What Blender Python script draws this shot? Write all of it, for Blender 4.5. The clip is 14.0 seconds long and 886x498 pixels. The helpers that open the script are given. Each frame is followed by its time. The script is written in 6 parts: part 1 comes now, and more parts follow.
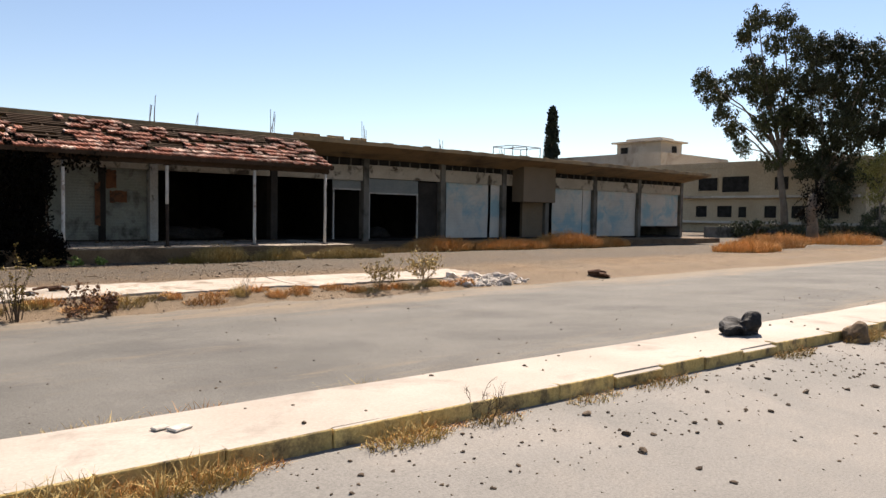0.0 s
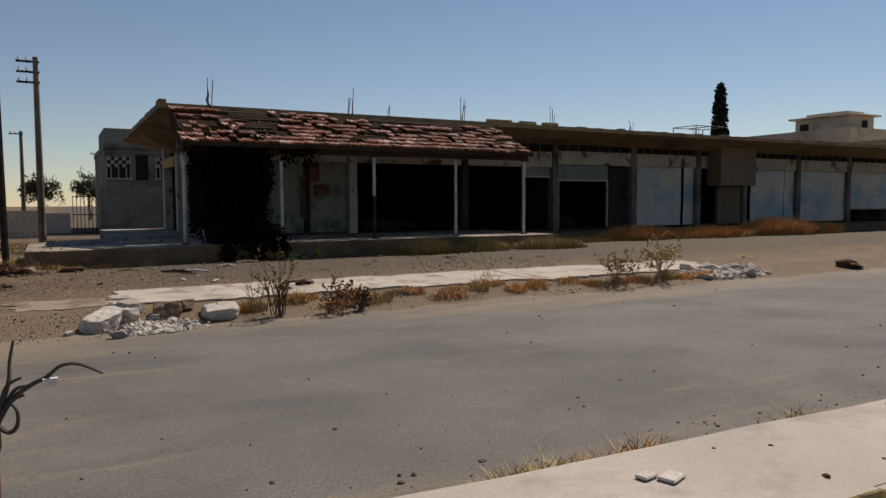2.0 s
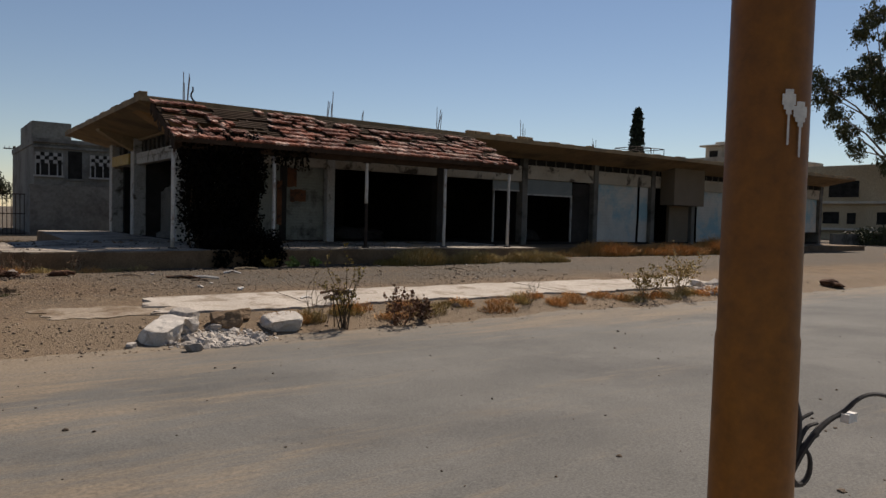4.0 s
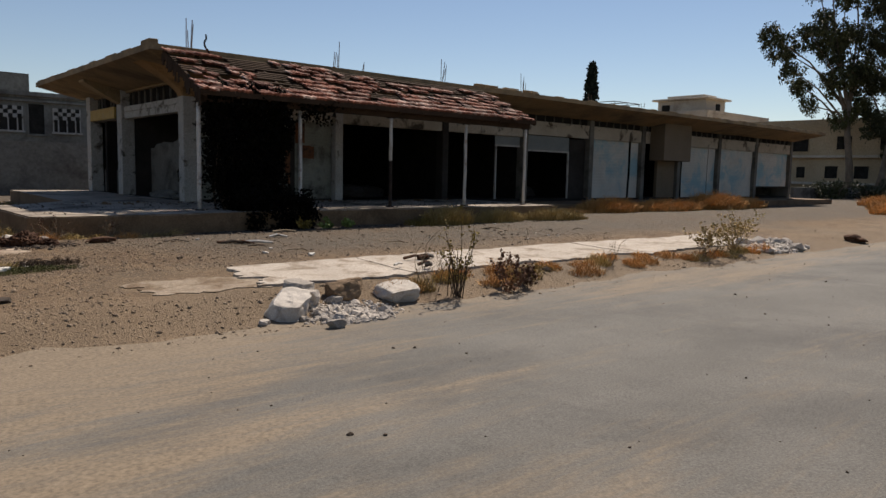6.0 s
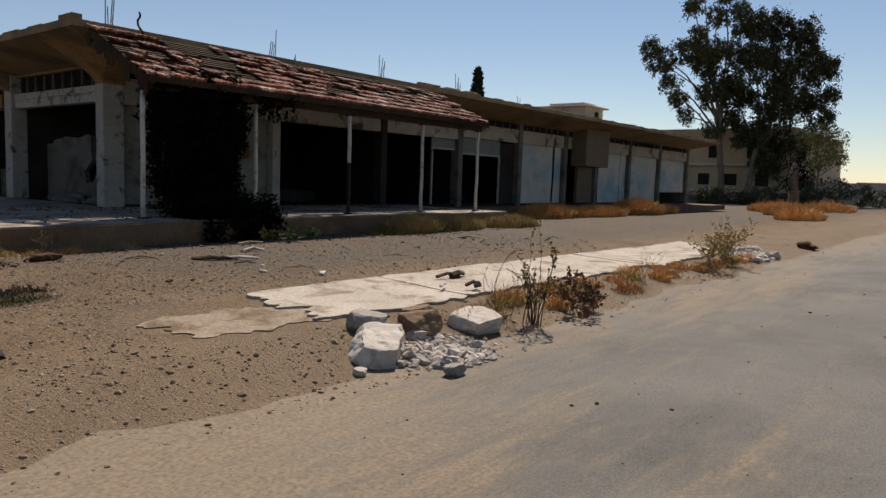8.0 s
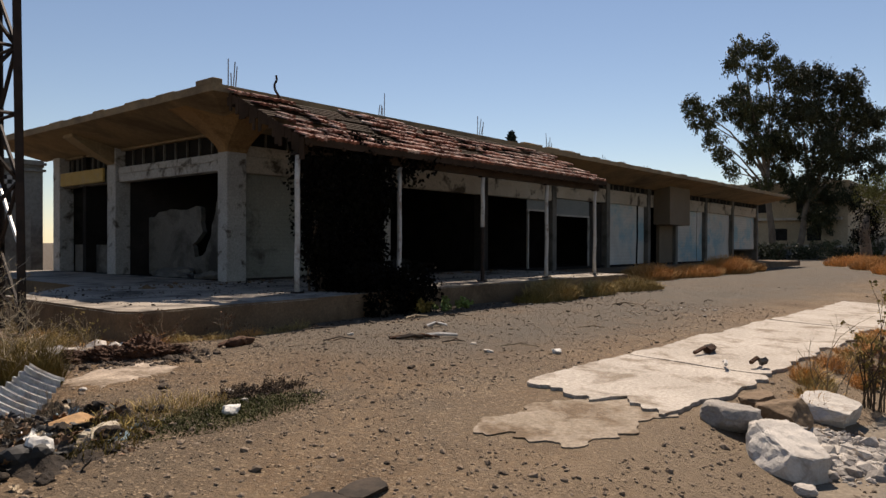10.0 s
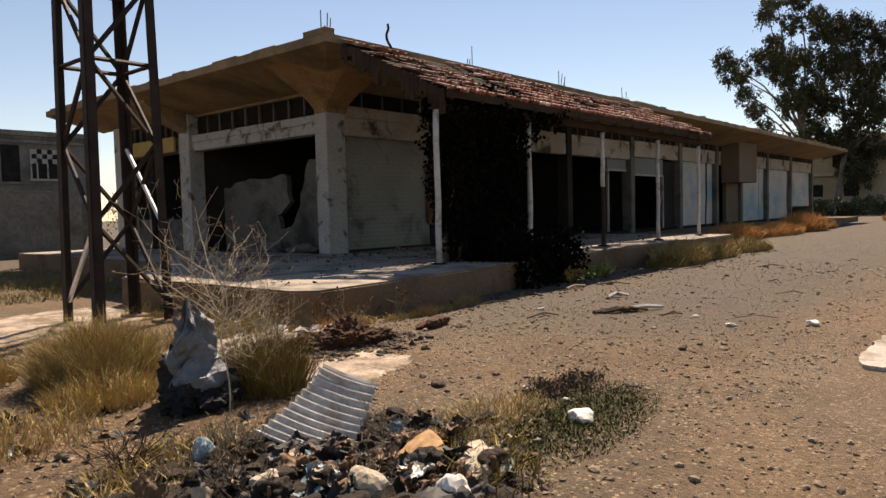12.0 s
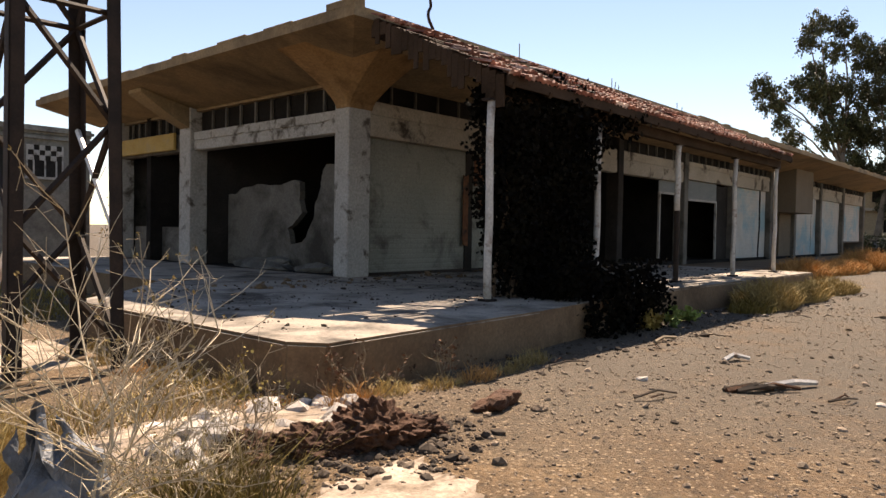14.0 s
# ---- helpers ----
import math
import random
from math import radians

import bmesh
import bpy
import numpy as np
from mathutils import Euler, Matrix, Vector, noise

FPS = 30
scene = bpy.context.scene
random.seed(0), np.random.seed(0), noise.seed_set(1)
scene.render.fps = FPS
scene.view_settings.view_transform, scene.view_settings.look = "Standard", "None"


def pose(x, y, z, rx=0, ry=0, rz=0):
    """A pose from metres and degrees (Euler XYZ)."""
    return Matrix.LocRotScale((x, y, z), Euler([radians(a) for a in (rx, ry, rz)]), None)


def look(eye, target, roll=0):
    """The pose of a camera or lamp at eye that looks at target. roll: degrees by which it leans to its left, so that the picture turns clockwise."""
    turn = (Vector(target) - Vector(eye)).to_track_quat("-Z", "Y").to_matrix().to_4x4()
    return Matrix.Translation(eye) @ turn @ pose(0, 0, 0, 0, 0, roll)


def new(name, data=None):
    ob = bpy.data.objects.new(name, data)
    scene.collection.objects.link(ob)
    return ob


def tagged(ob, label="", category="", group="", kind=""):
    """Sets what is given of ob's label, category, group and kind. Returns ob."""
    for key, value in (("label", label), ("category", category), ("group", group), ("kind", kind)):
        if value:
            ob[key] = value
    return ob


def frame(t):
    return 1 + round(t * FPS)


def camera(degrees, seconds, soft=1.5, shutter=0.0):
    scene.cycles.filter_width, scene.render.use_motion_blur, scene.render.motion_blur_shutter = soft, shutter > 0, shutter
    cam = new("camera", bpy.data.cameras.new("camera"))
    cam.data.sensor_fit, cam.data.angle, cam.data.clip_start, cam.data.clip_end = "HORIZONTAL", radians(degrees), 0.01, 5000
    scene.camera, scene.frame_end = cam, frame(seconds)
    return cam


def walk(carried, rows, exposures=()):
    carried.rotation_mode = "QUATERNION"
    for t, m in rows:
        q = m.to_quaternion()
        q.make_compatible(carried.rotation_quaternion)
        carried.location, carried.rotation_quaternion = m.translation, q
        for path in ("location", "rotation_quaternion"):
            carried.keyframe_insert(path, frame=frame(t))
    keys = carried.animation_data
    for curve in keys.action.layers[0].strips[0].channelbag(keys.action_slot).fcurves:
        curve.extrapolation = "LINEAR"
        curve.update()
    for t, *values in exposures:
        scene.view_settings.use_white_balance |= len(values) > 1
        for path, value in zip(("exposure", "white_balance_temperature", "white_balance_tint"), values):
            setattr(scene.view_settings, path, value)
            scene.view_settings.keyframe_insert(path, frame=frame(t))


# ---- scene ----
cam = camera(64.0, 14.0)
PATH = [
    (0, (0.486, -0.785, 1.794), (1.777, 0.739, 1.699), 0.9),
    (0.5, (0.307, -0.237, 1.759), (1.489, 1.376, 1.706), 2.6),
    (1, (0.101, 0.383, 1.758), (1.258, 2.01, 1.632), 2.3),
    (1.5, (-0.237, 0.948, 1.754), (0.846, 2.625, 1.632), 0.6),
    (2, (-0.645, 1.5, 1.759), (0.313, 3.251, 1.631), -0.3),
    (2.5, (-1.100, 2.083, 1.772), (-0.034, 3.762, 1.554), 0.2),
    (3, (-1.599, 2.723, 1.735), (-0.533, 4.405, 1.551), 1.5),
    (3.2, (-1.847, 2.846, 1.708), (-0.78, 4.534, 1.59), 2.6),
    (5.3, (-4.117, 5.046, 1.634), (-2.738, 6.485, 1.459), 0.1),
    (5.5, (-4.275, 5.246, 1.696), (-2.919, 6.703, 1.497), 3.3),
    (6, (-4.616, 5.896, 1.681), (-3.308, 7.394, 1.468), 1.3),
    (6.5, (-4.78, 6.586, 1.651), (-3.418, 8.036, 1.443), 0.1),
    (7, (-4.994, 7.41, 1.609), (-3.51, 8.736, 1.409), -0.8),
    (7.2, (-5.041, 7.732, 1.651), (-3.516, 9.011, 1.458), 1.7),
    (9.3, (-5.854, 11.549, 1.62), (-4.254, 12.735, 1.439), 0.5),
    (9.5, (-5.891, 11.858, 1.583), (-4.324, 13.098, 1.505), -0.4),
    (9.8, (-6.029, 12.376, 1.607), (-4.547, 13.715, 1.503), 1.0),
    (10, (-6.272, 12.675, 1.576), (-4.744, 13.965, 1.561), 0.2),
    (10.5, (-6.545, 13.506, 1.542), (-5.024, 14.805, 1.523), 0.9),
    (11, (-6.665, 14.42, 1.515), (-5.15, 15.725, 1.483), -1.1),
    (11.5, (-6.915, 15.032, 1.505), (-5.364, 16.286, 1.362), -0.5),
    (12, (-6.92, 15.753, 1.518), (-5.407, 17.056, 1.413), -1.5),
    (12.5, (-6.817, 16.462, 1.579), (-5.291, 17.754, 1.554), -1.1),
    (13, (-6.314, 17.046, 1.499), (-4.862, 18.422, 1.464), -0.3),
    (13.5, (-5.713, 17.543, 1.495), (-4.157, 18.796, 1.416), 0.5),
    (14, (-5.028, 18.039, 1.553), (-3.541, 19.375, 1.499), 1.0),
]
EXPO = [(0.0, 1.2, 6800, 16), (0.6, 1.25, 6800, 16), (1.3, 0.15, 6600, 15), (3.0, 0.14, 6600, 15), (5.5, 0.42, 6650, 15), (6.5, 0.40, 6650, 15), (9.5, 0.5, 6800, 16), (11.0, 0.75, 7100, 18), (12.5, 1.15, 7500, 19), (14.0, 1.5, 7500, 19)]
walk(cam, [(t, look(eye, target, roll)) for t, eye, target, roll in PATH], exposures=EXPO)

# ---------------- light ----------------
SUN_DIR = Vector((0.74, 0.42, 1.0)).normalized()
world = bpy.data.worlds.new("sky")
scene.world = world
world.use_nodes = True
wn = world.node_tree.nodes
sky = wn.new("ShaderNodeTexSky")
sky.sky_type = 'NISHITA'
sky.sun_disc = False
sky.sun_elevation = math.asin(SUN_DIR.z)
sky.sun_rotation = math.atan2(SUN_DIR.x, SUN_DIR.y)
sky.air_density = 1.0
sky.dust_density = 0.0
sky.ozone_density = 1.0
wn["Background"].inputs["Strength"].default_value = 0.062
world.node_tree.links.new(sky.outputs["Color"], wn["Background"].inputs["Color"])

sun_data = bpy.data.lights.new("sun", 'SUN')
sun_data.energy = 5.0
sun_data.angle = radians(0.55)
sun_data.color = (1.0, 0.91, 0.77)
sun = new("sun", sun_data)
sun.matrix_world = look((60, 40, 80), Vector((60, 40, 80)) - SUN_DIR)


# ---------------- materials ----------------
def mk(name, c1, c2, rough=0.85, s1=1.5, s2=25.0, bump=0.25, bs=60.0, bd=0.01, metal=0.0,
       stain=None, ss=0.8, st=0.56, sw=0.08, rnd=0.0, spec=0.3, fine=0.25):
    """Two-scale varied surface; stain: colour of blotches; rnd: brightness change from piece to piece."""
    m = bpy.data.materials.new(name)
    m.use_nodes = True
    nt = m.node_tree
    N, L = nt.nodes, nt.links
    bsdf = N["Principled BSDF"]
    geo = N.new("ShaderNodeNewGeometry")

    def nz(scale, detail=6, rgh=0.6, dist=0.0):
        n = N.new("ShaderNodeTexNoise")
        n.inputs["Scale"].default_value = scale
        n.inputs["Detail"].default_value = detail
        n.inputs["Roughness"].default_value = rgh
        n.inputs["Distortion"].default_value = dist
        L.new(geo.outputs["Position"], n.inputs["Vector"])
        return n
    big = nz(s1)
    ramp = N.new("ShaderNodeValToRGB")
    ramp.color_ramp.elements[0].position, ramp.color_ramp.elements[1].position = 0.32, 0.68
    ramp.color_ramp.elements[0].color = (*c1, 1)
    ramp.color_ramp.elements[1].color = (*c2, 1)
    L.new(big.outputs["Fac"], ramp.inputs["Fac"])
    col = ramp.outputs["Color"]
    if stain:
        sn = nz(ss, 8, 0.65, 0.4)
        mr = N.new("ShaderNodeMapRange")
        mr.inputs["From Min"].default_value, mr.inputs["From Max"].default_value = st - sw, st + sw
        L.new(sn.outputs["Fac"], mr.inputs["Value"])
        mx = N.new("ShaderNodeMix")
        mx.data_type = 'RGBA'
        L.new(mr.outputs["Result"], mx.inputs["Factor"])
        L.new(col, mx.inputs["A"])
        mx.inputs["B"].default_value = (*stain, 1)
        col = mx.outputs["Result"]
    fn = nz(s2, 4, 0.7)
    val = N.new("ShaderNodeMapRange")
    val.inputs["From Min"].default_value, val.inputs["From Max"].default_value = 0.3, 0.7
    val.inputs["To Min"].default_value, val.inputs["To Max"].default_value = 1 - fine, 1 + fine
    L.new(fn.outputs["Fac"], val.inputs["Value"])
    v = val.outputs["Result"]
    if rnd:
        oi = N.new("ShaderNodeObjectInfo")
        mr2 = N.new("ShaderNodeMapRange")
        mr2.inputs["To Min"].default_value, mr2.inputs["To Max"].default_value = 1 - rnd, 1 + rnd
        L.new(oi.outputs["Random"], mr2.inputs["Value"])
        mu = N.new("ShaderNodeMath")
        mu.operation = 'MULTIPLY'
        L.new(v, mu.inputs[0])
        L.new(mr2.outputs["Result"], mu.inputs[1])
        gi = N.new("ShaderNodeNewGeometry")
        mr3 = N.new("ShaderNodeMapRange")
        mr3.inputs["To Min"].default_value, mr3.inputs["To Max"].default_value = 1 - rnd, 1 + rnd
        L.new(gi.outputs["Random Per Island"], mr3.inputs["Value"])
        mu2 = N.new("ShaderNodeMath")
        mu2.operation = 'MULTIPLY'
        L.new(mu.outputs[0], mu2.inputs[0])
        L.new(mr3.outputs["Result"], mu2.inputs[1])
        v = mu2.outputs[0]
    vm = N.new("ShaderNodeVectorMath")
    vm.operation = 'SCALE'
    L.new(col, vm.inputs[0])
    L.new(v, vm.inputs["Scale"])
    L.new(vm.outputs[0], bsdf.inputs["Base Color"])
    bsdf.inputs["Roughness"].default_value = rough
    bsdf.inputs["Metallic"].default_value = metal
    bsdf.inputs["Specular IOR Level"].default_value = spec
    if bump:
        bn = nz(bs, 5, 0.65)
        bp = N.new("ShaderNodeBump")
        bp.inputs["Strength"].default_value = bump
        bp.inputs["Distance"].default_value = bd
        L.new(bn.outputs["Fac"], bp.inputs["Height"])
        L.new(bp.outputs["Normal"], bsdf.inputs["Normal"])
    return m


def road_material():
    """Worn asphalt with darker wheel paths and windblown sand towards its far edge and its western end."""
    m = mk("asphalt", (0.083, 0.080, 0.072), (0.118, 0.113, 0.102), 0.9, 0.5, 55, 0.35, 70, 0.010, stain=(0.060, 0.058, 0.054), ss=0.35, st=0.60, sw=0.12, fine=0.42)
    nt = m.node_tree
    N, L = nt.nodes, nt.links
    bsdf = N["Principled BSDF"]
    old = bsdf.inputs["Base Color"].links[0].from_socket
    geo = N.new("ShaderNodeNewGeometry")
    sep = N.new("ShaderNodeSeparateXYZ")
    L.new(geo.outputs["Position"], sep.inputs[0])

    def mth(op, a, b):
        n = N.new("ShaderNodeMath")
        n.operation = op
        for i, q in enumerate((a, b)):
            if isinstance(q, (int, float)):
                n.inputs[i].default_value = q
            else:
                L.new(q, n.inputs[i])
        return n.outputs[0]

    def rng(v, a, b, c=0.0, d=1.0):
        n = N.new("ShaderNodeMapRange")
        n.interpolation_type = 'SMOOTHSTEP'
        for k, q in (("From Min", a), ("From Max", b), ("To Min", c), ("To Max", d)):
            n.inputs[k].default_value = q
        L.new(v, n.inputs["Value"])
        return n.outputs["Result"]
    mp = N.new("ShaderNodeMapping")
    mp.inputs["Scale"].default_value = (0.12, 0.9, 1)
    L.new(geo.outputs["Position"], mp.inputs[0])
    streak = N.new("ShaderNodeTexNoise")
    streak.inputs["Scale"].default_value = 1.0
    streak.inputs["Detail"].default_value = 8
    streak.inputs["Roughness"].default_value = 0.7
    L.new(mp.outputs[0], streak.inputs["Vector"])
    far = rng(sep.outputs["Y"], 11.0, 14.2, 0.0, 0.75)
    near = rng(sep.outputs["Y"], 5.0, 6.2, 0.40, 0.0)
    west = rng(sep.outputs["X"], -6.5, 2.0, 1.0, 0.0)
    base = mth('ADD', mth('ADD', far, near), west)
    mp2 = N.new("ShaderNodeMapping")
    mp2.inputs["Scale"].default_value = (0.9, 4.5, 1)
    mp2.inputs["Rotation"].default_value = (0, 0, 0.12)
    L.new(geo.outputs["Position"], mp2.inputs[0])
    scuff = N.new("ShaderNodeTexNoise")
    scuff.inputs["Scale"].default_value, scuff.inputs["Detail"].default_value, scuff.inputs["Roughness"].default_value = 1.0, 9, 0.75
    L.new(mp2.outputs[0], scuff.inputs["Vector"])
    wear = mth('ADD', mth('MULTIPLY', mth('SUBTRACT', streak.outputs["Fac"], 0.5), 2.3), mth('MULTIPLY', mth('SUBTRACT', scuff.outputs["Fac"], 0.5), 1.6))
    sand_f = rng(mth('ADD', base, wear), 0.10, 0.95)
    grit = N.new("ShaderNodeTexNoise")
    grit.inputs["Scale"].default_value = 30
    grit.inputs["Detail"].default_value = 6
    L.new(geo.outputs["Position"], grit.inputs["Vector"])
    sr = N.new("ShaderNodeValToRGB")
    sr.color_ramp.elements[0].color = (0.122, 0.092, 0.060, 1)
    sr.color_ramp.elements[1].color = (0.245, 0.190, 0.128, 1)
    sr.color_ramp.elements[0].position, sr.color_ramp.elements[1].position = 0.3, 0.7
    L.new(grit.outputs["Fac"], sr.inputs["Fac"])
    mx = N.new("ShaderNodeMix")
    mx.data_type = 'RGBA'
    L.new(mth('MULTIPLY', sand_f, 0.80), mx.inputs["Factor"])
    L.new(old, mx.inputs["A"])
    L.new(sr.outputs["Color"], mx.inputs["B"])
    L.new(mx.outputs["Result"], bsdf.inputs["Base Color"])
    return m


def dirt_material():
    """Trodden earth: reddish and grey patches with fine pebbles lying in it."""
    m = mk("dirt", (0.077, 0.045, 0.021), (0.144, 0.089, 0.043), 0.95, 0.9, 13, 0.9, 30, 0.035, stain=(0.085, 0.062, 0.039), ss=0.22, st=0.53, sw=0.10, fine=0.52)
    N, L = m.node_tree.nodes, m.node_tree.links
    bsdf = N["Principled BSDF"]
    old = bsdf.inputs["Base Color"].links[0].from_socket
    geo = N.new("ShaderNodeNewGeometry")
    col = old
    for scale, size, seed, lo, hi in ((30.0, 0.36, 0.40, (0.045, 0.029, 0.016), (0.31, 0.225, 0.14)), (11.0, 0.20, 0.86, (0.05, 0.032, 0.02), (0.32, 0.24, 0.165)), (6.0, 0.16, 0.90, (0.04, 0.029, 0.021), (0.26, 0.20, 0.145))):
        vo = N.new("ShaderNodeTexVoronoi")
        vo.inputs["Scale"].default_value = scale
        L.new(geo.outputs["Position"], vo.inputs["Vector"])
        sep = N.new("ShaderNodeSeparateColor")
        L.new(vo.outputs["Color"], sep.inputs[0])
        near = N.new("ShaderNodeMapRange")
        near.inputs["From Min"].default_value, near.inputs["From Max"].default_value = size + 0.06, size - 0.04
        L.new(vo.outputs["Distance"], near.inputs["Value"])
        pick = N.new("ShaderNodeMath")
        pick.operation = 'GREATER_THAN'
        pick.inputs[1].default_value = seed
        L.new(sep.outputs[0], pick.inputs[0])
        fac = N.new("ShaderNodeMath")
        fac.operation = 'MULTIPLY'
        L.new(near.outputs["Result"], fac.inputs[0])
        L.new(pick.outputs[0], fac.inputs[1])
        tone = N.new("ShaderNodeMix")
        tone.data_type = 'RGBA'
        L.new(sep.outputs[1], tone.inputs["Factor"])
        tone.inputs["A"].default_value, tone.inputs["B"].default_value = (*lo, 1), (*hi, 1)
        mx = N.new("ShaderNodeMix")
        mx.data_type = 'RGBA'
        L.new(fac.outputs[0], mx.inputs["Factor"])
        L.new(col, mx.inputs["A"])
        L.new(tone.outputs["Result"], mx.inputs["B"])
        col = mx.outputs["Result"]
    sep = N.new("ShaderNodeSeparateXYZ")
    L.new(geo.outputs["Position"], sep.inputs[0])
    drift = N.new("ShaderNodeTexNoise")
    drift.inputs["Scale"].default_value, drift.inputs["Detail"].default_value, drift.inputs["Roughness"].default_value = 0.9, 8, 0.7
    L.new(geo.outputs["Position"], drift.inputs["Vector"])
    add = N.new("ShaderNodeMath")
    add.operation = 'MULTIPLY_ADD'
    L.new(drift.outputs["Fac"], add.inputs[0])
    add.inputs[1].default_value = -5.0
    L.new(sep.outputs["Y"], add.inputs[2])
    fac = N.new("ShaderNodeMapRange")
    fac.inputs["From Min"].default_value, fac.inputs["From Max"].default_value = 15.6, 11.6
    fac.inputs["To Max"].default_value = 0.75
    L.new(add.outputs[0], fac.inputs["Value"])
    mx = N.new("ShaderNodeMix")
    mx.data_type = 'RGBA'
    L.new(fac.outputs["Result"], mx.inputs["Factor"])
    mx.inputs["B"].default_value = (0.168, 0.123, 0.079, 1)

    def between(socket, a, b):
        r = N.new("ShaderNodeMapRange")
        r.interpolation_type = 'SMOOTHSTEP'
        r.inputs["From Min"].default_value, r.inputs["From Max"].default_value = a, b
        L.new(socket, r.inputs["Value"])
        return r.outputs["Result"]

    def times(a, b):
        n = N.new("ShaderNodeMath")
        n.operation = 'MULTIPLY'
        for i, q in enumerate((a, b)):
            if isinstance(q, float):
                n.inputs[i].default_value = q
            else:
                L.new(q, n.inputs[i])
        return n.outputs[0]
    # greyer, darker zone over the eastern yard, broken up by noise
    yard = times(times(between(sep.outputs["X"], -2.0, 2.5), between(sep.outputs["Y"], 17.0, 19.5)), between(drift.outputs["Fac"], 0.28, 0.52))
    grey_zone = N.new("ShaderNodeMix")
    grey_zone.data_type = 'RGBA'
    L.new(times(yard, 0.80), grey_zone.inputs["Factor"])
    L.new(col, grey_zone.inputs["A"])
    grey_zone.inputs["B"].default_value = (0.062, 0.052, 0.040, 1)
    col = grey_zone.outputs["Result"]
    L.new(col, mx.inputs["A"])
    L.new(mx.outputs["Result"], bsdf.inputs["Base Color"])
    return m


M_dirt = dirt_material()
M_asphalt = road_material()
M_lane = mk("lane_asphalt", (0.145, 0.140, 0.129), (0.192, 0.182, 0.168), 0.92, 0.5, 50, 0.35, 90, 0.01, stain=(0.210, 0.191, 0.168), ss=0.5, st=0.6, sw=0.12)
M_median = mk("median_concrete", (0.301, 0.265, 0.226), (0.372, 0.335, 0.293), 0.9, 0.8, 35, 0.3, 70, 0.008, stain=(0.241, 0.209, 0.177), ss=1.2, st=0.62, fine=0.10)
M_kerb = mk("kerb_paint", (0.36, 0.25, 0.085), (0.48, 0.36, 0.155), 0.85, 2.0, 30, 0.6, 30, 0.02, stain=(0.060, 0.046, 0.034), ss=3.2, st=0.58, sw=0.08, rnd=0.2)
M_chunk = mk("fresh_concrete", (0.38, 0.345, 0.30), (0.52, 0.48, 0.43), 0.92, 2.0, 35, 0.5, 45, 0.012, stain=(0.24, 0.20, 0.16), ss=4.0, st=0.62, fine=0.15)
# Villa render darkened in its base colour, since the walls stand in shade.
M_villa = mk("shade_toned_villa_render", (0.142, 0.138, 0.120), (0.190, 0.187, 0.168), 0.9, 0.3, 6, 0.1, 20, 0.01, stain=(0.095, 0.088, 0.078), ss=0.5, st=0.55)
M_slab = mk("strip_concrete", (0.300, 0.262, 0.218), (0.395, 0.350, 0.298), 0.9, 0.9, 24, 0.6, 40, 0.015, stain=(0.185, 0.145, 0.105), ss=1.6, st=0.575, sw=0.06, fine=0.34)
M_dust = mk("dusty_concrete", (0.20, 0.158, 0.112), (0.29, 0.240, 0.185), 0.95, 0.9, 24, 0.6, 40, 0.015, stain=(0.125, 0.085, 0.050), ss=1.8, st=0.53, sw=0.06, fine=0.34)
M_rubble = mk("rubble", (0.323, 0.289, 0.255), (0.442, 0.399, 0.348), 0.95, 2.0, 40, 0.6, 50, 0.015, rnd=0.25)
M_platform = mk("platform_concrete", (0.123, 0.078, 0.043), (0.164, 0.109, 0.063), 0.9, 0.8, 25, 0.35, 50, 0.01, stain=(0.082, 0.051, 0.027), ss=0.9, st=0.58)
# Render with real stains; low tone and stain depth also stand in for shade.
M_wall = mk("stained_shade_render", (0.113, 0.104, 0.090), (0.141, 0.133, 0.115), 0.9, 0.7, 22, 0.35, 35, 0.01, stain=(0.036, 0.032, 0.026), ss=0.7, st=0.55, sw=0.10)
M_canopy = mk("canopy_concrete", (0.225, 0.157, 0.083), (0.300, 0.217, 0.124), 0.9, 0.5, 18, 0.35, 30, 0.012, stain=(0.091, 0.067, 0.041), ss=0.5, st=0.56, sw=0.12)
M_haunch = mk("ochre_stained_concrete", (0.235, 0.135, 0.055), (0.30, 0.185, 0.085), 0.9, 1.2, 18, 0.4, 30, 0.012, stain=(0.15, 0.085, 0.035), ss=1.4, st=0.57, sw=0.08)
M_box = mk("box_render", (0.118, 0.090, 0.059), (0.146, 0.113, 0.078), 0.9, 0.6, 20, 0.3, 35, 0.01)
M_pillar = mk("whitewash", (0.290, 0.278, 0.253), (0.350, 0.338, 0.314), 0.85, 1.5, 20, 0.3, 35, 0.008, stain=(0.082, 0.069, 0.055), ss=2.2, st=0.6, sw=0.05)
M_shutter = mk("shutter_metal", (0.150, 0.155, 0.130), (0.195, 0.198, 0.168), 0.6, 0.8, 25, 0.15, 30, 0.005, stain=(0.035, 0.030, 0.022), ss=0.9, st=0.6, metal=0.1)
M_white = mk("white_paint", (0.355, 0.342, 0.305), (0.445, 0.428, 0.383), 0.75, 0.8, 20, 0.25, 30, 0.006, stain=(0.20, 0.31, 0.34), ss=0.45, st=0.53, sw=0.06, fine=0.18)
M_lintel = mk("cream_lintel_render", (0.27, 0.235, 0.185), (0.35, 0.31, 0.25), 0.9, 0.9, 22, 0.4, 30, 0.012, stain=(0.055, 0.042, 0.030), ss=1.3, st=0.60, sw=0.05)
M_rustorange = mk("orange_rust", (0.085, 0.032, 0.013), (0.15, 0.062, 0.026), 0.85, 3.0, 30, 0.5, 40, 0.01, stain=(0.03, 0.018, 0.012), ss=4.0, st=0.56, sw=0.07)
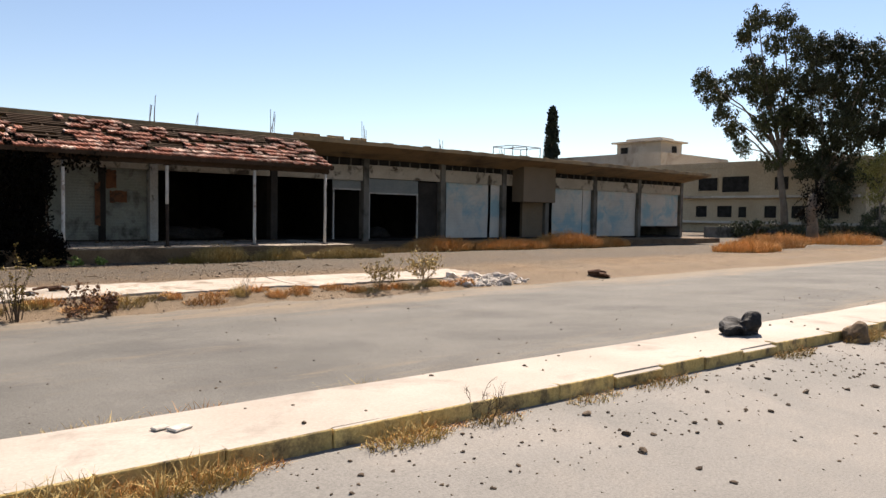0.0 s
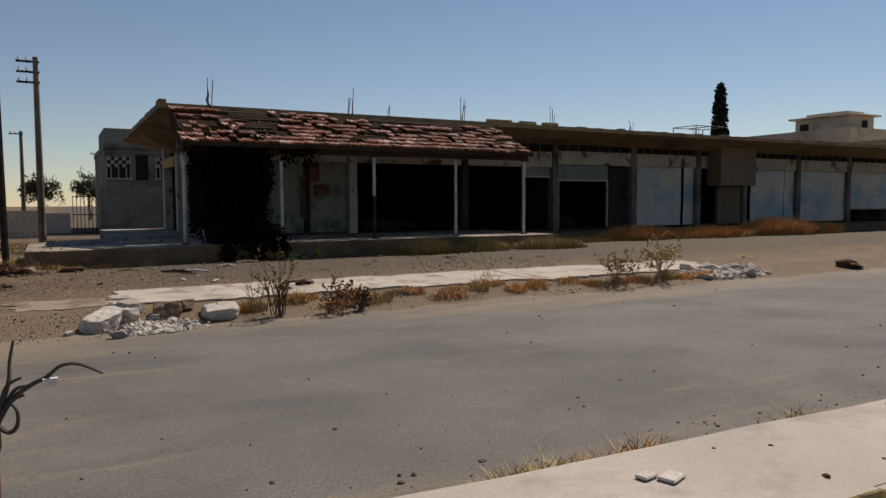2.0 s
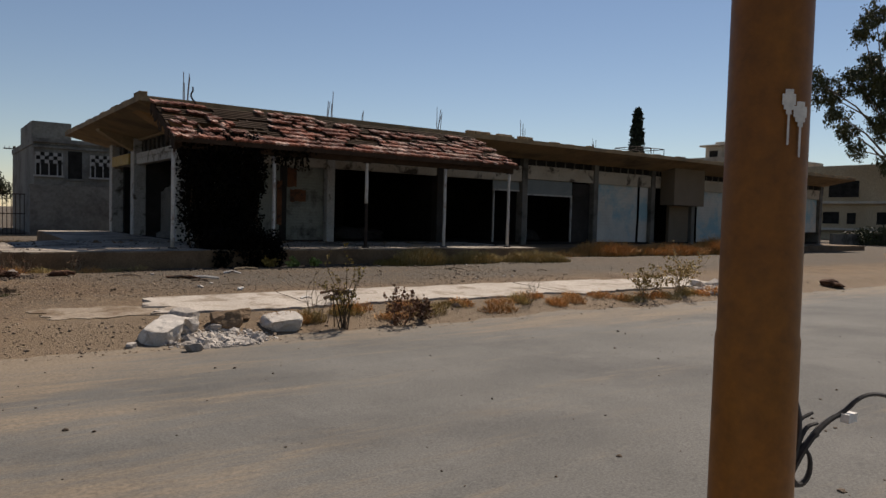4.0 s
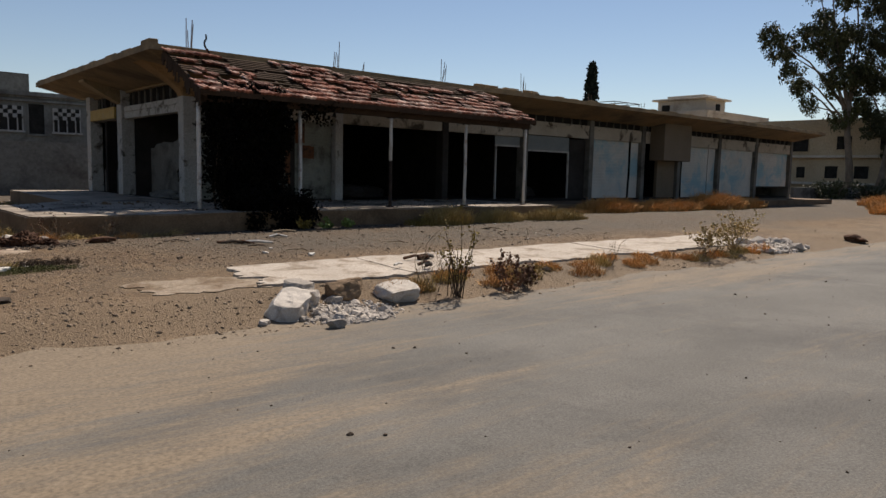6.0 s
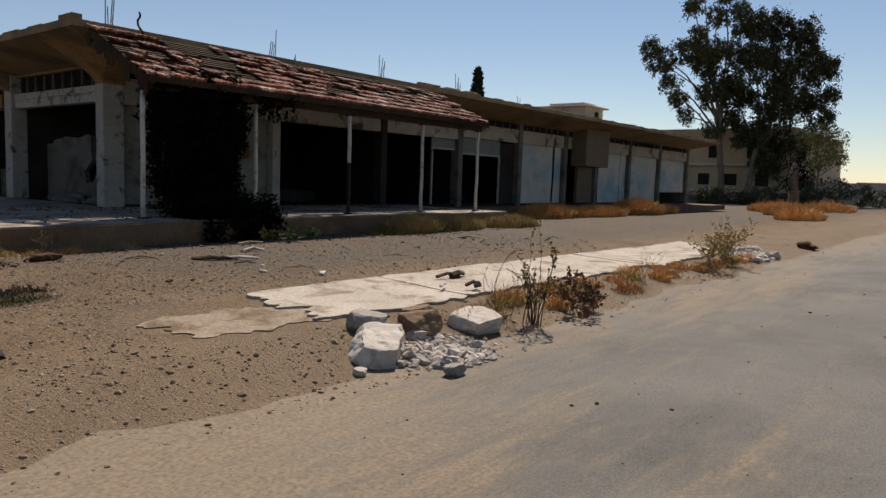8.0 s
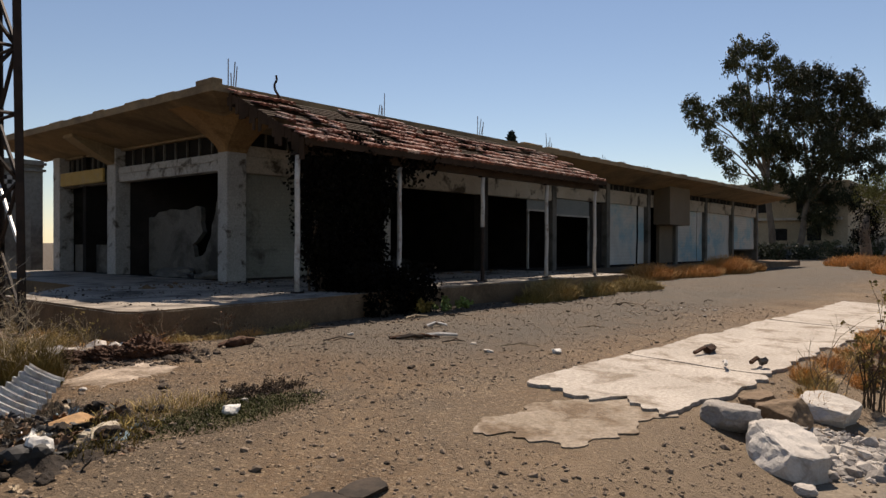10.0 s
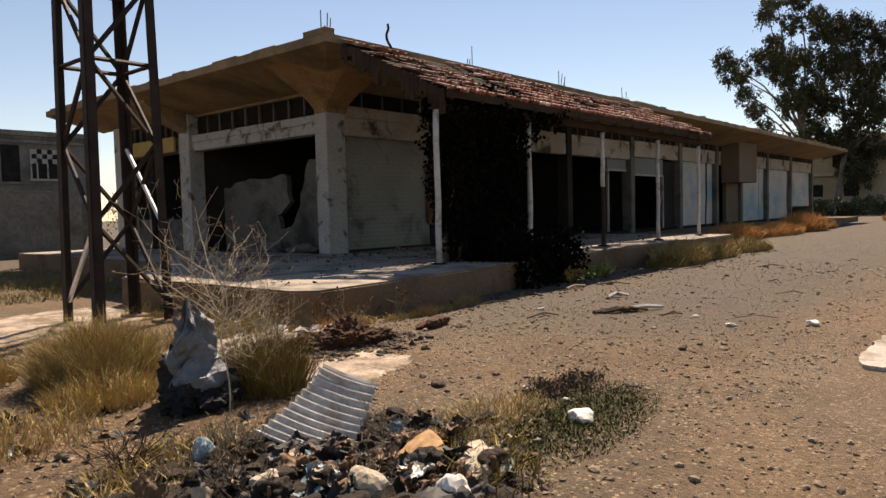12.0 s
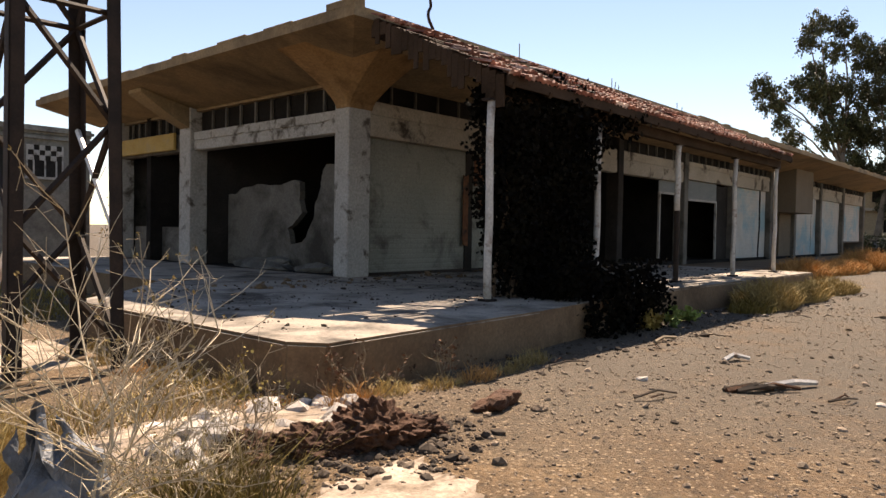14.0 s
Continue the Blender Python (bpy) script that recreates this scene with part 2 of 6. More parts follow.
M_redpaint = mk("red_paint", (0.38, 0.07, 0.05), (0.46, 0.11, 0.08), 0.6, 3, 25, 0)
# Soot, its near-black also holding the shade inside the bays.
M_soot = mk("soot_and_shade_render", (0.021, 0.019, 0.017), (0.045, 0.040, 0.036), 0.95, 0.8, 20, 0.3, 30, 0.01, spec=0.06)
# Near-black base colour puts the unlit rooms' darkness into their surfaces.
M_dark = mk("shade_black_interior", (0.010, 0.009, 0.008), (0.025, 0.022, 0.020), 0.95, 1.0, 20, 0.2, 30, 0.01, spec=0.06)
M_teal = mk("faded_sign", (0.123, 0.140, 0.137), (0.162, 0.174, 0.168), 0.7, 1.0, 25, 0.1, 30, 0.004)
M_yellow = mk("yellow_sign", (0.30, 0.19, 0.04), (0.38, 0.26, 0.08), 0.7, 2.0, 25, 0.1, 30, 0.004, stain=(0.30, 0.22, 0.10), ss=3, st=0.6)
# Clay red with random tone; pale blotches stand in for sunlit tile highlights.
M_tile = mk("clay_tile", (0.105, 0.030, 0.017), (0.235, 0.085, 0.050), 0.85, 3.0, 35, 0.5, 60, 0.008, stain=(0.50, 0.36, 0.29), ss=1.7, st=0.57, sw=0.06, rnd=0.42)
# Dusty platform top, kept paler to carry the sunlight on it.
M_apron = mk("worn_sunlit_screed", (0.25, 0.21, 0.165), (0.33, 0.285, 0.235), 0.9, 0.8, 25, 0.35, 50, 0.01, stain=(0.059, 0.048, 0.037), ss=0.9, st=0.54)
M_board = mk("old_board", (0.030, 0.020, 0.013), (0.060, 0.039, 0.027), 0.9, 1.5, 30, 0.4, 40, 0.01, spec=0.06)
M_wood = mk("grey_wood", (0.16, 0.12, 0.085), (0.26, 0.20, 0.15), 0.85, 3.0, 40, 0.4, 60, 0.006)
M_post = mk("post_paint", (0.38, 0.36, 0.33), (0.50, 0.48, 0.45), 0.7, 2.5, 30, 0.3, 50, 0.004, stain=(0.15, 0.09, 0.055), ss=4, st=0.62)
M_rust = mk("rusted_steel", (0.017, 0.012, 0.010), (0.038, 0.025, 0.018), 0.75, 4.0, 40, 0.3, 60, 0.004, metal=0.3)
M_galv = mk("galvanised", (0.55, 0.54, 0.52), (0.66, 0.65, 0.63), 0.5, 3.0, 30, 0.2, 60, 0.003, metal=0.4)
M_pole = mk("pole_paint", (0.151, 0.052, 0.004), (0.179, 0.068, 0.005), 0.55, 2.0, 18, 0.2, 25, 0.004, stain=(0.093, 0.028, 0.002), ss=2.0, st=0.64, sw=0.06)
M_wire = mk("cable", (0.03, 0.027, 0.025), (0.06, 0.055, 0.05), 0.6, 5, 40, 0)
M_steel = mk("steel_bar", (0.09, 0.07, 0.06), (0.15, 0.11, 0.09), 0.7, 5, 40, 0, metal=0.3)
M_straw = mk("dry_grass", (0.288, 0.197, 0.066), (0.400, 0.301, 0.124), 0.9, 2.0, 12, 0, rnd=0.25)
M_orange = mk("rust_coloured_grass", (0.43, 0.215, 0.065), (0.54, 0.305, 0.110), 0.9, 1.5, 10, 0, rnd=0.22)
M_green = mk("olive_grass", (0.135, 0.102, 0.023), (0.247, 0.174, 0.046), 0.9, 2.0, 12, 0, rnd=0.25)
M_weed = mk("fresh_weed", (0.12, 0.17, 0.04), (0.20, 0.25, 0.07), 0.8, 3.0, 12, 0, rnd=0.25)
# Paler than the dry twig, so the stalks carry sunlight in their colour.
M_thistle = mk("sunlit_stalk", (0.33, 0.265, 0.175), (0.46, 0.385, 0.27), 0.85, 3.0, 20, 0, rnd=0.15)
M_twig = mk("dry_twig", (0.150, 0.112, 0.071), (0.255, 0.203, 0.135), 0.9, 3.0, 20, 0, rnd=0.15)
M_darktwig = mk("dark_twig", (0.055, 0.04, 0.03), (0.11, 0.08, 0.055), 0.9, 3.0, 20, 0, rnd=0.15, spec=0.06)
# Dead vine's dark leaf, with the porch's deep shade added to its black.
M_vine = mk("dead_vine_deep_shade", (0.004, 0.003, 0.003), (0.009, 0.008, 0.004), 0.9, 2.0, 15, 0, rnd=0.3, spec=0.06)
M_leaf = mk("gum_leaf", (0.026, 0.031, 0.011), (0.072, 0.072, 0.024), 0.6, 0.25, 3, 0, rnd=0.3)
M_leafy = mk("yellowing_leaf", (0.16, 0.15, 0.03), (0.26, 0.22, 0.06), 0.6, 0.5, 3, 0, rnd=0.3)
M_cyp = mk("cypress_leaf", (0.012, 0.018, 0.012), (0.03, 0.04, 0.022), 0.8, 0.5, 5, 0, rnd=0.3)
M_bark = mk("bark", (0.10, 0.075, 0.055), (0.20, 0.16, 0.12), 0.9, 1.0, 10, 0.5, 12, 0.03)
M_house = mk("house_render", (0.38, 0.335, 0.27), (0.46, 0.415, 0.35), 0.9, 0.25, 6, 0.1, 20, 0.01, stain=(0.230, 0.188, 0.139), ss=0.2, st=0.6)
M_ochre = mk("ochre_render", (0.34, 0.265, 0.170), (0.42, 0.338, 0.230), 0.9, 0.25, 6, 0.1, 20, 0.01)
M_glass = mk("dark_opening", (0.012, 0.011, 0.010), (0.03, 0.028, 0.025), 0.85, 2, 10, 0, spec=0.08)
M_blackbag = mk("black_plastic", (0.012, 0.012, 0.013), (0.026, 0.026, 0.028), 0.7, 5, 20, 0.6, 14, 0.03, spec=0.15)
M_greybag = mk("grey_sheeting", (0.085, 0.095, 0.108), (0.150, 0.162, 0.178), 0.5, 4, 20, 0.8, 12, 0.03, spec=0.4)
M_deadleaf = mk("dead_leaf", (0.105, 0.050, 0.026), (0.19, 0.095, 0.05), 0.9, 3, 15, 0, rnd=0.3)
M_char = mk("burnt_soil", (0.042, 0.017, 0.008), (0.085, 0.038, 0.018), 0.95, 5, 30, 0.7, 30, 0.02, rnd=0.2)
M_litter = [mk("litter_" + n, a, b, 0.7, 6, 25, 0.3, 20, 0.01) for n, a, b in (
    ("white", (0.46, 0.44, 0.40), (0.58, 0.56, 0.52)), ("brown", (0.07, 0.038, 0.018), (0.17, 0.09, 0.042)),
    ("blue", (0.16, 0.23, 0.25), (0.26, 0.33, 0.35)), ("dark", (0.014, 0.014, 0.013), (0.040, 0.036, 0.032)),
    ("cream", (0.25, 0.19, 0.12), (0.38, 0.30, 0.20)))]
M_corr = mk("corrugated_sheet", (0.55, 0.54, 0.52), (0.66, 0.65, 0.63), 0.6, 2, 20, 0.1, 30, 0.003, stain=(0.40, 0.33, 0.27), ss=3, st=0.62)


# ---------------- building helpers ----------------
def bmnew():
    return bmesh.new()


def solid(bm, x0, x1, y0, y1, z0, z1, m=None):
    vs = [bm.verts.new(Vector(p)) for p in ((x0, y0, z0), (x1, y0, z0), (x1, y1, z0), (x0, y1, z0), (x0, y0, z1), (x1, y0, z1), (x1, y1, z1), (x0, y1, z1))]
    for f in ((3, 2, 1, 0), (4, 5, 6, 7), (0, 1, 5, 4), (1, 2, 6, 5), (2, 3, 7, 6), (3, 0, 4, 7)):
        bm.faces.new([vs[i] for i in f])
    if m is not None:
        for v in vs:
            v.co = m @ v.co
    return vs


def tube(bm, pts, r0, r1=None, sides=8, caps=True):
    """A tapered tube along points."""
    r1 = r0 if r1 is None else r1
    pts = [Vector(p) for p in pts]
    rings = []
    for i, p in enumerate(pts):
        d = (pts[min(i + 1, len(pts) - 1)] - pts[max(i - 1, 0)]).normalized()
        a = d.cross(Vector((0.31, 0.95, 0.07))).normalized() if abs(d.y) < 0.9 else d.cross(Vector((1, 0, 0.1))).normalized()
        b = d.cross(a)
        r = r0 + (r1 - r0) * i / max(1, len(pts) - 1)
        rings.append([bm.verts.new(p + (a * math.cos(k * 2 * math.pi / sides) + b * math.sin(k * 2 * math.pi / sides)) * r) for k in range(sides)])
    for q, w in zip(rings, rings[1:]):
        for k in range(sides):
            bm.faces.new((q[k], q[(k + 1) % sides], w[(k + 1) % sides], w[k]))
    if caps and sides > 2:
        bm.faces.new(rings[0][::-1])
        bm.faces.new(rings[-1])


def rounded(pts, times=2):
    """Corner-cut a run of points into a soft curve."""
    pts = [Vector(p) for p in pts]
    for _ in range(times):
        out = [pts[0]]
        for a, b in zip(pts, pts[1:]):
            out += [a.lerp(b, 0.25), a.lerp(b, 0.75)]
        pts = out + [pts[-1]]
    return pts


def mesh_of(name, bm, material, smooth=False, recalc=True):
    if recalc:
        bmesh.ops.recalc_face_normals(bm, faces=bm.faces)
    me = bpy.data.meshes.new(name)
    bm.to_mesh(me)
    bm.free()
    for mt in (material if isinstance(material, (list, tuple)) else [material]):
        me.materials.append(mt)
    if smooth:
        for p in me.polygons:
            p.use_smooth = True
    return me


def part(name, bm, material, parent=None, label="", smooth=False, recalc=True):
    ob = new(name, mesh_of(name, bm, material, smooth, recalc))
    if parent is not None:
        ob.parent = parent
    if label:
        tagged(ob, label)
    return ob


def thing(name, label, category, group="", kind="", at=(0, 0, 0)):
    ob = new(name)
    ob.empty_display_size = 0.2
    ob.location = at
    return tagged(ob, label, category, group, kind)


def bevel(bm, w=0.02, seg=1):
    bmesh.ops.bevel(bm, geom=list(bm.edges), offset=w, segments=seg, affect='EDGES', profile=0.6)


def rough_rock(r, seed, squash=0.7, sub=2, jag=0.35):
    """An irregular broken stone."""
    bm = bmesh.new()
    bmesh.ops.create_icosphere(bm, subdivisions=sub, radius=r)
    off = Vector((seed * 3.7, seed * 1.3, seed * 2.1))
    for v in bm.verts:
        n = noise.noise(v.co / r * 0.9 + off) * jag + noise.noise(v.co / r * 2.3 + off) * jag * 0.4
        v.co *= 1 + n
        v.co.z *= squash
    return bm


def boulder(r, seed, squash=0.8, cuts=11, flat=0.55):
    """A broken stone: a lump cut by flat fracture faces, with a flat top."""
    rng = random.Random(seed)
    bm = bmesh.new()
    bmesh.ops.create_icosphere(bm, subdivisions=4, radius=r)
    planes = [(Vector((rng.gauss(0, .12), rng.gauss(0, .12), 1)).normalized(), r * flat)]
    for _ in range(cuts):
        planes.append((Vector((rng.gauss(0, 1), rng.gauss(0, 1), rng.gauss(0, 0.55))).normalized(), r * rng.uniform(0.55, 0.88)))
    for v in bm.verts:
        for n, d in planes:
            o = v.co.dot(n) - d
            if o > 0:
                v.co -= n * o
        v.co += v.co.normalized() * r * (0.07 * noise.noise(v.co / r * 3 + Vector((seed, 0, 0))) + 0.035 * noise.noise(v.co / r * 9))
        v.co.z *= squash
    return bm


def lane_z(x, y):
    """Height of the near lane, which is filled up against the kerb."""
    t = min(1.0, max(0.0, (y - 1.2) / 2.0))
    return 0.075 * t * t * (3 - 2 * t)


def hz(x, y):
    """Height of the open ground."""
    def st(a, b, v):
        t = min(1, max(0, (v - a) / (b - a)))
        return t * t * (3 - 2 * t)
    z = -0.02 - 0.28 * min(1, max(0, (y - 5.0) / 9.0)) if y > 5 else -0.02 * st(3.5, 5, y)
    z += 0.245 * st(13.7, 15.3, y) + 0.085 * st(15.3, 18.0, y)
    z += 0.04 * st(18, 21, y)
    z += noise.noise(Vector((x * 0.35, y * 0.35, 0.3))) * 0.035 * st(13.8, 15.5, y)
    return z

# ---------------- ground, roads, median ----------------
def sheet(name, xs, ys, fn, material, lift=0.0, label="", edge=0.0):
    verts = []
    ny = len(ys)
    for x in xs:
        for j, y in enumerate(ys):
            yy = y
            if edge and j in (0, ny - 1):
                yy += edge * noise.noise(Vector((x * 0.8, j * 7.7, 1.0))) + edge * 0.5 * noise.noise(Vector((x * 3.1, j * 3.7, 4.0)))
            verts.append((x, yy, fn(x, yy) + lift))
    faces = [(i * ny + j, (i + 1) * ny + j, (i + 1) * ny + j + 1, i * ny + j + 1) for i in range(len(xs) - 1) for j in range(ny - 1)]
    me = bpy.data.meshes.new(name)
    me.from_pydata(verts, [], faces)
    me.materials.append(material)
    for p in me.polygons:
        p.use_smooth = True
    return tagged(new(name, me), label, name.split("_")[0], kind="structure")


def steps(*stretches):
    out = []
    for a, b, n in stretches:
        out += [a + (b - a) * i / n for i in range(n)]
    return out + [stretches[-1][1]]


GX = steps((-900, -80, 6), (-80, -14, 16), (-14, 20, 110), (20, 60, 40), (60, 140, 16), (140, 1500, 6))
GY = steps((-700, -60, 5), (-60, 3, 20), (3, 14, 24), (14, 26, 60), (26, 60, 24), (60, 150, 10), (150, 1500, 6))


def gfn(x, y):
    z = hz(x, y)
    return z - 0.05 if y < 13.9 else z


sheet("ground", GX, GY, gfn, M_dirt, 0, "dusty brown bare ground with gravel and litter")
sheet("road", steps((-120, -14, 30), (-14, 20, 120), (20, 300, 60)), steps((4.6, 14.0, 24)), lambda x, y: min(hz(x, y), -0.02), M_asphalt, 0.0, "worn grey asphalt road, sand drifted over its edge", 0.35)
sheet("road_lane", steps((-120, 300, 140)), steps((-9, 0, 6), (0, 4.2, 24)), lane_z, M_lane, 0.0, "pale dusty asphalt lane beside the kerb", 0.0)


def med_y(x):
    return 3.76 - 0.045 * max(x, -2) if x < 14 else 3.13 - 0.005 * (x - 14)


def build_median():
    med = thing("median", "cream concrete median strip with yellow-painted kerb stones", "median", kind="structure")
    xs = steps((-40, -8, 8), (-8, 20, 56), (20, 120, 20))
    bm = bmnew()
    rows = []
    for x in xs:
        y0, y1 = med_y(x) + 0.06, med_y(x) + 1.12 + 0.02 * noise.noise(Vector((x, 0, 0)))
        t = 0.222 + 0.008 * noise.noise(Vector((x * 0.7, 1, 0)))
        rows.append([bm.verts.new(p) for p in ((x, y0, -0.1), (x, y0, t - 0.008), (x, (y0 + y1) / 2, t + 0.006), (x, y1 - 0.04, t), (x, y1, t - 0.05), (x, y1 + 0.02, -0.12))])
    for a, b in zip(rows, rows[1:]):
        for k in range(5):
            bm.faces.new((a[k], b[k], b[k + 1], a[k + 1]))
    part("slab", bm, M_median, med, "cream worn concrete surface", smooth=False)
    # kerb stones, one mesh shared by alike stones
    bm = bmnew()
    solid(bm, -0.396, 0.396, 0, 0.17, -0.13, 0.225)
    bevel(bm, 0.010)
    stone = mesh_of("kerb_stone", bm, [M_kerb, M_median])
    for q in stone.polygons:
        q.material_index = 1 if q.normal.z > 0.9 else 0
    rng = random.Random(4)
    x = -14.0
    while x < 60:
        broken = rng.random() < 0.15
        y = med_y(x)
        ob = new("kerb_stone", stone)
        ob.parent = med
        ob.matrix_basis = pose(x, y + (0.015 if broken else rng.uniform(-0.01, 0.01)), -0.035 if broken else rng.uniform(-0.012, 0.004),
                               rng.uniform(-2, 2) + (8 if broken else 0), rng.uniform(-0.6, 0.6), -2.6 if x < 14 else -0.3)
        x += 0.80
    return med


build_median()


# ---------------- concrete strip before the shops ----------------
def strip_slab(name, x0, x1, y0, y1, seed, parent, jag=(0, 0, 0, 0), lift=0.03, th=0.12, mat=M_slab):
    """One slab with broken edges that lies on the ground; jag: how ragged its west, east, south and north edges are."""
    def rag(p, k):
        return jag[k] * (noise.noise(Vector((p * 1.3, k * 9.1, seed))) + 0.6 * noise.noise(Vector((p * 4, k * 9.1, seed + 3))) + 0.32 * noise.noise(Vector((p * 9, k * 9.1, seed + 5))) + 0.10 * noise.noise(Vector((p * 21, k * 9.1, seed + 8))))
    nx, ny = 48, 34
    bm = bmnew()
    grid = []
    for i in range(nx + 1):
        row = []
        for j in range(ny + 1):
            u, v = i / nx, j / ny
            bx, by = x0 + (x1 - x0) * u, y0 + (y1 - y0) * v
            x = bx + rag(by, 0) * (1 - u) ** 2 + rag(by, 1) * u ** 2
            y = by + rag(bx, 2) * (1 - v) ** 2 + rag(bx, 3) * v ** 2
            row.append(bm.verts.new((x, y, hz(x, y) + lift + 0.006 * noise.noise(Vector((x * 2, y * 2, seed))))))
        grid.append(row)
    for i in range(nx):
        for j in range(ny):
            bm.faces.new((grid[i][j], grid[i + 1][j], grid[i + 1][j + 1], grid[i][j + 1]))
    rim = [grid[i][0] for i in range(nx)] + [grid[nx][j] for j in range(ny)] + [grid[i][ny] for i in range(nx, 0, -1)] + [grid[0][j] for j in range(ny, 0, -1)]
    low = [bm.verts.new(v.co - Vector((0, 0, th))) for v in rim]
    for k in range(len(rim)):
        q = (k + 1) % len(rim)
        bm.faces.new((rim[k], low[k], low[q], rim[q]))
    return part(name, bm, mat, parent)


strip = thing("pavement", "pale cracked concrete pavement strip with ragged ends", "pavement", kind="structure")
edges = [0.15, 2.9, 6.0, 9.2, 12.4, 15.7]
for i in range(5):
    strip_slab("concrete_slab", edges[i] + 0.008, edges[i + 1] - 0.008, 15.25 - 0.06 * i, 17.1 - 0.06 * i, i + 1.5, strip,
               (0.55 if i == 0 else 0.0, 0.35 if i == 4 else 0.0, 0.13, 0.09), lift=0.04 + 0.008 * (i % 2))
strip_slab("concrete_slab", -1.25, 0.75, 15.45, 16.5, 9.5, strip, (0.45, 0.1, 0.24, 0.35), lift=0.014, mat=M_dust)


# ---------------- shop platform ----------------
def poly_prism(name, outline, z0, z1, material, parent=None, label="", bev=0.03):
    bm = bmnew()
    up = [bm.verts.new((x, y, z1)) for x, y in outline]
    dn = [bm.verts.new((x, y, z0)) for x, y in outline]
    bm.faces.new(up)
    bm.faces.new(dn[::-1])
    for k in range(len(up)):
        q = (k + 1) % len(up)
        bm.faces.new((up[k], dn[k], dn[q], up[q]))
    if bev:
        bmesh.ops.bevel(bm, geom=list(bm.edges), offset=bev, segments=2, affect='EDGES')
    return part(name, bm, material, parent, label)


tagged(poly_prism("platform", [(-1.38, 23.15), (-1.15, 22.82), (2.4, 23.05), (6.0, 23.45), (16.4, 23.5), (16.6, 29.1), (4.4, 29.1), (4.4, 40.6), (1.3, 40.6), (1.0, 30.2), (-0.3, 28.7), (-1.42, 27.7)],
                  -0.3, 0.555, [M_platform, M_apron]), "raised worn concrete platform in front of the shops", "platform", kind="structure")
tagged(poly_prism("platform_east", [(16.62, 26.2), (50.4, 26.2), (50.4, 29.1), (16.62, 29.1)], -0.3, 0.42, M_platform), "low concrete pavement along the closed shops", "platform", kind="structure")

# Pale dusty top and brown sides also carry sunlit and shaded faces in colour.
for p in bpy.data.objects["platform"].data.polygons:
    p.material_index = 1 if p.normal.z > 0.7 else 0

# ---------------- shop building ----------------
PX = [4.55, 10.2, 15.55, 20.6, 25.65, 30.4, 34.2, 39.0, 44.1, 49.6]   # pilasters on the front
WY = 29.1                                                            # front wall face
ZT = 4.72                                                            # wall top


def ragged_band(bm, x0, x1, ya, yb, z0, z1, seed):
    """A band of render whose lower and upper edges are chipped."""
    n = max(6, int((x1 - x0) / 0.12))
    cols = []
    for k in range(n + 1):
        x = x0 + (x1 - x0) * k / n
        lo = z0 + max(0.0, 0.16 * noise.noise(Vector((x * 1.9, seed, 0.0))) - 0.04)
        up = z1 - max(0.0, 0.14 * noise.noise(Vector((x * 2.3, seed, 7.0))) - 0.03)
        cols.append([bm.verts.new(p) for p in ((x, ya, lo), (x, ya, up), (x, yb, up), (x, yb, lo))])
    for a, c in zip(cols, cols[1:]):
        for k in range(4):
            bm.faces.new((a[k], c[k], c[(k + 1) % 4], a[(k + 1) % 4]))
    bm.faces.new(cols[0])
    bm.faces.new(cols[-1][::-1])


def shop_building():
    b = thing("shop_building", "long derelict single-storey row of shops, soot-blackened, with a tilted concrete canopy", "building", kind="structure")
    # inner shell: back, sides, partitions, floor and roof of the shop rooms, near-black in place of shade
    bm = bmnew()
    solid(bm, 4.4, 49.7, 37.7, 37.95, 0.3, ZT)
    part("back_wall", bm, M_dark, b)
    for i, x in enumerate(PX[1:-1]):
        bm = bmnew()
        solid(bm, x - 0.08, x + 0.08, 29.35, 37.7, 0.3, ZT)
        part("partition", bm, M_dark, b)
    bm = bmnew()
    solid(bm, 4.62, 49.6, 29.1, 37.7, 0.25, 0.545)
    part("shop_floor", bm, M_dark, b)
    bm = bmnew()
    solid(bm, 49.5, 49.75, 29.35, 40.0, 0.0, ZT)
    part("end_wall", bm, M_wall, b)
    bm = bmnew()
    solid(bm, 4.4, 49.75, 40.0, 40.25, 0.0, ZT)
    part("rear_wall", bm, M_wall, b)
    bm = bmnew()
    solid(bm, 4.3, 49.8, 28.95, 40.3, ZT, 5.0)
    part("roof_slab", bm, M_canopy, b)
    # pilasters
    for i, x in enumerate(PX):
        bm = bmnew()
        w = 0.30 if i == 0 else 0.17
        z0 = 0.55 if x < 16.5 else 0.40
        solid(bm, x - w, x + w, WY - 0.14, WY + 0.3, z0, ZT)
        bevel(bm, 0.02)
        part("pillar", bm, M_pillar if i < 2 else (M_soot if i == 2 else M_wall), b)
    # lintels and vent bands, bay by bay
    for i in range(9):
        x0, x1 = PX[i] + (0.30 if i == 0 else 0.17), PX[i + 1] - 0.17
        zl, zv = (3.46, 4.20) if i < 3 else (3.62, 4.28)
        bm = bmnew()
        solid(bm, x0, x1, WY - 0.05, WY + 0.2, zl, zv)
        if i < 3:
            ragged_band(bm, x0 + 0.02, x1 - 0.02, WY - 0.09, WY - 0.048, 3.47, 3.86, 60 + i)
            ragged_band(bm, x0 + 0.02, x1 - 0.02, WY - 0.08, WY - 0.048, 3.92, 4.18, 70 + i)
        else:
            ragged_band(bm, x0 + 0.02, x1 - 0.02, WY - 0.08, WY - 0.048, 4.10, 4.27, 80 + i)
        part("lintel", bm, M_lintel, b, "cream rendered lintel, cracked and chipped")
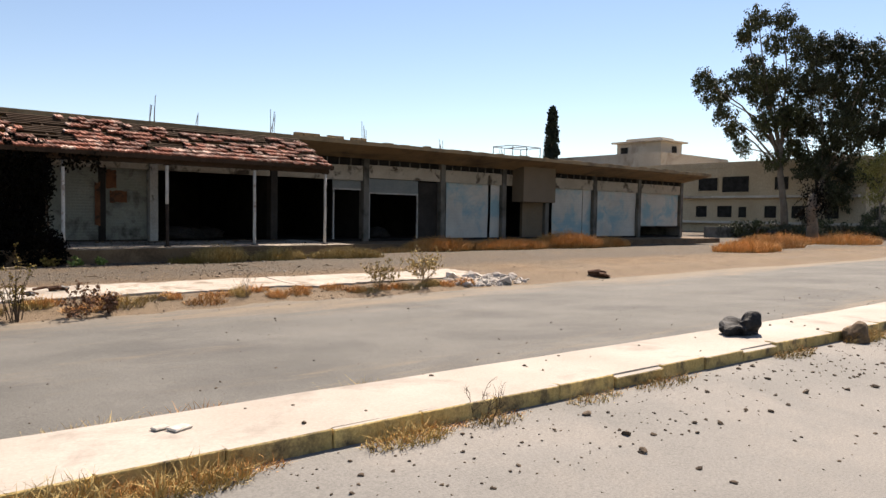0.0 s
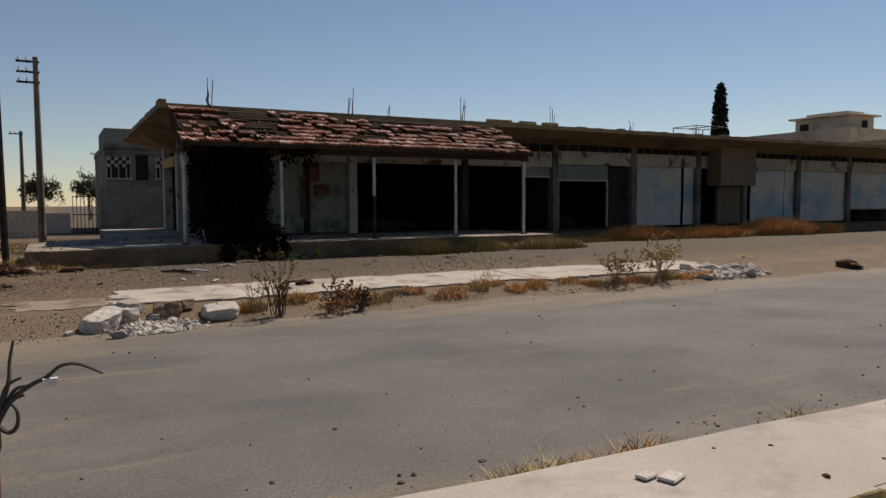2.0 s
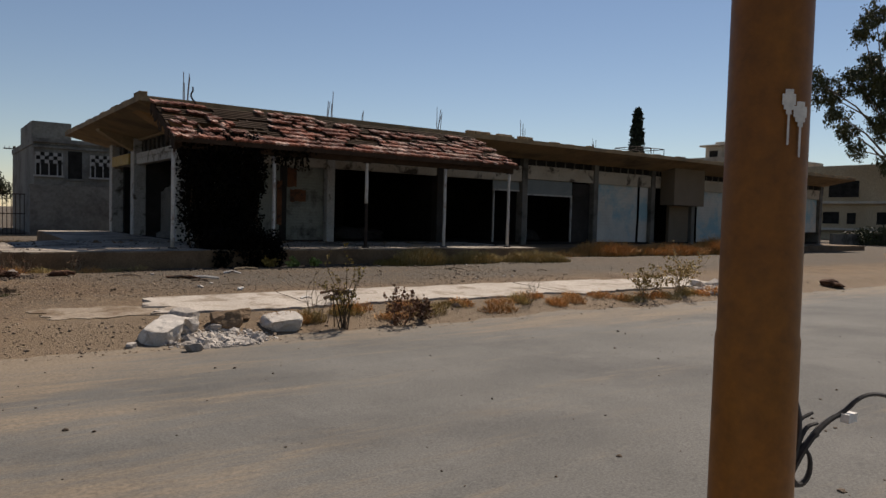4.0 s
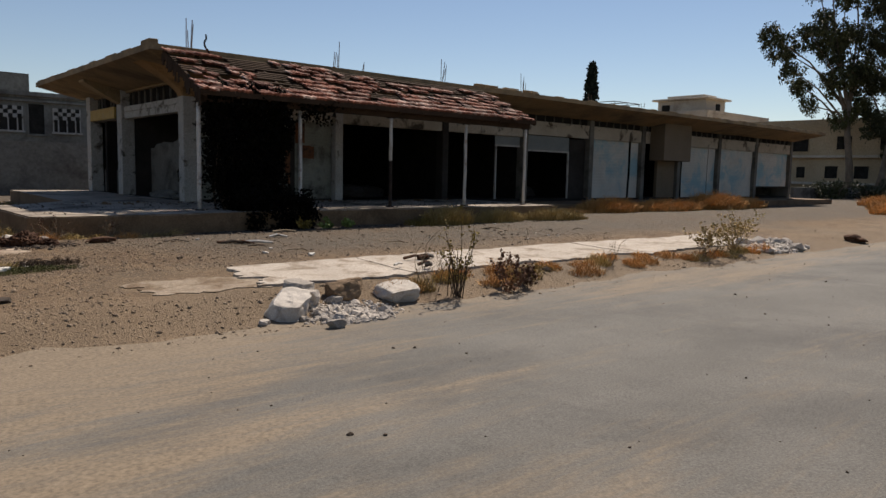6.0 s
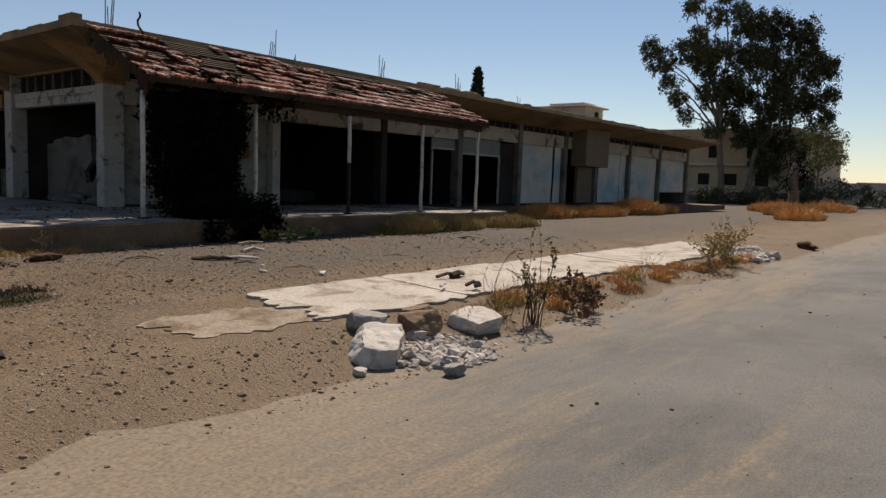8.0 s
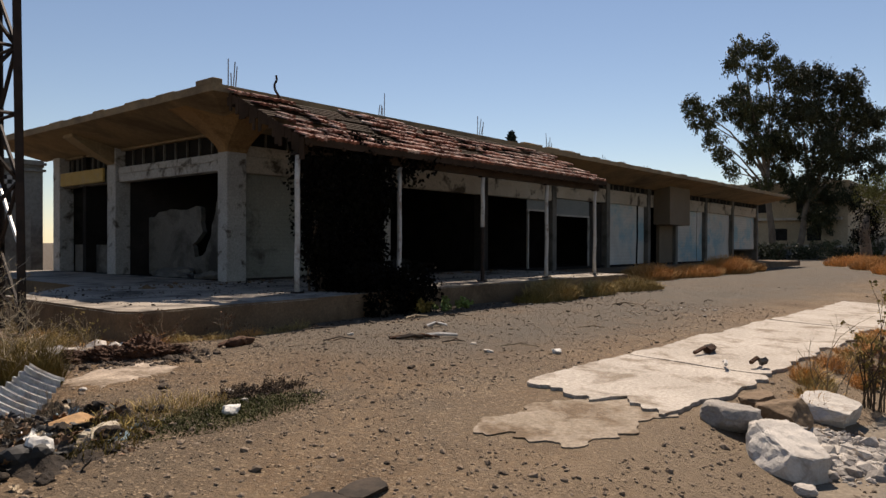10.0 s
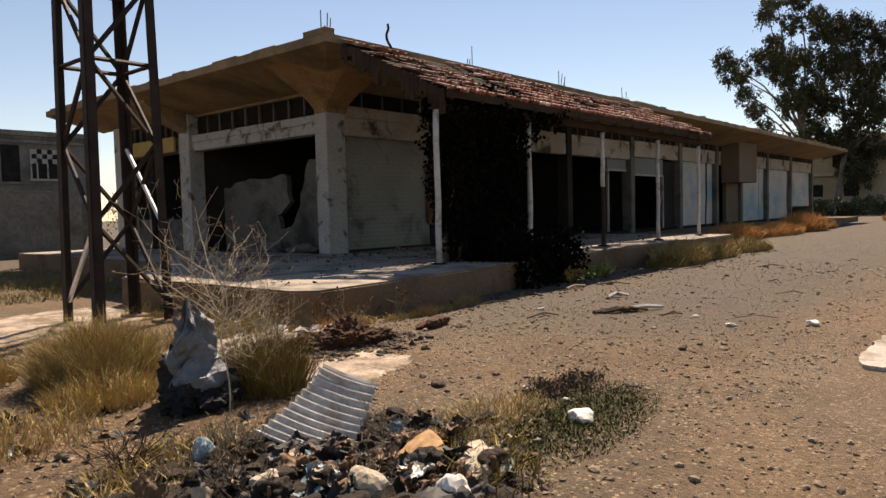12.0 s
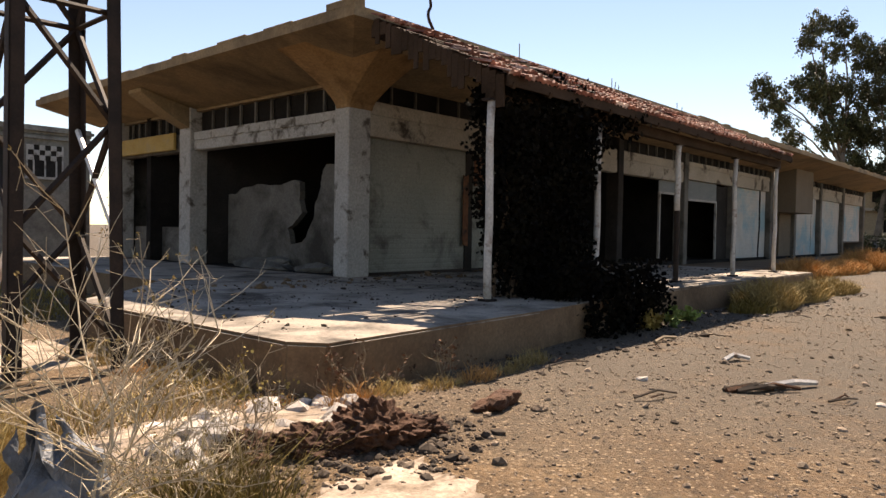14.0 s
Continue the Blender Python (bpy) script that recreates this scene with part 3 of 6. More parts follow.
        # near-black sheet behind the bars stands in for shade in the vents
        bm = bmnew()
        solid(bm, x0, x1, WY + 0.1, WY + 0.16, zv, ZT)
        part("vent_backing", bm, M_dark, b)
        n = 7
        for k in range(1, n):
            bm = bmnew()
            xx = x0 + (x1 - x0) * k / n
            solid(bm, xx - 0.02, xx + 0.02, WY + 0.02, WY + 0.08, zv, ZT)
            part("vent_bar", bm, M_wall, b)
    return b


shops = shop_building()


def roller_shutter(name, x0, x1, z0, z1, y, material, label, slat=0.11, rib=0.005):
    """Closed roller shutter of horizontal slats."""
    th = thing(name, label, "shutter", "shop shutters")
    n = int((z1 - z0) / slat)
    rows = []
    bm = bmnew()
    prof = []
    for k in range(n):
        za = z0 + (z1 - z0) * k / n
        h = (z1 - z0) / n
        prof += [(y, za), (y - rib, za + h * 0.25), (y - rib, za + h * 0.75), (y, za + h * 0.98)]
    prof.append((y, z1))
    m = 14
    for i in range(m + 1):
        x = x0 + (x1 - x0) * i / m
        rows.append([bm.verts.new((x, p[0] + 0.035 * noise.noise(Vector((x * 0.8, p[1] * 0.8, y))), p[1])) for p in prof])
    for a, c in zip(rows, rows[1:]):
        for k in range(len(prof) - 1):
            bm.faces.new((a[k], c[k], c[k + 1], a[k + 1]))
    part("curtain", bm, material, th, recalc=False)
    bm = bmnew()
    solid(bm, x0, x1, y - 0.03, y + 0.02, z0 - 0.02, z0 + 0.06)
    part("bottom_rail", bm, M_rust, th)
    return th


def plain_panel(name, x0, x1, z0, z1, y, material, label, cat="panel", th=0.05):
    bm = bmnew()
    solid(bm, x0, x1, y, y + th, z0, z1)
    bevel(bm, 0.006)
    return tagged(part(name, bm, material), label, cat)


roller_shutter("roller_shutter", 4.87, 8.15, 0.56, 3.46, WY + 0.1, M_shutter, "closed grey roller shutter, dented and stained")
roller_shutter("roller_shutter", 8.40, 10.0, 0.56, 3.46, WY + 0.12, M_shutter, "closed grey roller shutter, dented and stained")
# near-black strip stands in for the dark split between the shutters
plain_panel("shutter_post", 8.14, 8.41, 0.56, 3.46, WY + 0.06, M_soot, "near-black strip in the split between two roller shutters", "post")
roller_shutter("roller_shutter", 26.05, 29.25, 0.43, 3.62, WY + 0.1, M_white, "closed white shutter with a faded blue painted wash", 0.16)
roller_shutter("roller_shutter", 29.45, 30.2, 0.43, 3.62, WY + 0.1, M_white, "narrow white shutter beside a torn gap", 0.16)
roller_shutter("roller_shutter", 37.95, 38.8, 0.43, 3.62, WY + 0.1, M_white, "narrow white shutter with a faded blue painted wash", 0.16)
roller_shutter("roller_shutter", 34.9, 37.9, 0.43, 3.62, WY + 0.1, M_white, "closed white shutter with a faded blue painted wash", 0.16)
roller_shutter("roller_shutter", 39.5, 43.9, 0.43, 3.62, WY + 0.1, M_white, "closed white shutter with a faded blue painted wash", 0.16)
roller_shutter("roller_shutter", 44.3, 49.4, 1.20, 3.62, WY + 0.1, M_white, "white shutter hanging open at its foot", 0.16)


def shop_window(x0, x1, zt, posts, label):
    th = thing("shopfront", label, "shopfront", "open shopfronts")
    bm = bmnew()
    solid(bm, x0, x1, WY + 0.08, WY + 0.12, zt, 3.60)
    part("transom_panel", bm, M_teal, th, "faded grey-green sign panel")
    bm = bmnew()
    solid(bm, x0, x1, WY + 0.05, WY + 0.13, zt - 0.07, zt + 0.004)
    part("transom_rail", bm, M_pillar, th)
    for p in posts:
        bm = bmnew()
        solid(bm, p - 0.035, p + 0.035, WY + 0.04, WY + 0.12, 0.55 if p < 16.5 else 0.42, zt - 0.07)
        part("frame_post", bm, M_pillar, th)


shop_window(18.75, 20.4, 3.05, (18.8,), "open burnt-out shopfront with a grey sign panel")
shop_window(20.85, 24.05, 2.90, (20.9, 24.0), "open burnt-out shopfront with a grey-green sign panel over the opening")
# near-black panel fills the dark end of the bay
plain_panel("shop_door", 24.15, 25.45, 0.43, 3.55, WY + 0.14, M_soot, "near-black panel across the end of the bay", "door")
# doorway below the box
plain_panel("door_surround", 32.1, 33.95, 0.43, 3.62, WY + 0.02, M_box, "tan rendered wall beside a dark doorway", "wall panel", 0.2)


def rust_patch(x0, x1, z0, z1, y, seed):
    bm = bmnew()
    ragged_band(bm, x0, x1, y, y + 0.012, z0, z1, seed)
    for v in bm.verts:
        v.co.z += 0.10 * noise.noise(Vector((v.co.x * 5, v.co.z * 3, seed)))
    tagged(part("rusted_sheet", bm, M_rustorange), "peeling rust-orange sheet metal on the shutter", "metal sheet", "rusted sheets")


rust_patch(8.42, 8.8, 2.65, 3.40, WY + 0.035, 3.0)
rust_patch(8.55, 9.2, 2.1, 2.55, WY + 0.045, 5.0)
rust_patch(8.0, 8.2, 1.2, 2.9, WY + 0.02, 8.0)

# canopy: a slab that tilts up away from the walls, on brackets
def canopy():
    c_ = thing("canopy", "ochre-stained tilted concrete canopy round the shop roof", "canopy", kind="structure")
    yo, xo, zi, zo = 26.8, 2.5, 4.56, 4.98
    bm = bmnew()
    A = [(2.5, yo), (49.9, yo), (49.9, 29.0), (4.35, 29.0)]
    zs = [zo, zo, zi, zi]
    lo = [bm.verts.new((x, y, z)) for (x, y), z in zip(A, zs)]
    hi = [bm.verts.new((x, y, z + 0.17)) for (x, y), z in zip(A, (zo, zo, zo, zo))]
    bm.faces.new(lo[::-1])
    bm.faces.new(hi)
    for k in range(4):
        q = (k + 1) % 4
        bm.faces.new((lo[k], lo[q], hi[q], hi[k]))
    part("front_slope", bm, M_canopy, c_)
    bm = bmnew()
    A = [(xo, yo), (4.35, 29.0), (4.35, 41.0), (xo, 41.0)]
    zs = [zo, zi, zi, zo]
    lo = [bm.verts.new((x, y, z)) for (x, y), z in zip(A, zs)]
    hi = [bm.verts.new((x, y, z + h)) for (x, y), z, h in zip(A, zs, (0.17, 0.59, 0.59, 0.17))]
    bm.faces.new(lo[::-1])
    bm.faces.new(hi)
    for k in range(4):
        q = (k + 1) % 4
        bm.faces.new((lo[k], lo[q], hi[q], hi[k]))
    part("west_slope", bm, M_canopy, c_)

    def bracket(base, out, w):
        """A swept concrete bracket from a pillar out below the slab."""
        n = 8
        bm = bmnew()
        d = Vector((out[0], out[1], 0))
        s = Vector((-out[1], out[0], 0)).normalized() * w
        L = d.length
        rows = []
        for k in range(n + 1):
            f = k / n
            top = zi + (zo - zi) * f * min(1, L / 1.9)
            bot = 3.97 + (top - 0.10 - 3.97) * (f ** 0.8)
            p = Vector((base[0], base[1], 0)) + d * f
            ww = s * (1 + 0.5 * f)
            rows.append([bm.verts.new((p.x + q.x, p.y + q.y, z)) for q, z in ((-ww, top - 0.012), (ww, top - 0.012), (ww, bot), (-ww, bot))])
        for a, e in zip(rows, rows[1:]):
            for k in range(4):
                bm.faces.new((a[k], a[(k + 1) % 4], e[(k + 1) % 4], e[k]))
        bm.faces.new(rows[0])
        bm.faces.new(rows[-1][::-1])
        part("bracket", bm, M_canopy, c_, smooth=False)
    # the corner pillar flares out below the slab: two wings with a splayed face between them
    n = 12
    rings = []
    bm = bmnew()
    for k in range(n + 1):
        f = k / n
        g = f ** 1.7
        x0, x1 = 4.22 - 1.45 * g, 4.86 + 0.12 * g
        y0, y1 = 28.94 - 1.45 * g, 29.32 + 0.10 * g
        c = 0.03 + 1.00 * g
        outline = ((x1, y0), (x1, y1), (x0, y1), (x0, y0 + c), (x0 + c, y0))
        rise = 0.03 * f * noise.noise(Vector((f * 4, 2.0, 1.0)))
        ring = []
        for x, y in outline:
            out = max(0.0, (4.35 - x) / 1.85, (29.0 - y) / 2.2)
            ring.append(bm.verts.new((x, y, 3.97 + (zi + (zo - zi) * min(1, out) + 0.01 - 3.97) * (1 - (1 - f) ** 1.35) + rise)))
        rings.append(ring)
    for a, e in zip(rings, rings[1:]):
        for k in range(5):
            bm.faces.new((a[k], a[(k + 1) % 5], e[(k + 1) % 5], e[k]))
    bm.faces.new(rings[0][::-1])
    part("corner_haunch", bm, M_haunch, c_)
    bracket((4.4, 35.45), (-1.5, 0.0), 0.22)
    # broken raised edge at the corner
    bm = bmnew()
    rng = random.Random(61)
    y = 26.82
    while y < 40.5:
        d = rng.uniform(0.35, 1.1)
        h = 0.13 if y < 27.3 else (0.02 if rng.random() < 0.35 else rng.uniform(0.03, 0.07))
        solid(bm, 2.5, 2.72 + rng.uniform(0, 0.06), y, y + d - 0.01, 5.146, 5.15 + h)
        y += d
    for k in range(26):
        x = 16.2 + 1.3 * k + rng.uniform(-0.4, 0.4)
        solid(bm, x, x + rng.uniform(0.3, 0.9), 26.82, 27.05, 5.146, 5.17 + rng.uniform(0, 0.05))
    bevel(bm, 0.012)
    part("edge_upstand", bm, M_canopy, c_)


canopy()

# the box sign over the doorway
bm = bmnew()
solid(bm, 31.1, 33.95, 28.1, 29.05, 2.66, 5.05)
bevel(bm, 0.02)
tagged(part("box_bay", bm, M_box), "tan rendered box projecting over the doorway", "bay", kind="structure")


# west side
def west_side():
    w = thing("wall_west", "whitewashed pillars and lintels of the open corner shops", "wall", kind="structure")
    for y in (35.45, 39.7):
        bm = bmnew()
        solid(bm, 4.22, 4.72, y - 0.28, y + 0.28, 0.55, ZT)
        bevel(bm, 0.02)
        part("pillar", bm, M_pillar, w)
    for y0, y1 in ((29.4, 35.17), (35.73, 39.42)):
        bm = bmnew()
        solid(bm, 4.36, 4.64, y0, y1, 3.50, 3.97)
        ragged_band(bm, y0 + 0.02, y1 - 0.02, -4.364, -4.325, 3.51, 3.72, 91)
        ragged_band(bm, y0 + 0.02, y1 - 0.02, -4.364, -4.32, 3.76, 3.96, 92)
        for v in bm.verts:
            if v.co.y < 0:
                v.co = Vector((-v.co.y, v.co.x, v.co.z))
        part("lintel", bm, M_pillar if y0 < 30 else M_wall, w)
        bm = bmnew()
        solid(bm, 4.40, 4.62, y0, y1, 4.50, ZT)
        part("upper_wall", bm, M_canopy, w)
        # same near-black sheet for the shade behind these bars
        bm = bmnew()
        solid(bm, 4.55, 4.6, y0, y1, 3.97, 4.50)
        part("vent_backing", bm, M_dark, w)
        for k in range(1, 9):
            bm = bmnew()
            yy = y0 + (y1 - y0) * k / 9
            solid(bm, 4.47, 4.53, yy - 0.025, yy + 0.025, 3.97, 4.50)
            part("vent_bar", bm, M_wall, w)
    # inside walls, whitewashed with a hole knocked through
    bm = bmnew()
    out = [(35.1, 0.56), (35.1, 2.4), (34.0, 2.62), (32.0, 2.62), (31.85, 1.9), (32.4, 1.5), (32.3, 1.15), (31.9, 1.2), (31.35, 1.9), (31.2, 2.6), (30.9, 3.0), (29.4, 3.1), (29.4, 0.56)]
    fine = []
    for (ya, za), (yb, zb) in zip(out, out[1:] + out[:1]):
        for k in range(8):
            yy, zz = ya + (yb - ya) * k / 8, za + (zb - za) * k / 8
            if zz > 0.6 and 29.5 < yy < 35.0:
                yy += 0.13 * noise.noise(Vector((yy * 2.6, zz * 2.6, 4.0))) + 0.05 * noise.noise(Vector((yy * 9, zz * 9, 8.0)))
                zz += 0.13 * noise.noise(Vector((yy * 2.6, zz * 2.6, 14.0)))
            fine.append((yy, zz))
    f = [bm.verts.new((5.3, y, z)) for y, z in fine]
    g = [bm.verts.new((5.45, y, z)) for y, z in fine]
    bm.faces.new(f)
    bm.faces.new(g[::-1])
    for k in range(len(f)):
        q = (k + 1) % len(f)
        bm.faces.new((f[k], f[q], g[q], g[k]))
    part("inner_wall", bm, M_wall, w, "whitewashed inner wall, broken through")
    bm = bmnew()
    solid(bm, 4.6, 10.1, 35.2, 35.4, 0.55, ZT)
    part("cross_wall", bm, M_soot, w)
    bm = bmnew()
    solid(bm, 10.0, 10.16, 37.95, 40.0, 0.55, ZT)
    part("cross_wall", bm, M_dark, w)
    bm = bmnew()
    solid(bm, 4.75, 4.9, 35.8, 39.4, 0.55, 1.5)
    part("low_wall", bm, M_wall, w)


west_side()
bm = bmnew()
solid(bm, 4.20, 4.28, 36.0, 39.3, 3.55, 4.0)
bevel(bm, 0.01)
tagged(part("shop_sign", bm, M_yellow), "faded yellow shop sign with illegible writing", "sign")


# ---------------- tiled porch ----------------
EAVE, RIDGE = Vector((0, 23.95, 3.70)), Vector((0, 26.72, 5.04))
SL = (RIDGE - EAVE)
SLEN = SL.length
SDIR = SL.normalized()
SNRM = Vector((0, -SDIR.z, SDIR.y))
PITCH = math.degrees(math.atan2(SL.z, SL.y))


def on_roof(x, s, h=0.0):
    p = EAVE + SDIR * s + SNRM * h
    return Vector((x, p.y, p.z))


def tile_mesh():
    bm = bmnew()
    prof = [(-0.125, 0.0), (-0.105, 0.028), (-0.06, 0.034), (-0.02, 0.010), (0.02, 0.010), (0.06, 0.034), (0.105, 0.028), (0.125, 0.0)]
    a = [bm.verts.new((u, 0.0, w + 0.062)) for u, w in prof]
    b = [bm.verts.new((u, 0.40, w + 0.002)) for u, w in prof]
    c = [bm.verts.new((u, 0.0, w + 0.004)) for u, w in prof]
    for k in range(len(prof) - 1):
        bm.faces.new((a[k], a[k + 1], b[k + 1], b[k]))
        bm.faces.new((c[k], c[k + 1], a[k + 1], a[k]))
    return mesh_of("tile", bm, M_tile)


def porch():
    p = thing("tiled_porch", "broken clay-tiled lean-to porch roof with many missing tiles", "porch roof", kind="structure")
    rng = random.Random(11)
    # boards
    n = 19
    for k in range(n):
        s0 = SLEN * k / n
        x = 2.85
        while x < 15.5:
            L = rng.choice((1.8, 2.4, 3.0))
            x1 = min(15.5, x + L)
            miss = 0.22 if x < 5.0 else 0.09
            if rng.random() > miss:
                bm = bmnew()
                m = Matrix.Translation(on_roof(0, s0 + 0.005, -0.05)) @ pose(0, 0, 0, PITCH + rng.uniform(-1, 1), 0, 0)
                solid(bm, x, x1 - 0.01, 0, rng.uniform(0.05, 0.08), -0.018, 0.018, m)
                part("batten", bm, M_board, p)
            x = x1
    # rafters
    x = 2.9
    while x < 15.6:
        bm = bmnew()
        m = Matrix.Translation(on_roof(x, -0.12, -0.15)) @ pose(0, 0, 0, PITCH, 0, 0)
        solid(bm, -0.035, 0.035, 0, SLEN + 0.1, 0, 0.085, m)
        part("rafter", bm, M_board, p)
        x += 0.9
    bm = bmnew()
    solid(bm, 2.8, 15.55, 24.18, 24.32, 3.40, 3.58)
    part("beam", bm, M_board, p)
    bm = bmnew()
    solid(bm, 2.8, 15.55, 26.60, 26.72, 4.66, 4.86)
    part("ridge_beam", bm, M_board, p)
    bm = bmnew()
    solid(bm, 2.78, 15.6, 23.90, 23.935, 3.55, 3.70)
    part("fascia_board", bm, M_board, p)
    # burnt gable end: charred boards of uneven length
    y = 24.0
    while y < 26.6:
        top = EAVE.z + (y - EAVE.y) * SL.z / SL.y - 0.03
        w = rng.uniform(0.09, 0.15)
        bm = bmnew()
        solid(bm, 2.79 + rng.uniform(0, 0.012), 2.815 + rng.uniform(0, 0.012), y, y + w - 0.008, top - rng.uniform(0.14, 0.5), top + 0.02)
        part("gable_board", bm, M_board, p)
        y += w
    # tiles
    tile = tile_mesh()
    rows, cols = 9, 53
    count = 0
    far = []
    order = []
    for r in range(rows):
        for c in range(cols):
            x = 2.86 + 0.24 * c + 0.0
            keep = 0.97 if r < 2 else 0.95 - 0.035 * r
            patch = noise.noise(Vector((c * 0.13, r * 0.95, 5.0)))
            if (r >= 2 and patch < -0.24 + 0.055 * (r - 2)) or rng.random() > keep or (x < 4.8 and 0 < r < 8 and rng.random() < 0.42) or (7.2 < x < 11.6 and 0 < r < 5 and rng.random() < 0.12):
                continue
            s = 0.0 + SLEN / rows * r - 0.06
            slip = rng.uniform(-0.03, 0.02) - (0.12 if rng.random() < 0.06 else 0)
            m = Matrix.Translation(on_roof(x + rng.uniform(-0.008, 0.008), s + slip, 0.0)) @ pose(0, 0, 0, PITCH - rng.uniform(0, 5.0), rng.uniform(-4, 4), 0) @ pose(0, 0, 0, 0, 0, rng.gauss(0, 3.5 if rng.random() < 0.9 else 14))
            order.append((x, m))
    order.sort(key=lambda q: q[0])
    for x, m in order:
        if count < 300:
            ob = new("tile", tile)
            ob.parent = p
            ob.matrix_basis = m
            count += 1
        else:
            far.append(m)
    bm = bmnew()
    for m in far:
        tmp = bmesh.new()
        tmp.from_mesh(tile)
        tmp.transform(m)
        vmap = [bm.verts.new(v.co) for v in tmp.verts]
        tmp.verts.index_update()
        for fc in tmp.faces:
            bm.faces.new([vmap[v.index] for v in fc.verts])
        tmp.free()
    ob = part("roof_tiles", bm, M_tile, p, recalc=False)
    tagged(ob, kind="stuff")


porch()


def post(x, y, z0, z1, label, lean=0.0, burnt=0.0):
    th = thing("porch_post", label, "post", "porch posts", at=(x, y, z0))
    bm = bmnew()
    L = z1 - z0
    h0 = L * burnt
    if burnt < 0.95:
        tube(bm, [(lean * k / 5 * (1 if burnt == 0 else 0.4), 0.01 * math.sin(k * 2.1), h0 + (L - h0) * k / 5) for k in range(6)], 0.058, 0.054, 10)
        part("shaft", bm, M_post, th, smooth=True)
    if burnt > 0:
        bm = bmnew()
        tube(bm, [(0, 0, 0), (0.01, 0, h0 * 0.5), (0, 0, h0)], 0.056, 0.056, 10)
        part("burnt_shaft", bm, M_rust, th, "rust-black lower length")
    bm = bmnew()
    solid(bm, -0.10, 0.10, -0.10, 0.10, 0, 0.035)
    bevel(bm, 0.006)
    part("base_plate", bm, M_rust, th)
    bm = bmnew()
    solid(bm, -0.12, 0.12, -0.07, 0.07, L - 0.03, L)
    part("cap_plate", bm, M_rust, th)
    return th


post(2.84, 24.25, 0.555, 3.40, "whitewashed steel porch post, rust showing through")
post(5.84, 24.25, 0.555, 3.40, "whitewashed steel porch post, rust showing through")
post(9.10, 24.25, 0.555, 3.40, "porch post burnt black over its lower length", burnt=0.52)
post(12.35, 24.25, 0.555, 3.40, "whitewashed steel porch post, rust showing through")
post(15.40, 24.25, 0.555, 3.40, "whitewashed steel porch post, rust showing through")


def leaf_cloud(bm, centre, size, n, leaf, rng, droop=0.5, shape=1.0):
    """Small bent leaf quads scattered in an ellipsoid."""
    for _ in range(n):
        while True:
            q = Vector((rng.uniform(-1, 1), rng.uniform(-1, 1), rng.uniform(-1, 1)))
            if q.length <= 1:
                break
        q = Vector((q.x * size[0], q.y * size[1], q.z * size[2])) + Vector(centre)
        a = Vector((rng.gauss(0, 1), rng.gauss(0, 1), rng.gauss(0, 1) - droop)).normalized()
        b = a.cross(Vector((rng.gauss(0, 1), rng.gauss(0, 1), rng.gauss(0, 1)))).normalized()
        L = leaf * rng.uniform(0.6, 1.4)
        W = L * 0.32 * shape
        v = [bm.verts.new(q), bm.verts.new(q + a * L * 0.5 + b * W), bm.verts.new(q + a * L), bm.verts.new(q + a * L * 0.5 - b * W)]
        bm.faces.new(v)


def vine():
    rng = random.Random(21)
    th = thing("climbing_vine", "dead climbing vine hanging from the porch eave to the ground, near-black with deep shade", "vine", at=(4.2, 24.2, 0.55))
    bm = bmnew()
    for k in range(22):
        x = rng.uniform(-0.95, 1.25)
        pts = [(x + rng.gauss(0, 0.08), rng.uniform(-0.1, 0.5) + 0.05 * j, -0.1 + 3.4 * j / 7) for j in range(8)]
        tube(bm, pts, 0.03, 0.012, 5)
    part("stem", bm, M_darktwig, th)
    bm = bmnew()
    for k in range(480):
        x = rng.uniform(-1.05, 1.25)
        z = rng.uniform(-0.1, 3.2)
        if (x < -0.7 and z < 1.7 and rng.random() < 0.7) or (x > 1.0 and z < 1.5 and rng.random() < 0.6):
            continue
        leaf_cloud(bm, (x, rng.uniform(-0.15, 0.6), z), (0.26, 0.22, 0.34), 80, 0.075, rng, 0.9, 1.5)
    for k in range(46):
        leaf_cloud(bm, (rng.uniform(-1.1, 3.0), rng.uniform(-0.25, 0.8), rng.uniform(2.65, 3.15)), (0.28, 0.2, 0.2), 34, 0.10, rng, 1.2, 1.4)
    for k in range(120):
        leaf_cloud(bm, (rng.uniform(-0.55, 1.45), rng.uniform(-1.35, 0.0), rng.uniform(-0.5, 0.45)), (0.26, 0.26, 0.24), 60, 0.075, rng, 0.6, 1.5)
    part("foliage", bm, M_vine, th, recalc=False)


vine()


# starter bars on the roof, blocks, a bent pipe
def bars(x, y, z, n, h, seed):
    rng = random.Random(seed)
    th = thing("rebar_stub", "rusty column starter bars standing out of the flat roof", "rebar", "roof starter bars", at=(x, y, z))
    for k in range(n):
        bm = bmnew()
        dx, dy = 0.14 * (k % 2) - 0.07 + rng.uniform(-.02, .02), 0.14 * (k // 2) - 0.07
        hh = h * rng.uniform(0.65, 1.05)
        tube(bm, [(dx, dy, -0.05), (dx + rng.gauss(0, .02), dy, hh * 0.5), (dx + rng.gauss(0, .06), dy + rng.gauss(0, .03), hh)], 0.016, 0.014, 6)
        part("bar", bm, M_steel, th)
    bm = bmnew()
    solid(bm, -0.16, 0.16, -0.16, 0.16, -0.02, 0.10)
    part("stub", bm, M_canopy, th)


for i, x in enumerate(PX[:6]):
    bars(x + 0.05, 29.3, 5.0, 4, (1.45, 1.6, 1.5, 1.4, 1.1, 0.9)[i], 30 + i)
bars(12.9, 31.5, 5.0, 2, 1.6, 41)
bars(22.6, 33.0, 5.0, 3, 0.8, 42)
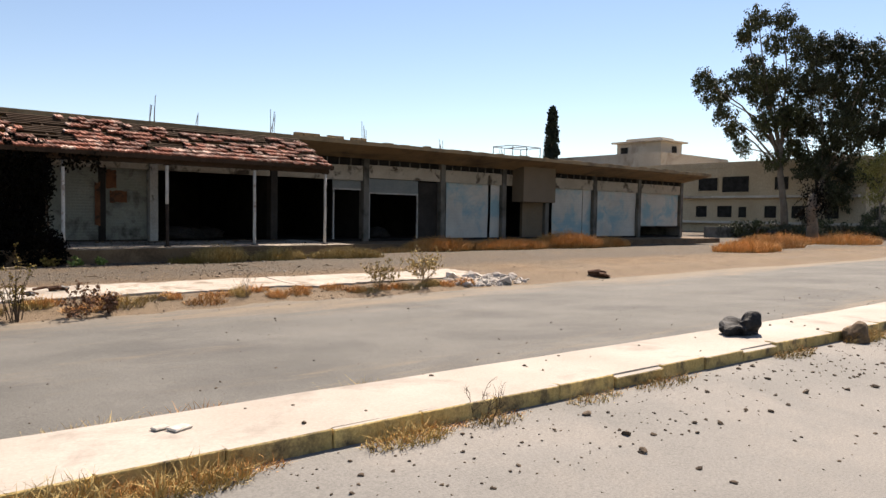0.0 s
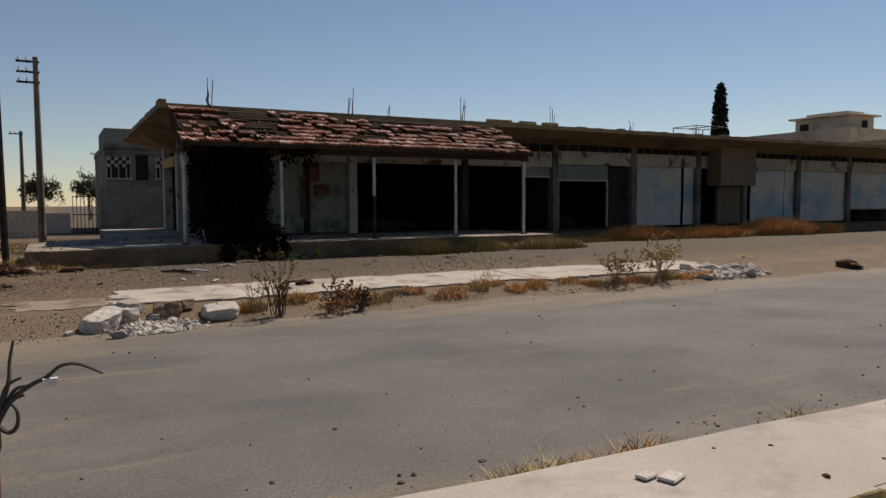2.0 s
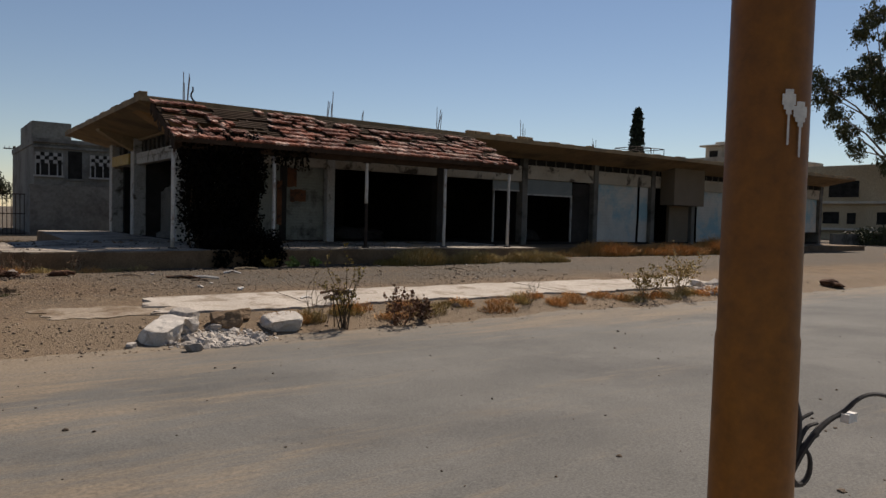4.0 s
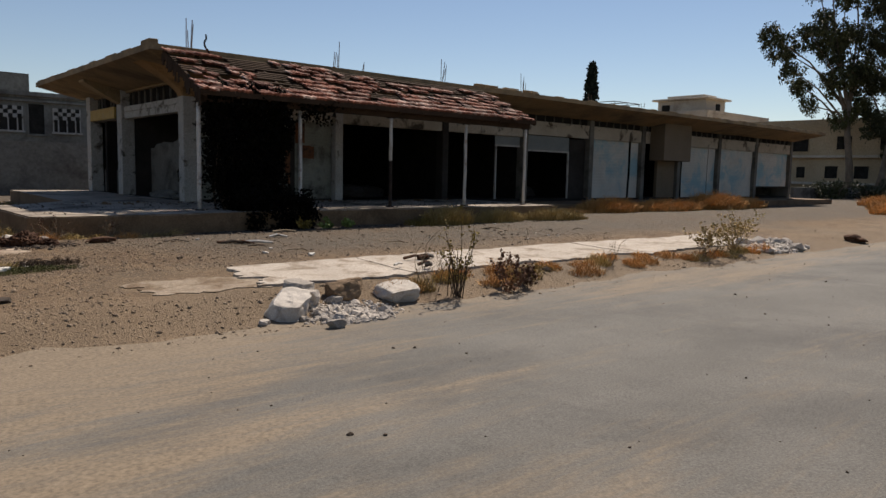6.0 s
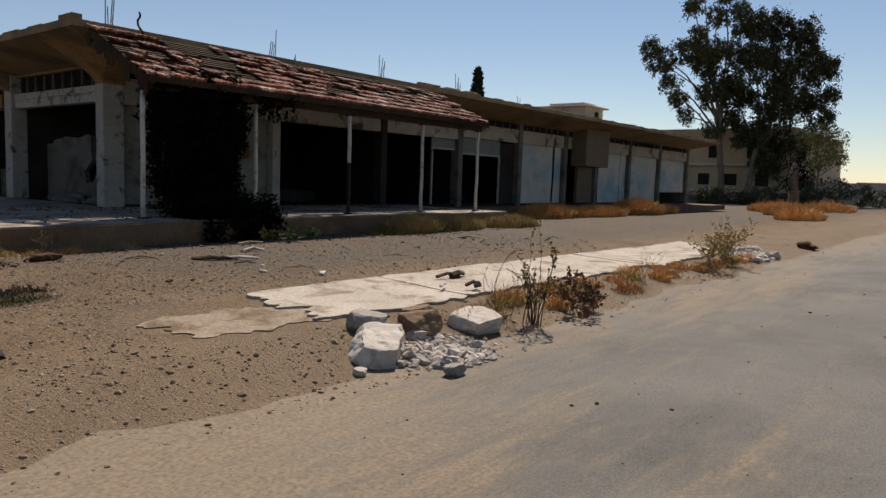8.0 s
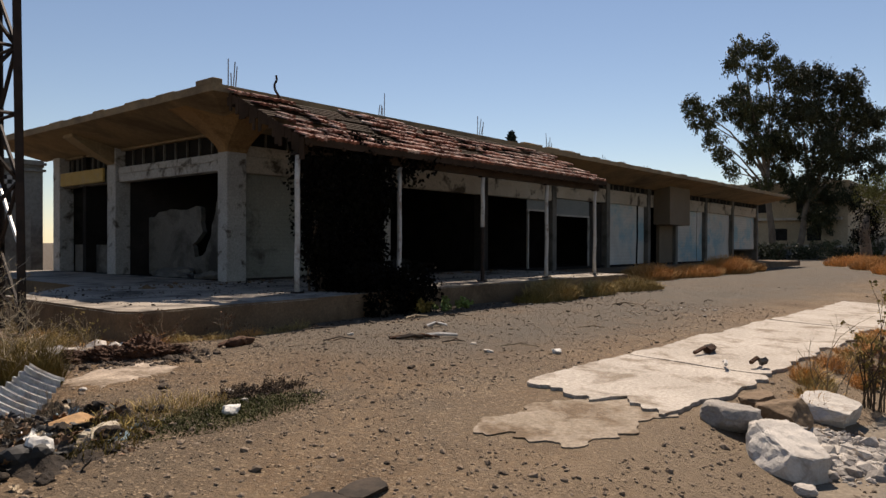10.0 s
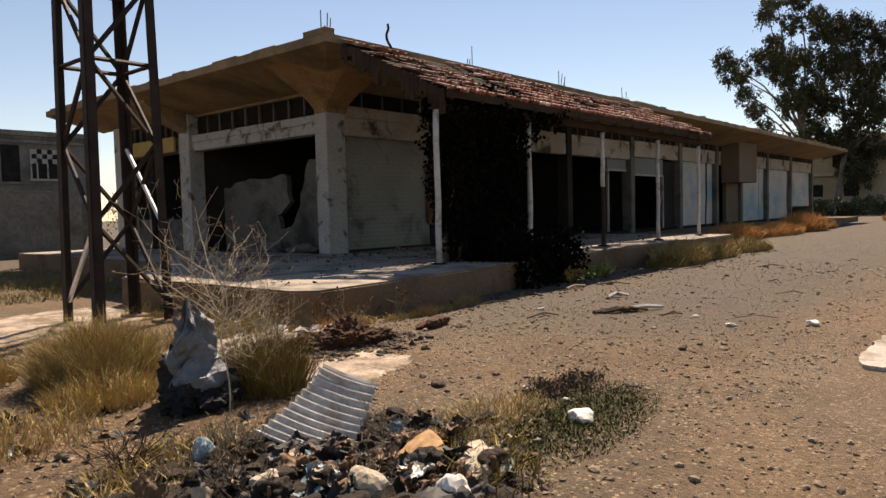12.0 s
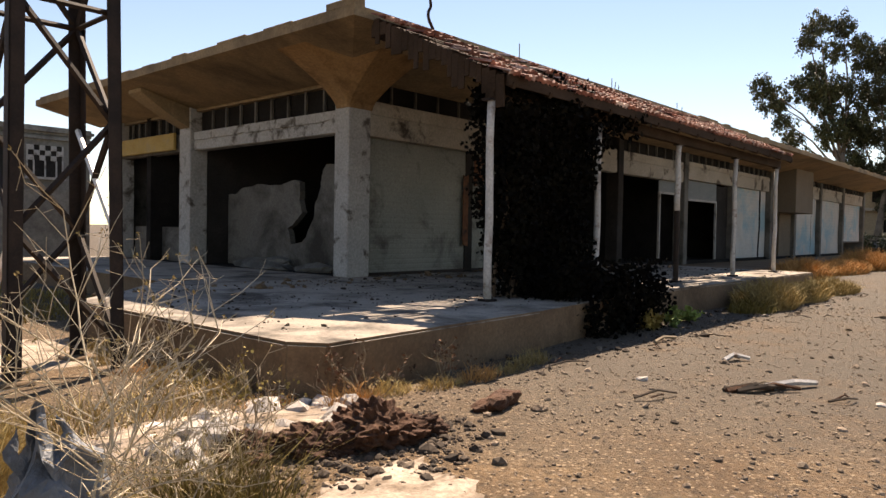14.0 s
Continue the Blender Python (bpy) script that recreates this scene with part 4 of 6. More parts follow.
th = thing("bent_pipe", "bent rusty pipe sticking up from the tiled roof", "pipe")
bm = bmnew()
tube(bm, rounded([(4.16, 26.6, 4.9), (4.14, 26.6, 5.08), (4.02, 26.6, 5.2), (4.0, 26.6, 5.34), (4.08, 26.6, 5.44), (4.05, 26.6, 5.56)]), 0.03, 0.025, 7)
part("shaft", bm, M_rust, th)
rng = random.Random(8)
bm = bmnew()
solid(bm, -0.2, 0.2, -0.1, 0.1, 0, 0.2)
bevel(bm, 0.012)
blk = mesh_of("concrete_block", bm, M_canopy)
for k in range(9):
    x, y = 15.9 + 0.42 * k, 27.4
    if k in (3, 6):
        continue
    ob = tagged(new("concrete_block", blk), "grey concrete block lying along the roof edge", "block", "roof blocks")
    ob.matrix_basis = pose(x, y, 5.152, 0, 0, rng.uniform(-6, 6))

# pergola frame and cypress behind the roof
th = thing("roof_frame", "thin rusty metal pergola frame on the flat roof", "metal frame", at=(41, 38.7, 5.0))
for dx, dy in ((0, 0), (3.2, 0), (0, 2.2), (3.2, 2.2), (1.6, 0)):
    bm = bmnew()
    tube(bm, [(dx, dy, 0), (dx, dy, 2.4)], 0.035, 0.035, 6)
    part("leg", bm, M_rust, th)
for a, e in (((0, 0), (3.2, 0)), ((0, 2.2), (3.2, 2.2)), ((0, 0), (0, 2.2)), ((3.2, 0), (3.2, 2.2)), ((1.6, 0), (1.6, 2.2))):
    bm = bmnew()
    tube(bm, [(*a, 2.4), (*e, 2.42)], 0.03, 0.03, 6)
    part("rail", bm, M_rust, th)


th = thing("bent_red_rail", "bent red-painted pipe rail on the flat roof", "rail", at=(46.0, 38.5, 5.0))
for k in range(3):
    bm = bmnew()
    tube(bm, rounded([(0.75 * k, 0, 0), (0.75 * k + 0.02, 0, 0.75), (0.75 * k + 0.3, 0, 1.0 - 0.12 * k), (0.75 * k + 0.6, 0, 0.8 - 0.1 * k), (0.75 * k + 0.62, 0, 0)]), 0.05, 0.05, 6)
    part("hoop", bm, M_redpaint, th)


# ---------------- lattice tower ----------------
def tower():
    cx, cy, H = -2.4, 25.7, 13.0
    t = thing("lattice_tower", "rusted steel lattice mast with bolted angle bracing", "lattice tower", at=(cx, cy, 0.05))

    def half(z):
        return 0.47 - 0.011 * z
    for sx in (-1, 1):
        for sy in (-1, 1):
            bm = bmnew()
            for (w0, w1, d0, d1) in ((-0.065, 0.065, -0.065, -0.050), (-0.065, -0.050, -0.065, 0.065)):
                lo = [bm.verts.new((sx * half(0) - sx * a, sy * half(0) - sy * b, -0.3)) for a, b in ((w0, d0), (w1, d0), (w1, d1), (w0, d1))]
                hi = [bm.verts.new((sx * half(H) - sx * a, sy * half(H) - sy * b, H)) for a, b in ((w0, d0), (w1, d0), (w1, d1), (w0, d1))]
                bm.faces.new(lo)
                bm.faces.new(hi[::-1])
                for k in range(4):
                    q = (k + 1) % 4
                    bm.faces.new((lo[k], lo[q], hi[q], hi[k]))
            part("leg", bm, M_rust, t)
            bm = bmnew()
            solid(bm, sx * 0.47 - 0.16, sx * 0.47 + 0.16, sy * 0.47 - 0.16, sy * 0.47 + 0.16, -0.2, 0.06)
            bevel(bm, 0.015)
            part("footing", bm, M_platform, t)
    corner = lambda i, z: Vector(((-1, 1, 1, -1)[i % 4] * half(z), (-1, -1, 1, 1)[i % 4] * half(z), z))
    z = 0.35
    k = 0
    while z < H - 1.2:
        z1 = z + 1.08
        for f in range(4):
            a, b = (corner(f, z), corner(f + 1, z1)) if (k + f) % 2 else (corner(f + 1, z), corner(f, z1))
            bm = bmnew()
            tube(bm, [a, b], 0.032, 0.032, 4)
            pale = (f == 3 and k == 0)
            part("brace", bm, M_galv if pale else M_rust, t, "pale galvanised brace" if pale else "")
            if k == 1 and f == 1:
                bm = bmnew()
                tube(bm, [(corner(f + 1, z) if (k + f) % 2 else corner(f, z)), (corner(f, z1) if (k + f) % 2 else corner(f + 1, z1))], 0.028, 0.028, 4)
                pale = f == 1 and k == 1
                part("brace", bm, M_galv if pale else M_rust, t, "pale galvanised brace" if pale else "")
            if k in (2, 3, 6, 9):
                bm = bmnew()
                tube(bm, [corner(f, z1), corner(f + 1, z1)], 0.03, 0.03, 4)
                part("girt", bm, M_rust, t)
        z = z1
        k += 1


tower()


# ---------------- street pole on the median ----------------
def street_pole():
    p = thing("street_pole", "ochre-painted steel street pole with torn cables at its hatch", "street pole", at=(-0.97, 4.60, 0.21))
    bm = bmnew()
    tube(bm, [(0, 0, z) for z in (0, 1.13, 1.15, 3, 6, 8.5)], 0.113, 0.095, 28)
    part("shaft", bm, M_pole, p, smooth=True)
    bm = bmnew()
    solid(bm, -0.2, 0.2, -0.2, 0.2, 0, 0.03)
    bevel(bm, 0.006)
    part("base_plate", bm, M_rust, p)
    for sx in (-1, 1):
        for sy in (-1, 1):
            bm = bmnew()
            tube(bm, [(sx * 0.16, sy * 0.16, 0.02), (sx * 0.16, sy * 0.16, 0.09)], 0.014, 0.014, 6)
            part("bolt", bm, M_rust, p)
    # paint splashes facing the lane, lying on the round shaft
    for ang, z, w in ((-124, 1.74, 0.016), (-106, 1.71, 0.02)):
        bm = bmnew()
        for (s, zz0, zz1) in ((0.6, 0.040, 0.052), (1.0, 0.012, 0.040), (0.75, 0.0, 0.012), (0.4, -0.012, 0.0), (0.16, -0.09, -0.012)):
            cols = []
            for k in range(5):
                a = radians(ang) + (k - 2) / 2 * w * s / 0.1
                cols.append([bm.verts.new((0.1115 * math.cos(a), 0.1115 * math.sin(a), z + q)) for q in (zz0, zz1)])
            for c0, c1 in zip(cols, cols[1:]):
                bm.faces.new((c0[0], c1[0], c1[1], c0[1]))
        part("paint_splash", bm, M_litter[0], p, "dripped white paint splash")
    bm = bmnew()
    rng = random.Random(3)
    base = Vector((0.11, -0.05, 0.74))
    ends = [[(0.14, -0.06, 0.92), (0.17, -0.05, 1.02), (0.17, -0.02, 1.10), (0.19, 0, 1.2)],
            [(0.17, -0.08, 0.93), (0.26, -0.10, 1.0), (0.33, -0.13, 1.03), (0.38, -0.16, 1.09), (0.46, -0.2, 1.10), (0.56, -0.26, 1.05)],
            [(0.16, -0.06, 0.76), (0.20, -0.08, 0.80), (0.20, -0.08, 0.88), (0.16, -0.06, 0.92)],
            [(0.15, -0.05, 0.9), (0.19, -0.06, 0.98), (0.24, -0.08, 0.99)], [(0.14, -0.05, 0.95), (0.16, -0.04, 1.0), (0.22, -0.07, 1.03)],
            [(0.13, -0.05, 0.86), (0.18, -0.07, 0.93), (0.23, -0.09, 0.95)], [(0.12, -0.05, 0.72), (0.115, -0.05, 0.68)]]
    for e in ends:
        tube(bm, rounded([base, *[base + (Vector(q) - Vector((0, 0, 0.07)) - base) * 0.78 for q in e]]), 0.011, 0.0045, 6)
    part("torn_cable", bm, M_wire, p, "torn black cable ends")
    bm = bmnew()
    solid(bm, 0.265, 0.315, -0.135, -0.11, 0.885, 0.91)
    part("connector", bm, M_litter[0], p, "white plastic connector")


street_pole()


# ---------------- broken concrete and stones ----------------
for (x, y, r, sq, sd) in ((-0.02, 14.22, 0.38, 0.78, 5), (1.82, 14.35, 0.38, 0.60, 9)):
    ob = tagged(part("concrete_chunk", boulder(r, sd, sq, 9, 0.36), M_chunk), "broken pale concrete chunk with a flat top", "rubble", "broken concrete")
    ob.matrix_basis = pose(x, y, hz(x, y) + r * sq * 0.42, 6, -5, 20)
for k, (x, y, r, sq, mt, lab) in enumerate(((0.50, 14.85, 0.30, 0.55, M_rubble, "grey broken concrete lump"), (1.02, 14.55, 0.27, 0.8, M_platform, "brown broken concrete lump"),
                                             (0.35, 14.5, 0.22, 0.8, M_rubble, "grey broken concrete lump"),
                                             (1.35, 14.85, 0.22, 0.6, M_platform, "brown broken concrete lump"), (0.15, 13.35, 0.13, 0.7, M_rubble, "small grey broken concrete lump"),
                                             (0.35, 13.55, 0.12, 0.9, M_rubble, "small grey broken concrete lump"), (-0.5, 14.0, 0.09, 0.6, M_rubble, "small grey broken concrete lump"))):
    ob = tagged(part("concrete_lump", boulder(r, 20 + k, sq, 9), mt), lab, "rubble", "broken concrete")
    ob.matrix_basis = pose(x, y, hz(x, y) + r * sq * 0.55, 0, 0, k * 50)
for (x, y, s, yaw) in ((2.31, 4.27, 0.6, 20), (2.2, 4.35, 0.45, 10)):
    bm = bmnew()
    solid(bm, -0.13 * s, 0.13 * s, -0.09 * s, 0.09 * s, 0, 0.02)
    bevel(bm, 0.008)
    ob = tagged(part("stone_slab", bm, M_chunk), "thin white broken paving piece on the median", "stone", "paving pieces")
    ob.matrix_basis = pose(x, y, 0.228, 0, 0, yaw)


def scatter(name, n, area, size, material, seed, label, zf=None, dens=None):
    """Many small stones, joined."""
    rng = random.Random(seed)
    base = []
    for k in range(5):
        bm = rough_rock(1.0, seed + k, 0.6, 1, 0.5)
        bm.verts.index_update()
        base.append(([v.co.copy() for v in bm.verts], [[v.index for v in f.verts] for f in bm.faces]))
        bm.free()
    V, F = [], []
    done = 0
    while done < n:
        x, y = rng.uniform(area[0], area[1]), rng.uniform(area[2], area[3])
        if dens and rng.random() > dens(x, y):
            continue
        done += 1
        vs, fs = rng.choice(base)
        r = size * math.exp(rng.gauss(0, 0.55))
        m = Matrix.Translation((x, y, (zf or hz)(x, y) + r * 0.15)) @ Euler((rng.gauss(0, .3), rng.gauss(0, .3), rng.uniform(0, 6.3))).to_matrix().to_4x4() @ Matrix.Diagonal((r, r * rng.uniform(.6, 1.3), r, 1))
        o = len(V)
        V += [m @ v for v in vs]
        F += [[o + i for i in f] for f in fs]
    me = bpy.data.meshes.new(name)
    me.from_pydata(V, [], F)
    me.materials.append(material)
    return tagged(new(name, me), label, "gravel", kind="stuff")


def inside(x, y, x0, x1, y0, y1):
    return x0 <= x <= x1 and y0 <= y <= y1


M_pebble = mk("pebbles", (0.20, 0.145, 0.098), (0.34, 0.26, 0.185), 0.95, 3, 40, 0.2, 60, 0.005, rnd=0.45)
M_darkstone = mk("dark_stones", (0.062, 0.043, 0.028), (0.125, 0.092, 0.064), 0.95, 3, 40, 0.2, 60, 0.005, rnd=0.35)
yard = lambda x, y: (0.0 if inside(x, y, -1.6, 16, 15.1, 17.2) or inside(x, y, -1.6, 17, 22.6, 30) else (1.0 if x < 2 else 0.5))
scatter("gravel", 20000, (-8, 12, 13.6, 24.5), 0.0090, M_pebble, 51, "loose pale gravel strewn over the bare ground", dens=yard)
scatter("dark_gravel", 1100, (-8, 22, 13.6, 25.5), 0.010, M_darkstone, 52, "loose dark pebbles strewn over the bare ground", dens=yard)
scatter("rubble_gravel", 900, (-0.1, 1.7, 13.2, 14.6), 0.030, M_rubble, 53, "crushed grey concrete rubble", dens=lambda x, y: max(0, 1 - ((x - 0.75) / 0.85) ** 2 - ((y - 13.95) / 0.6) ** 2))
scatter("rubble_gravel", 600, (13.5, 17.5, 13.9, 15.6), 0.045, M_rubble, 54, "crushed grey concrete rubble at the end of the strip", dens=lambda x, y: max(0, 1 - ((x - 15.3) / 1.8) ** 2 - ((y - 14.7) / 0.7) ** 2))
scatter("lane_gravel", 1700, (0, 26, 0.2, 3.9), 0.009, M_darkstone, 55, "dark grit along the kerb", zf=lane_z, dens=lambda x, y: 1.0 if med_y(x) - 1.3 < y < med_y(x) - 0.02 else (0.12 if y < med_y(x) else 0))
scatter("road_gravel", 700, (-6, 30, 4.9, 7.2), 0.009, M_darkstone, 56, "dark grit along the far side of the median", zf=lambda x, y: min(hz(x, y), -0.02), dens=lambda x, y: 1.0 if med_y(x) + 1.2 < y < med_y(x) + 2.0 else 0.12)
scatter("road_gravel", 420, (-8, 14, 7.2, 13.8), 0.006, M_darkstone, 57, "fine grit on the road", zf=lambda x, y: min(hz(x, y), -0.02))

M_soil = mk("dark_crumbs", (0.025, 0.019, 0.014), (0.07, 0.05, 0.035), 0.95, 6, 40, 0.2, 60, 0.005, rnd=0.3)
scatter("platform_debris", 1700, (-1.1, 16.2, 23.6, 29.0), 0.011, M_soil, 58, "dark dirt and debris strewn over the platform", zf=lambda x, y: 0.557, dens=lambda x, y: 0.25 + 0.75 * (noise.noise(Vector((x * 0.9, y * 0.9, 3))) > 0.05))
scatter("platform_debris", 160, (-1.1, 16.2, 27.6, 29.0), 0.03, M_platform, 59, "broken plaster along the foot of the shop walls", zf=lambda x, y: 0.557)
scatter("soil_crumbs", 1500, (-3.2, -0.7, 20.6, 22.6), 0.014, M_soil, 60, "dark crumbs of burnt soil round the heaps", dens=lambda x, y: max(0, 1 - ((x + 1.9) / 1.2) ** 2 - ((y - 21.6) / 0.9) ** 2))
scatter("soil_crumbs", 1100, (-1.6, 16.5, 22.0, 23.3), 0.016, M_soil, 64, "dark crumbs and leaves along the foot of the platform")
big_meshes = []
for k in range(5):
    big_meshes.append(mesh_of("stone", rough_rock(0.5, k + 3.3, 0.6, 3, 0.6), M_darkstone if k < 3 else M_rubble))
rng = random.Random(77)
for k in range(70):
    if k < 22:
        x = rng.uniform(0.5, 12)
        y = med_y(x) + rng.uniform(0.2, 1.0)
        z, s = 0.222, rng.uniform(0.02, 0.05)
    elif k < 34:
        x = rng.uniform(3, 11)
        y = med_y(x) - rng.uniform(0.1, 1.6)
        z, s = lane_z(x, y), rng.uniform(0.03, 0.08)
    else:
        x, y = rng.uniform(-5, 12), rng.uniform(17.5, 22.3)
        z, s = hz(x, y), rng.uniform(0.03, 0.13)
    dark = k < 55
    ob = tagged(new("stone", big_meshes[rng.choice((0, 1, 2)) if dark else rng.choice((3, 4))]), "dark loose stone lying on the ground" if dark else "pale loose stone lying on the ground", "stone", "loose stones")
    ob.matrix_basis = pose(x, y, z + s * 0.12, rng.uniform(-10, 10), rng.uniform(-10, 10), rng.uniform(0, 360)) @ Matrix.Diagonal((s, s * rng.uniform(.7, 1.2), s, 1))
for (x, y, s) in ((2.5, 17.95, 0.16), (-2.66, 18.2, 0.2)):
    ob = tagged(new("stone", big_meshes[3].copy()), "white stone lying on the bare ground", "stone", "white stones")
    ob.data.materials[0] = M_litter[0]
    ob.matrix_basis = pose(x, y, hz(x, y) + 0.03, 0, 0, 30) @ Matrix.Diagonal((s, s * 0.8, s * 0.9, 1))


# ---------------- grass, weeds and shrubs ----------------
def grass(name, x, y, rx, ry, h, n, material, seed, label, z=None, lean=0.35, width=0.012, yaw=0.0):
    """A clump of many thin bent blades."""
    rng = random.Random(seed)
    V, F = [], []
    for _ in range(n):
        a, r = rng.uniform(0, 2 * math.pi), math.sqrt(rng.random())
        lx, ly = math.cos(a) * r * rx, math.sin(a) * r * ry
        px, py = x + lx * math.cos(yaw) - ly * math.sin(yaw), y + lx * math.sin(yaw) + ly * math.cos(yaw)
        pz = (hz(px, py) if z is None else z) - 0.02
        hh = h * (1.05 - 0.55 * r * r) * rng.uniform(0.45, 1.15)
        d = Vector((rng.gauss(0, lean) + 0.25 * math.cos(a) * r, rng.gauss(0, lean) + 0.25 * math.sin(a) * r, 1)).normalized() * hh
        s = Vector((rng.gauss(0, 1), rng.gauss(0, 1), 0)).normalized() * width * rng.uniform(0.6, 1.4)
        bend = Vector((rng.gauss(0, 0.2), rng.gauss(0, 0.2), -0.12)) * hh
        b = Vector((px, py, pz))
        o = len(V)
        V += [b - s, b + s, b + d * 0.55 + s * 0.7, b + d * 0.55 - s * 0.7, b + d + bend]
        F += [(o, o + 1, o + 2, o + 3), (o + 3, o + 2, o + 4)]
    me = bpy.data.meshes.new(name)
    me.from_pydata(V, [], F)
    me.materials.append(material)
    return tagged(new(name, me), label, "grass", kind="stuff")


def shrub(name, x, y, h, spread, stems, material, seed, label, leaf_mat=None, leaves=0, leaf=0.03, z=None, twist=0.25, fork=3, girth=0.009):
    """A twiggy shrub: forking stems, and small leaves if it has any."""
    rng = random.Random(seed)
    th = thing(name, label, "shrub", at=(x, y, (hz(x, y) if z is None else z) - 0.02))
    bm = bmnew()
    tips = []

    def grow(p, d, L, r, lvl):
        pts = [p]
        q, dd = p.copy(), d.copy()
        for k in range(4):
            dd = (dd + Vector((rng.gauss(0, twist), rng.gauss(0, twist), rng.gauss(0.05, twist * 0.5)))).normalized()
            q = q + dd * L / 4
            pts.append(q.copy())
        tube(bm, rounded(pts, 1), r, r * 0.5, 4, caps=False)
        tips.extend(pts[2:])
        if lvl > 0:
            for k in range(fork):
                i = rng.choice((2, 3, 4))
                nd = (dd + Vector((rng.gauss(0, 0.55), rng.gauss(0, 0.55), rng.gauss(0.1, 0.35)))).normalized()
                grow(pts[i], nd, L * rng.uniform(0.45, 0.7), r * 0.55, lvl - 1)
    for _ in range(stems):
        d = Vector((rng.gauss(0, spread), rng.gauss(0, spread), 1)).normalized()
        grow(Vector((rng.gauss(0, 0.06), rng.gauss(0, 0.06), 0)), d, h * rng.uniform(0.45, 0.75), girth * max(0.6, h), 2)
    part("stem", bm, material, th, recalc=False)
    if leaf_mat and leaves:
        bm = bmnew()
        for _ in range(leaves):
            t = rng.choice(tips)
            leaf_cloud(bm, t, (0.03, 0.03, 0.03), 1, leaf, rng, 0.2, 1.6)
        part("foliage", bm, leaf_mat, th, recalc=False)
    return th


def thistle(name, x, y, h, branches, seed, label, tip_mat=M_straw):
    """A dry thistle: an upright stem, rising branches, and fine side twigs all along them with small heads."""
    rng = random.Random(seed)
    th = thing(name, label, "shrub", "dry thistles", at=(x, y, hz(x, y) - 0.02))
    stem, twigs, heads = bmnew(), bmnew(), bmnew()
    trunk = [Vector((rng.gauss(0, 0.02) * k, rng.gauss(0, 0.02) * k, h * 0.62 * k / 5)) for k in range(6)]
    tube(stem, rounded(trunk, 1), 0.0065, 0.004, 5)
    for b in range(branches):
        p = trunk[1].lerp(trunk[5], rng.uniform(0.45, 1.0) if h > 1.2 else rng.random())
        az = 2.4 * b + rng.gauss(0, 0.3)
        d = Vector((math.cos(az), math.sin(az), rng.uniform(0.35, 1.1))).normalized()
        ln = h * (rng.uniform(0.20, 0.38) if h > 1.2 else rng.uniform(0.32, 0.58))
        pts = [p.copy()]
        for k in range(6):
            d = (d + Vector((rng.gauss(0, 0.13), rng.gauss(0, 0.13), 0.05 + rng.gauss(0, 0.10)))).normalized()
            p = p + d * ln / 6
            pts.append(p.copy())
        tube(twigs, pts, 0.0034, 0.0018, 4, caps=False)
        for k in range(2, 7):
            for side_ in (-1, 1):
                if rng.random() < 0.12:
                    continue
                across = d.cross(Vector((rng.gauss(0, 1), rng.gauss(0, 1), rng.gauss(0, 1)))).normalized()
                q = pts[k] + Vector((0, 0, 0))
                e = (d * 0.7 + across * side_ + Vector((0, 0, 0.25))).normalized()
                m = q + e * h * rng.uniform(0.05, 0.13)
                t = m + (e + Vector((rng.gauss(0, 0.4), rng.gauss(0, 0.4), 0.35))).normalized() * h * rng.uniform(0.03, 0.09)
                tube(twigs, [q, m, t], 0.0020, 0.0012, 3, caps=False)
                for _ in range(2):
                    u = m.lerp(t, rng.random())
                    tube(twigs, [u, u + Vector((rng.gauss(0, 1), rng.gauss(0, 1), rng.gauss(0.3, 0.8))).normalized() * h * 0.04], 0.0013, 0.0009, 3, caps=False)
                if rng.random() < 0.5:
                    leaf_cloud(heads, t, (0.007, 0.007, 0.007), 6, 0.011, rng, 0.0, 1.0)
    part("stem", stem, M_thistle, th, recalc=False)
    tagged(part("twig_spray", twigs, M_thistle, th, recalc=False), kind="stuff")
    tagged(part("seed_head_spray", heads, tip_mat, th, recalc=False), kind="stuff")
    return th


# along the kerb
for i, (x, n, h, rx) in enumerate(((1.3, 700, 0.40, 0.5), (2.1, 520, 0.34, 0.4), (3.75, 420, 0.26, 0.42), (4.6, 200, 0.18, 0.3), (5.9, 220, 0.18, 0.4), (7.0, 240, 0.2, 0.5), (9.8, 260, 0.22, 0.5), (11.9, 420, 0.35, 0.6), (14.5, 300, 0.3, 0.7))):
    grass("dry_grass", x, med_y(x) - 0.16, rx, 0.16, h * 0.85, n, M_straw, 100 + i, "dry straw grass growing along the foot of the kerb", 0.07, 0.6, 0.005)
    grass("dry_grass", x + 0.15, med_y(x) - 0.10, rx * 1.3, 0.12, h * 0.6, n, M_orange, 140 + i, "brown dry weeds growing along the foot of the kerb", 0.07, 0.8, 0.005)
for i, (x, n) in enumerate(((1.9, 260), (2.7, 180), (4.2, 120), (0.2, 200), (-2.5, 160))):
    grass("dry_grass", x, med_y(x) + 1.28, 0.6, 0.16, 0.30, n * 4, M_orange if i % 2 else M_straw, 120 + i, "dry straw grass at the road side of the median", -0.02, 0.6, 0.006)
shrub("kerb_weed", 4.62, 3.5, 0.35, 0.5, 5, M_darktwig, 130, "dark dead weed at the kerb", z=0.07)
# along the pavement strip
shrub("tall_weed", 2.85, 14.1, 1.15, 0.12, 15, M_darktwig, 131, "tall thin dark weed beside the broken strip", M_green, 520, 0.035, twist=0.10, fork=1)
shrub("tall_weed", 2.6, 14.45, 0.9, 0.35, 5, M_twig, 132, "tall thin dry weed beside the broken strip")
shrub("dead_shrub", 3.95, 14.0, 0.62, 0.55, 9, M_darktwig, 133, "low dead red-brown shrub", M_deadleaf, 420, 0.05)
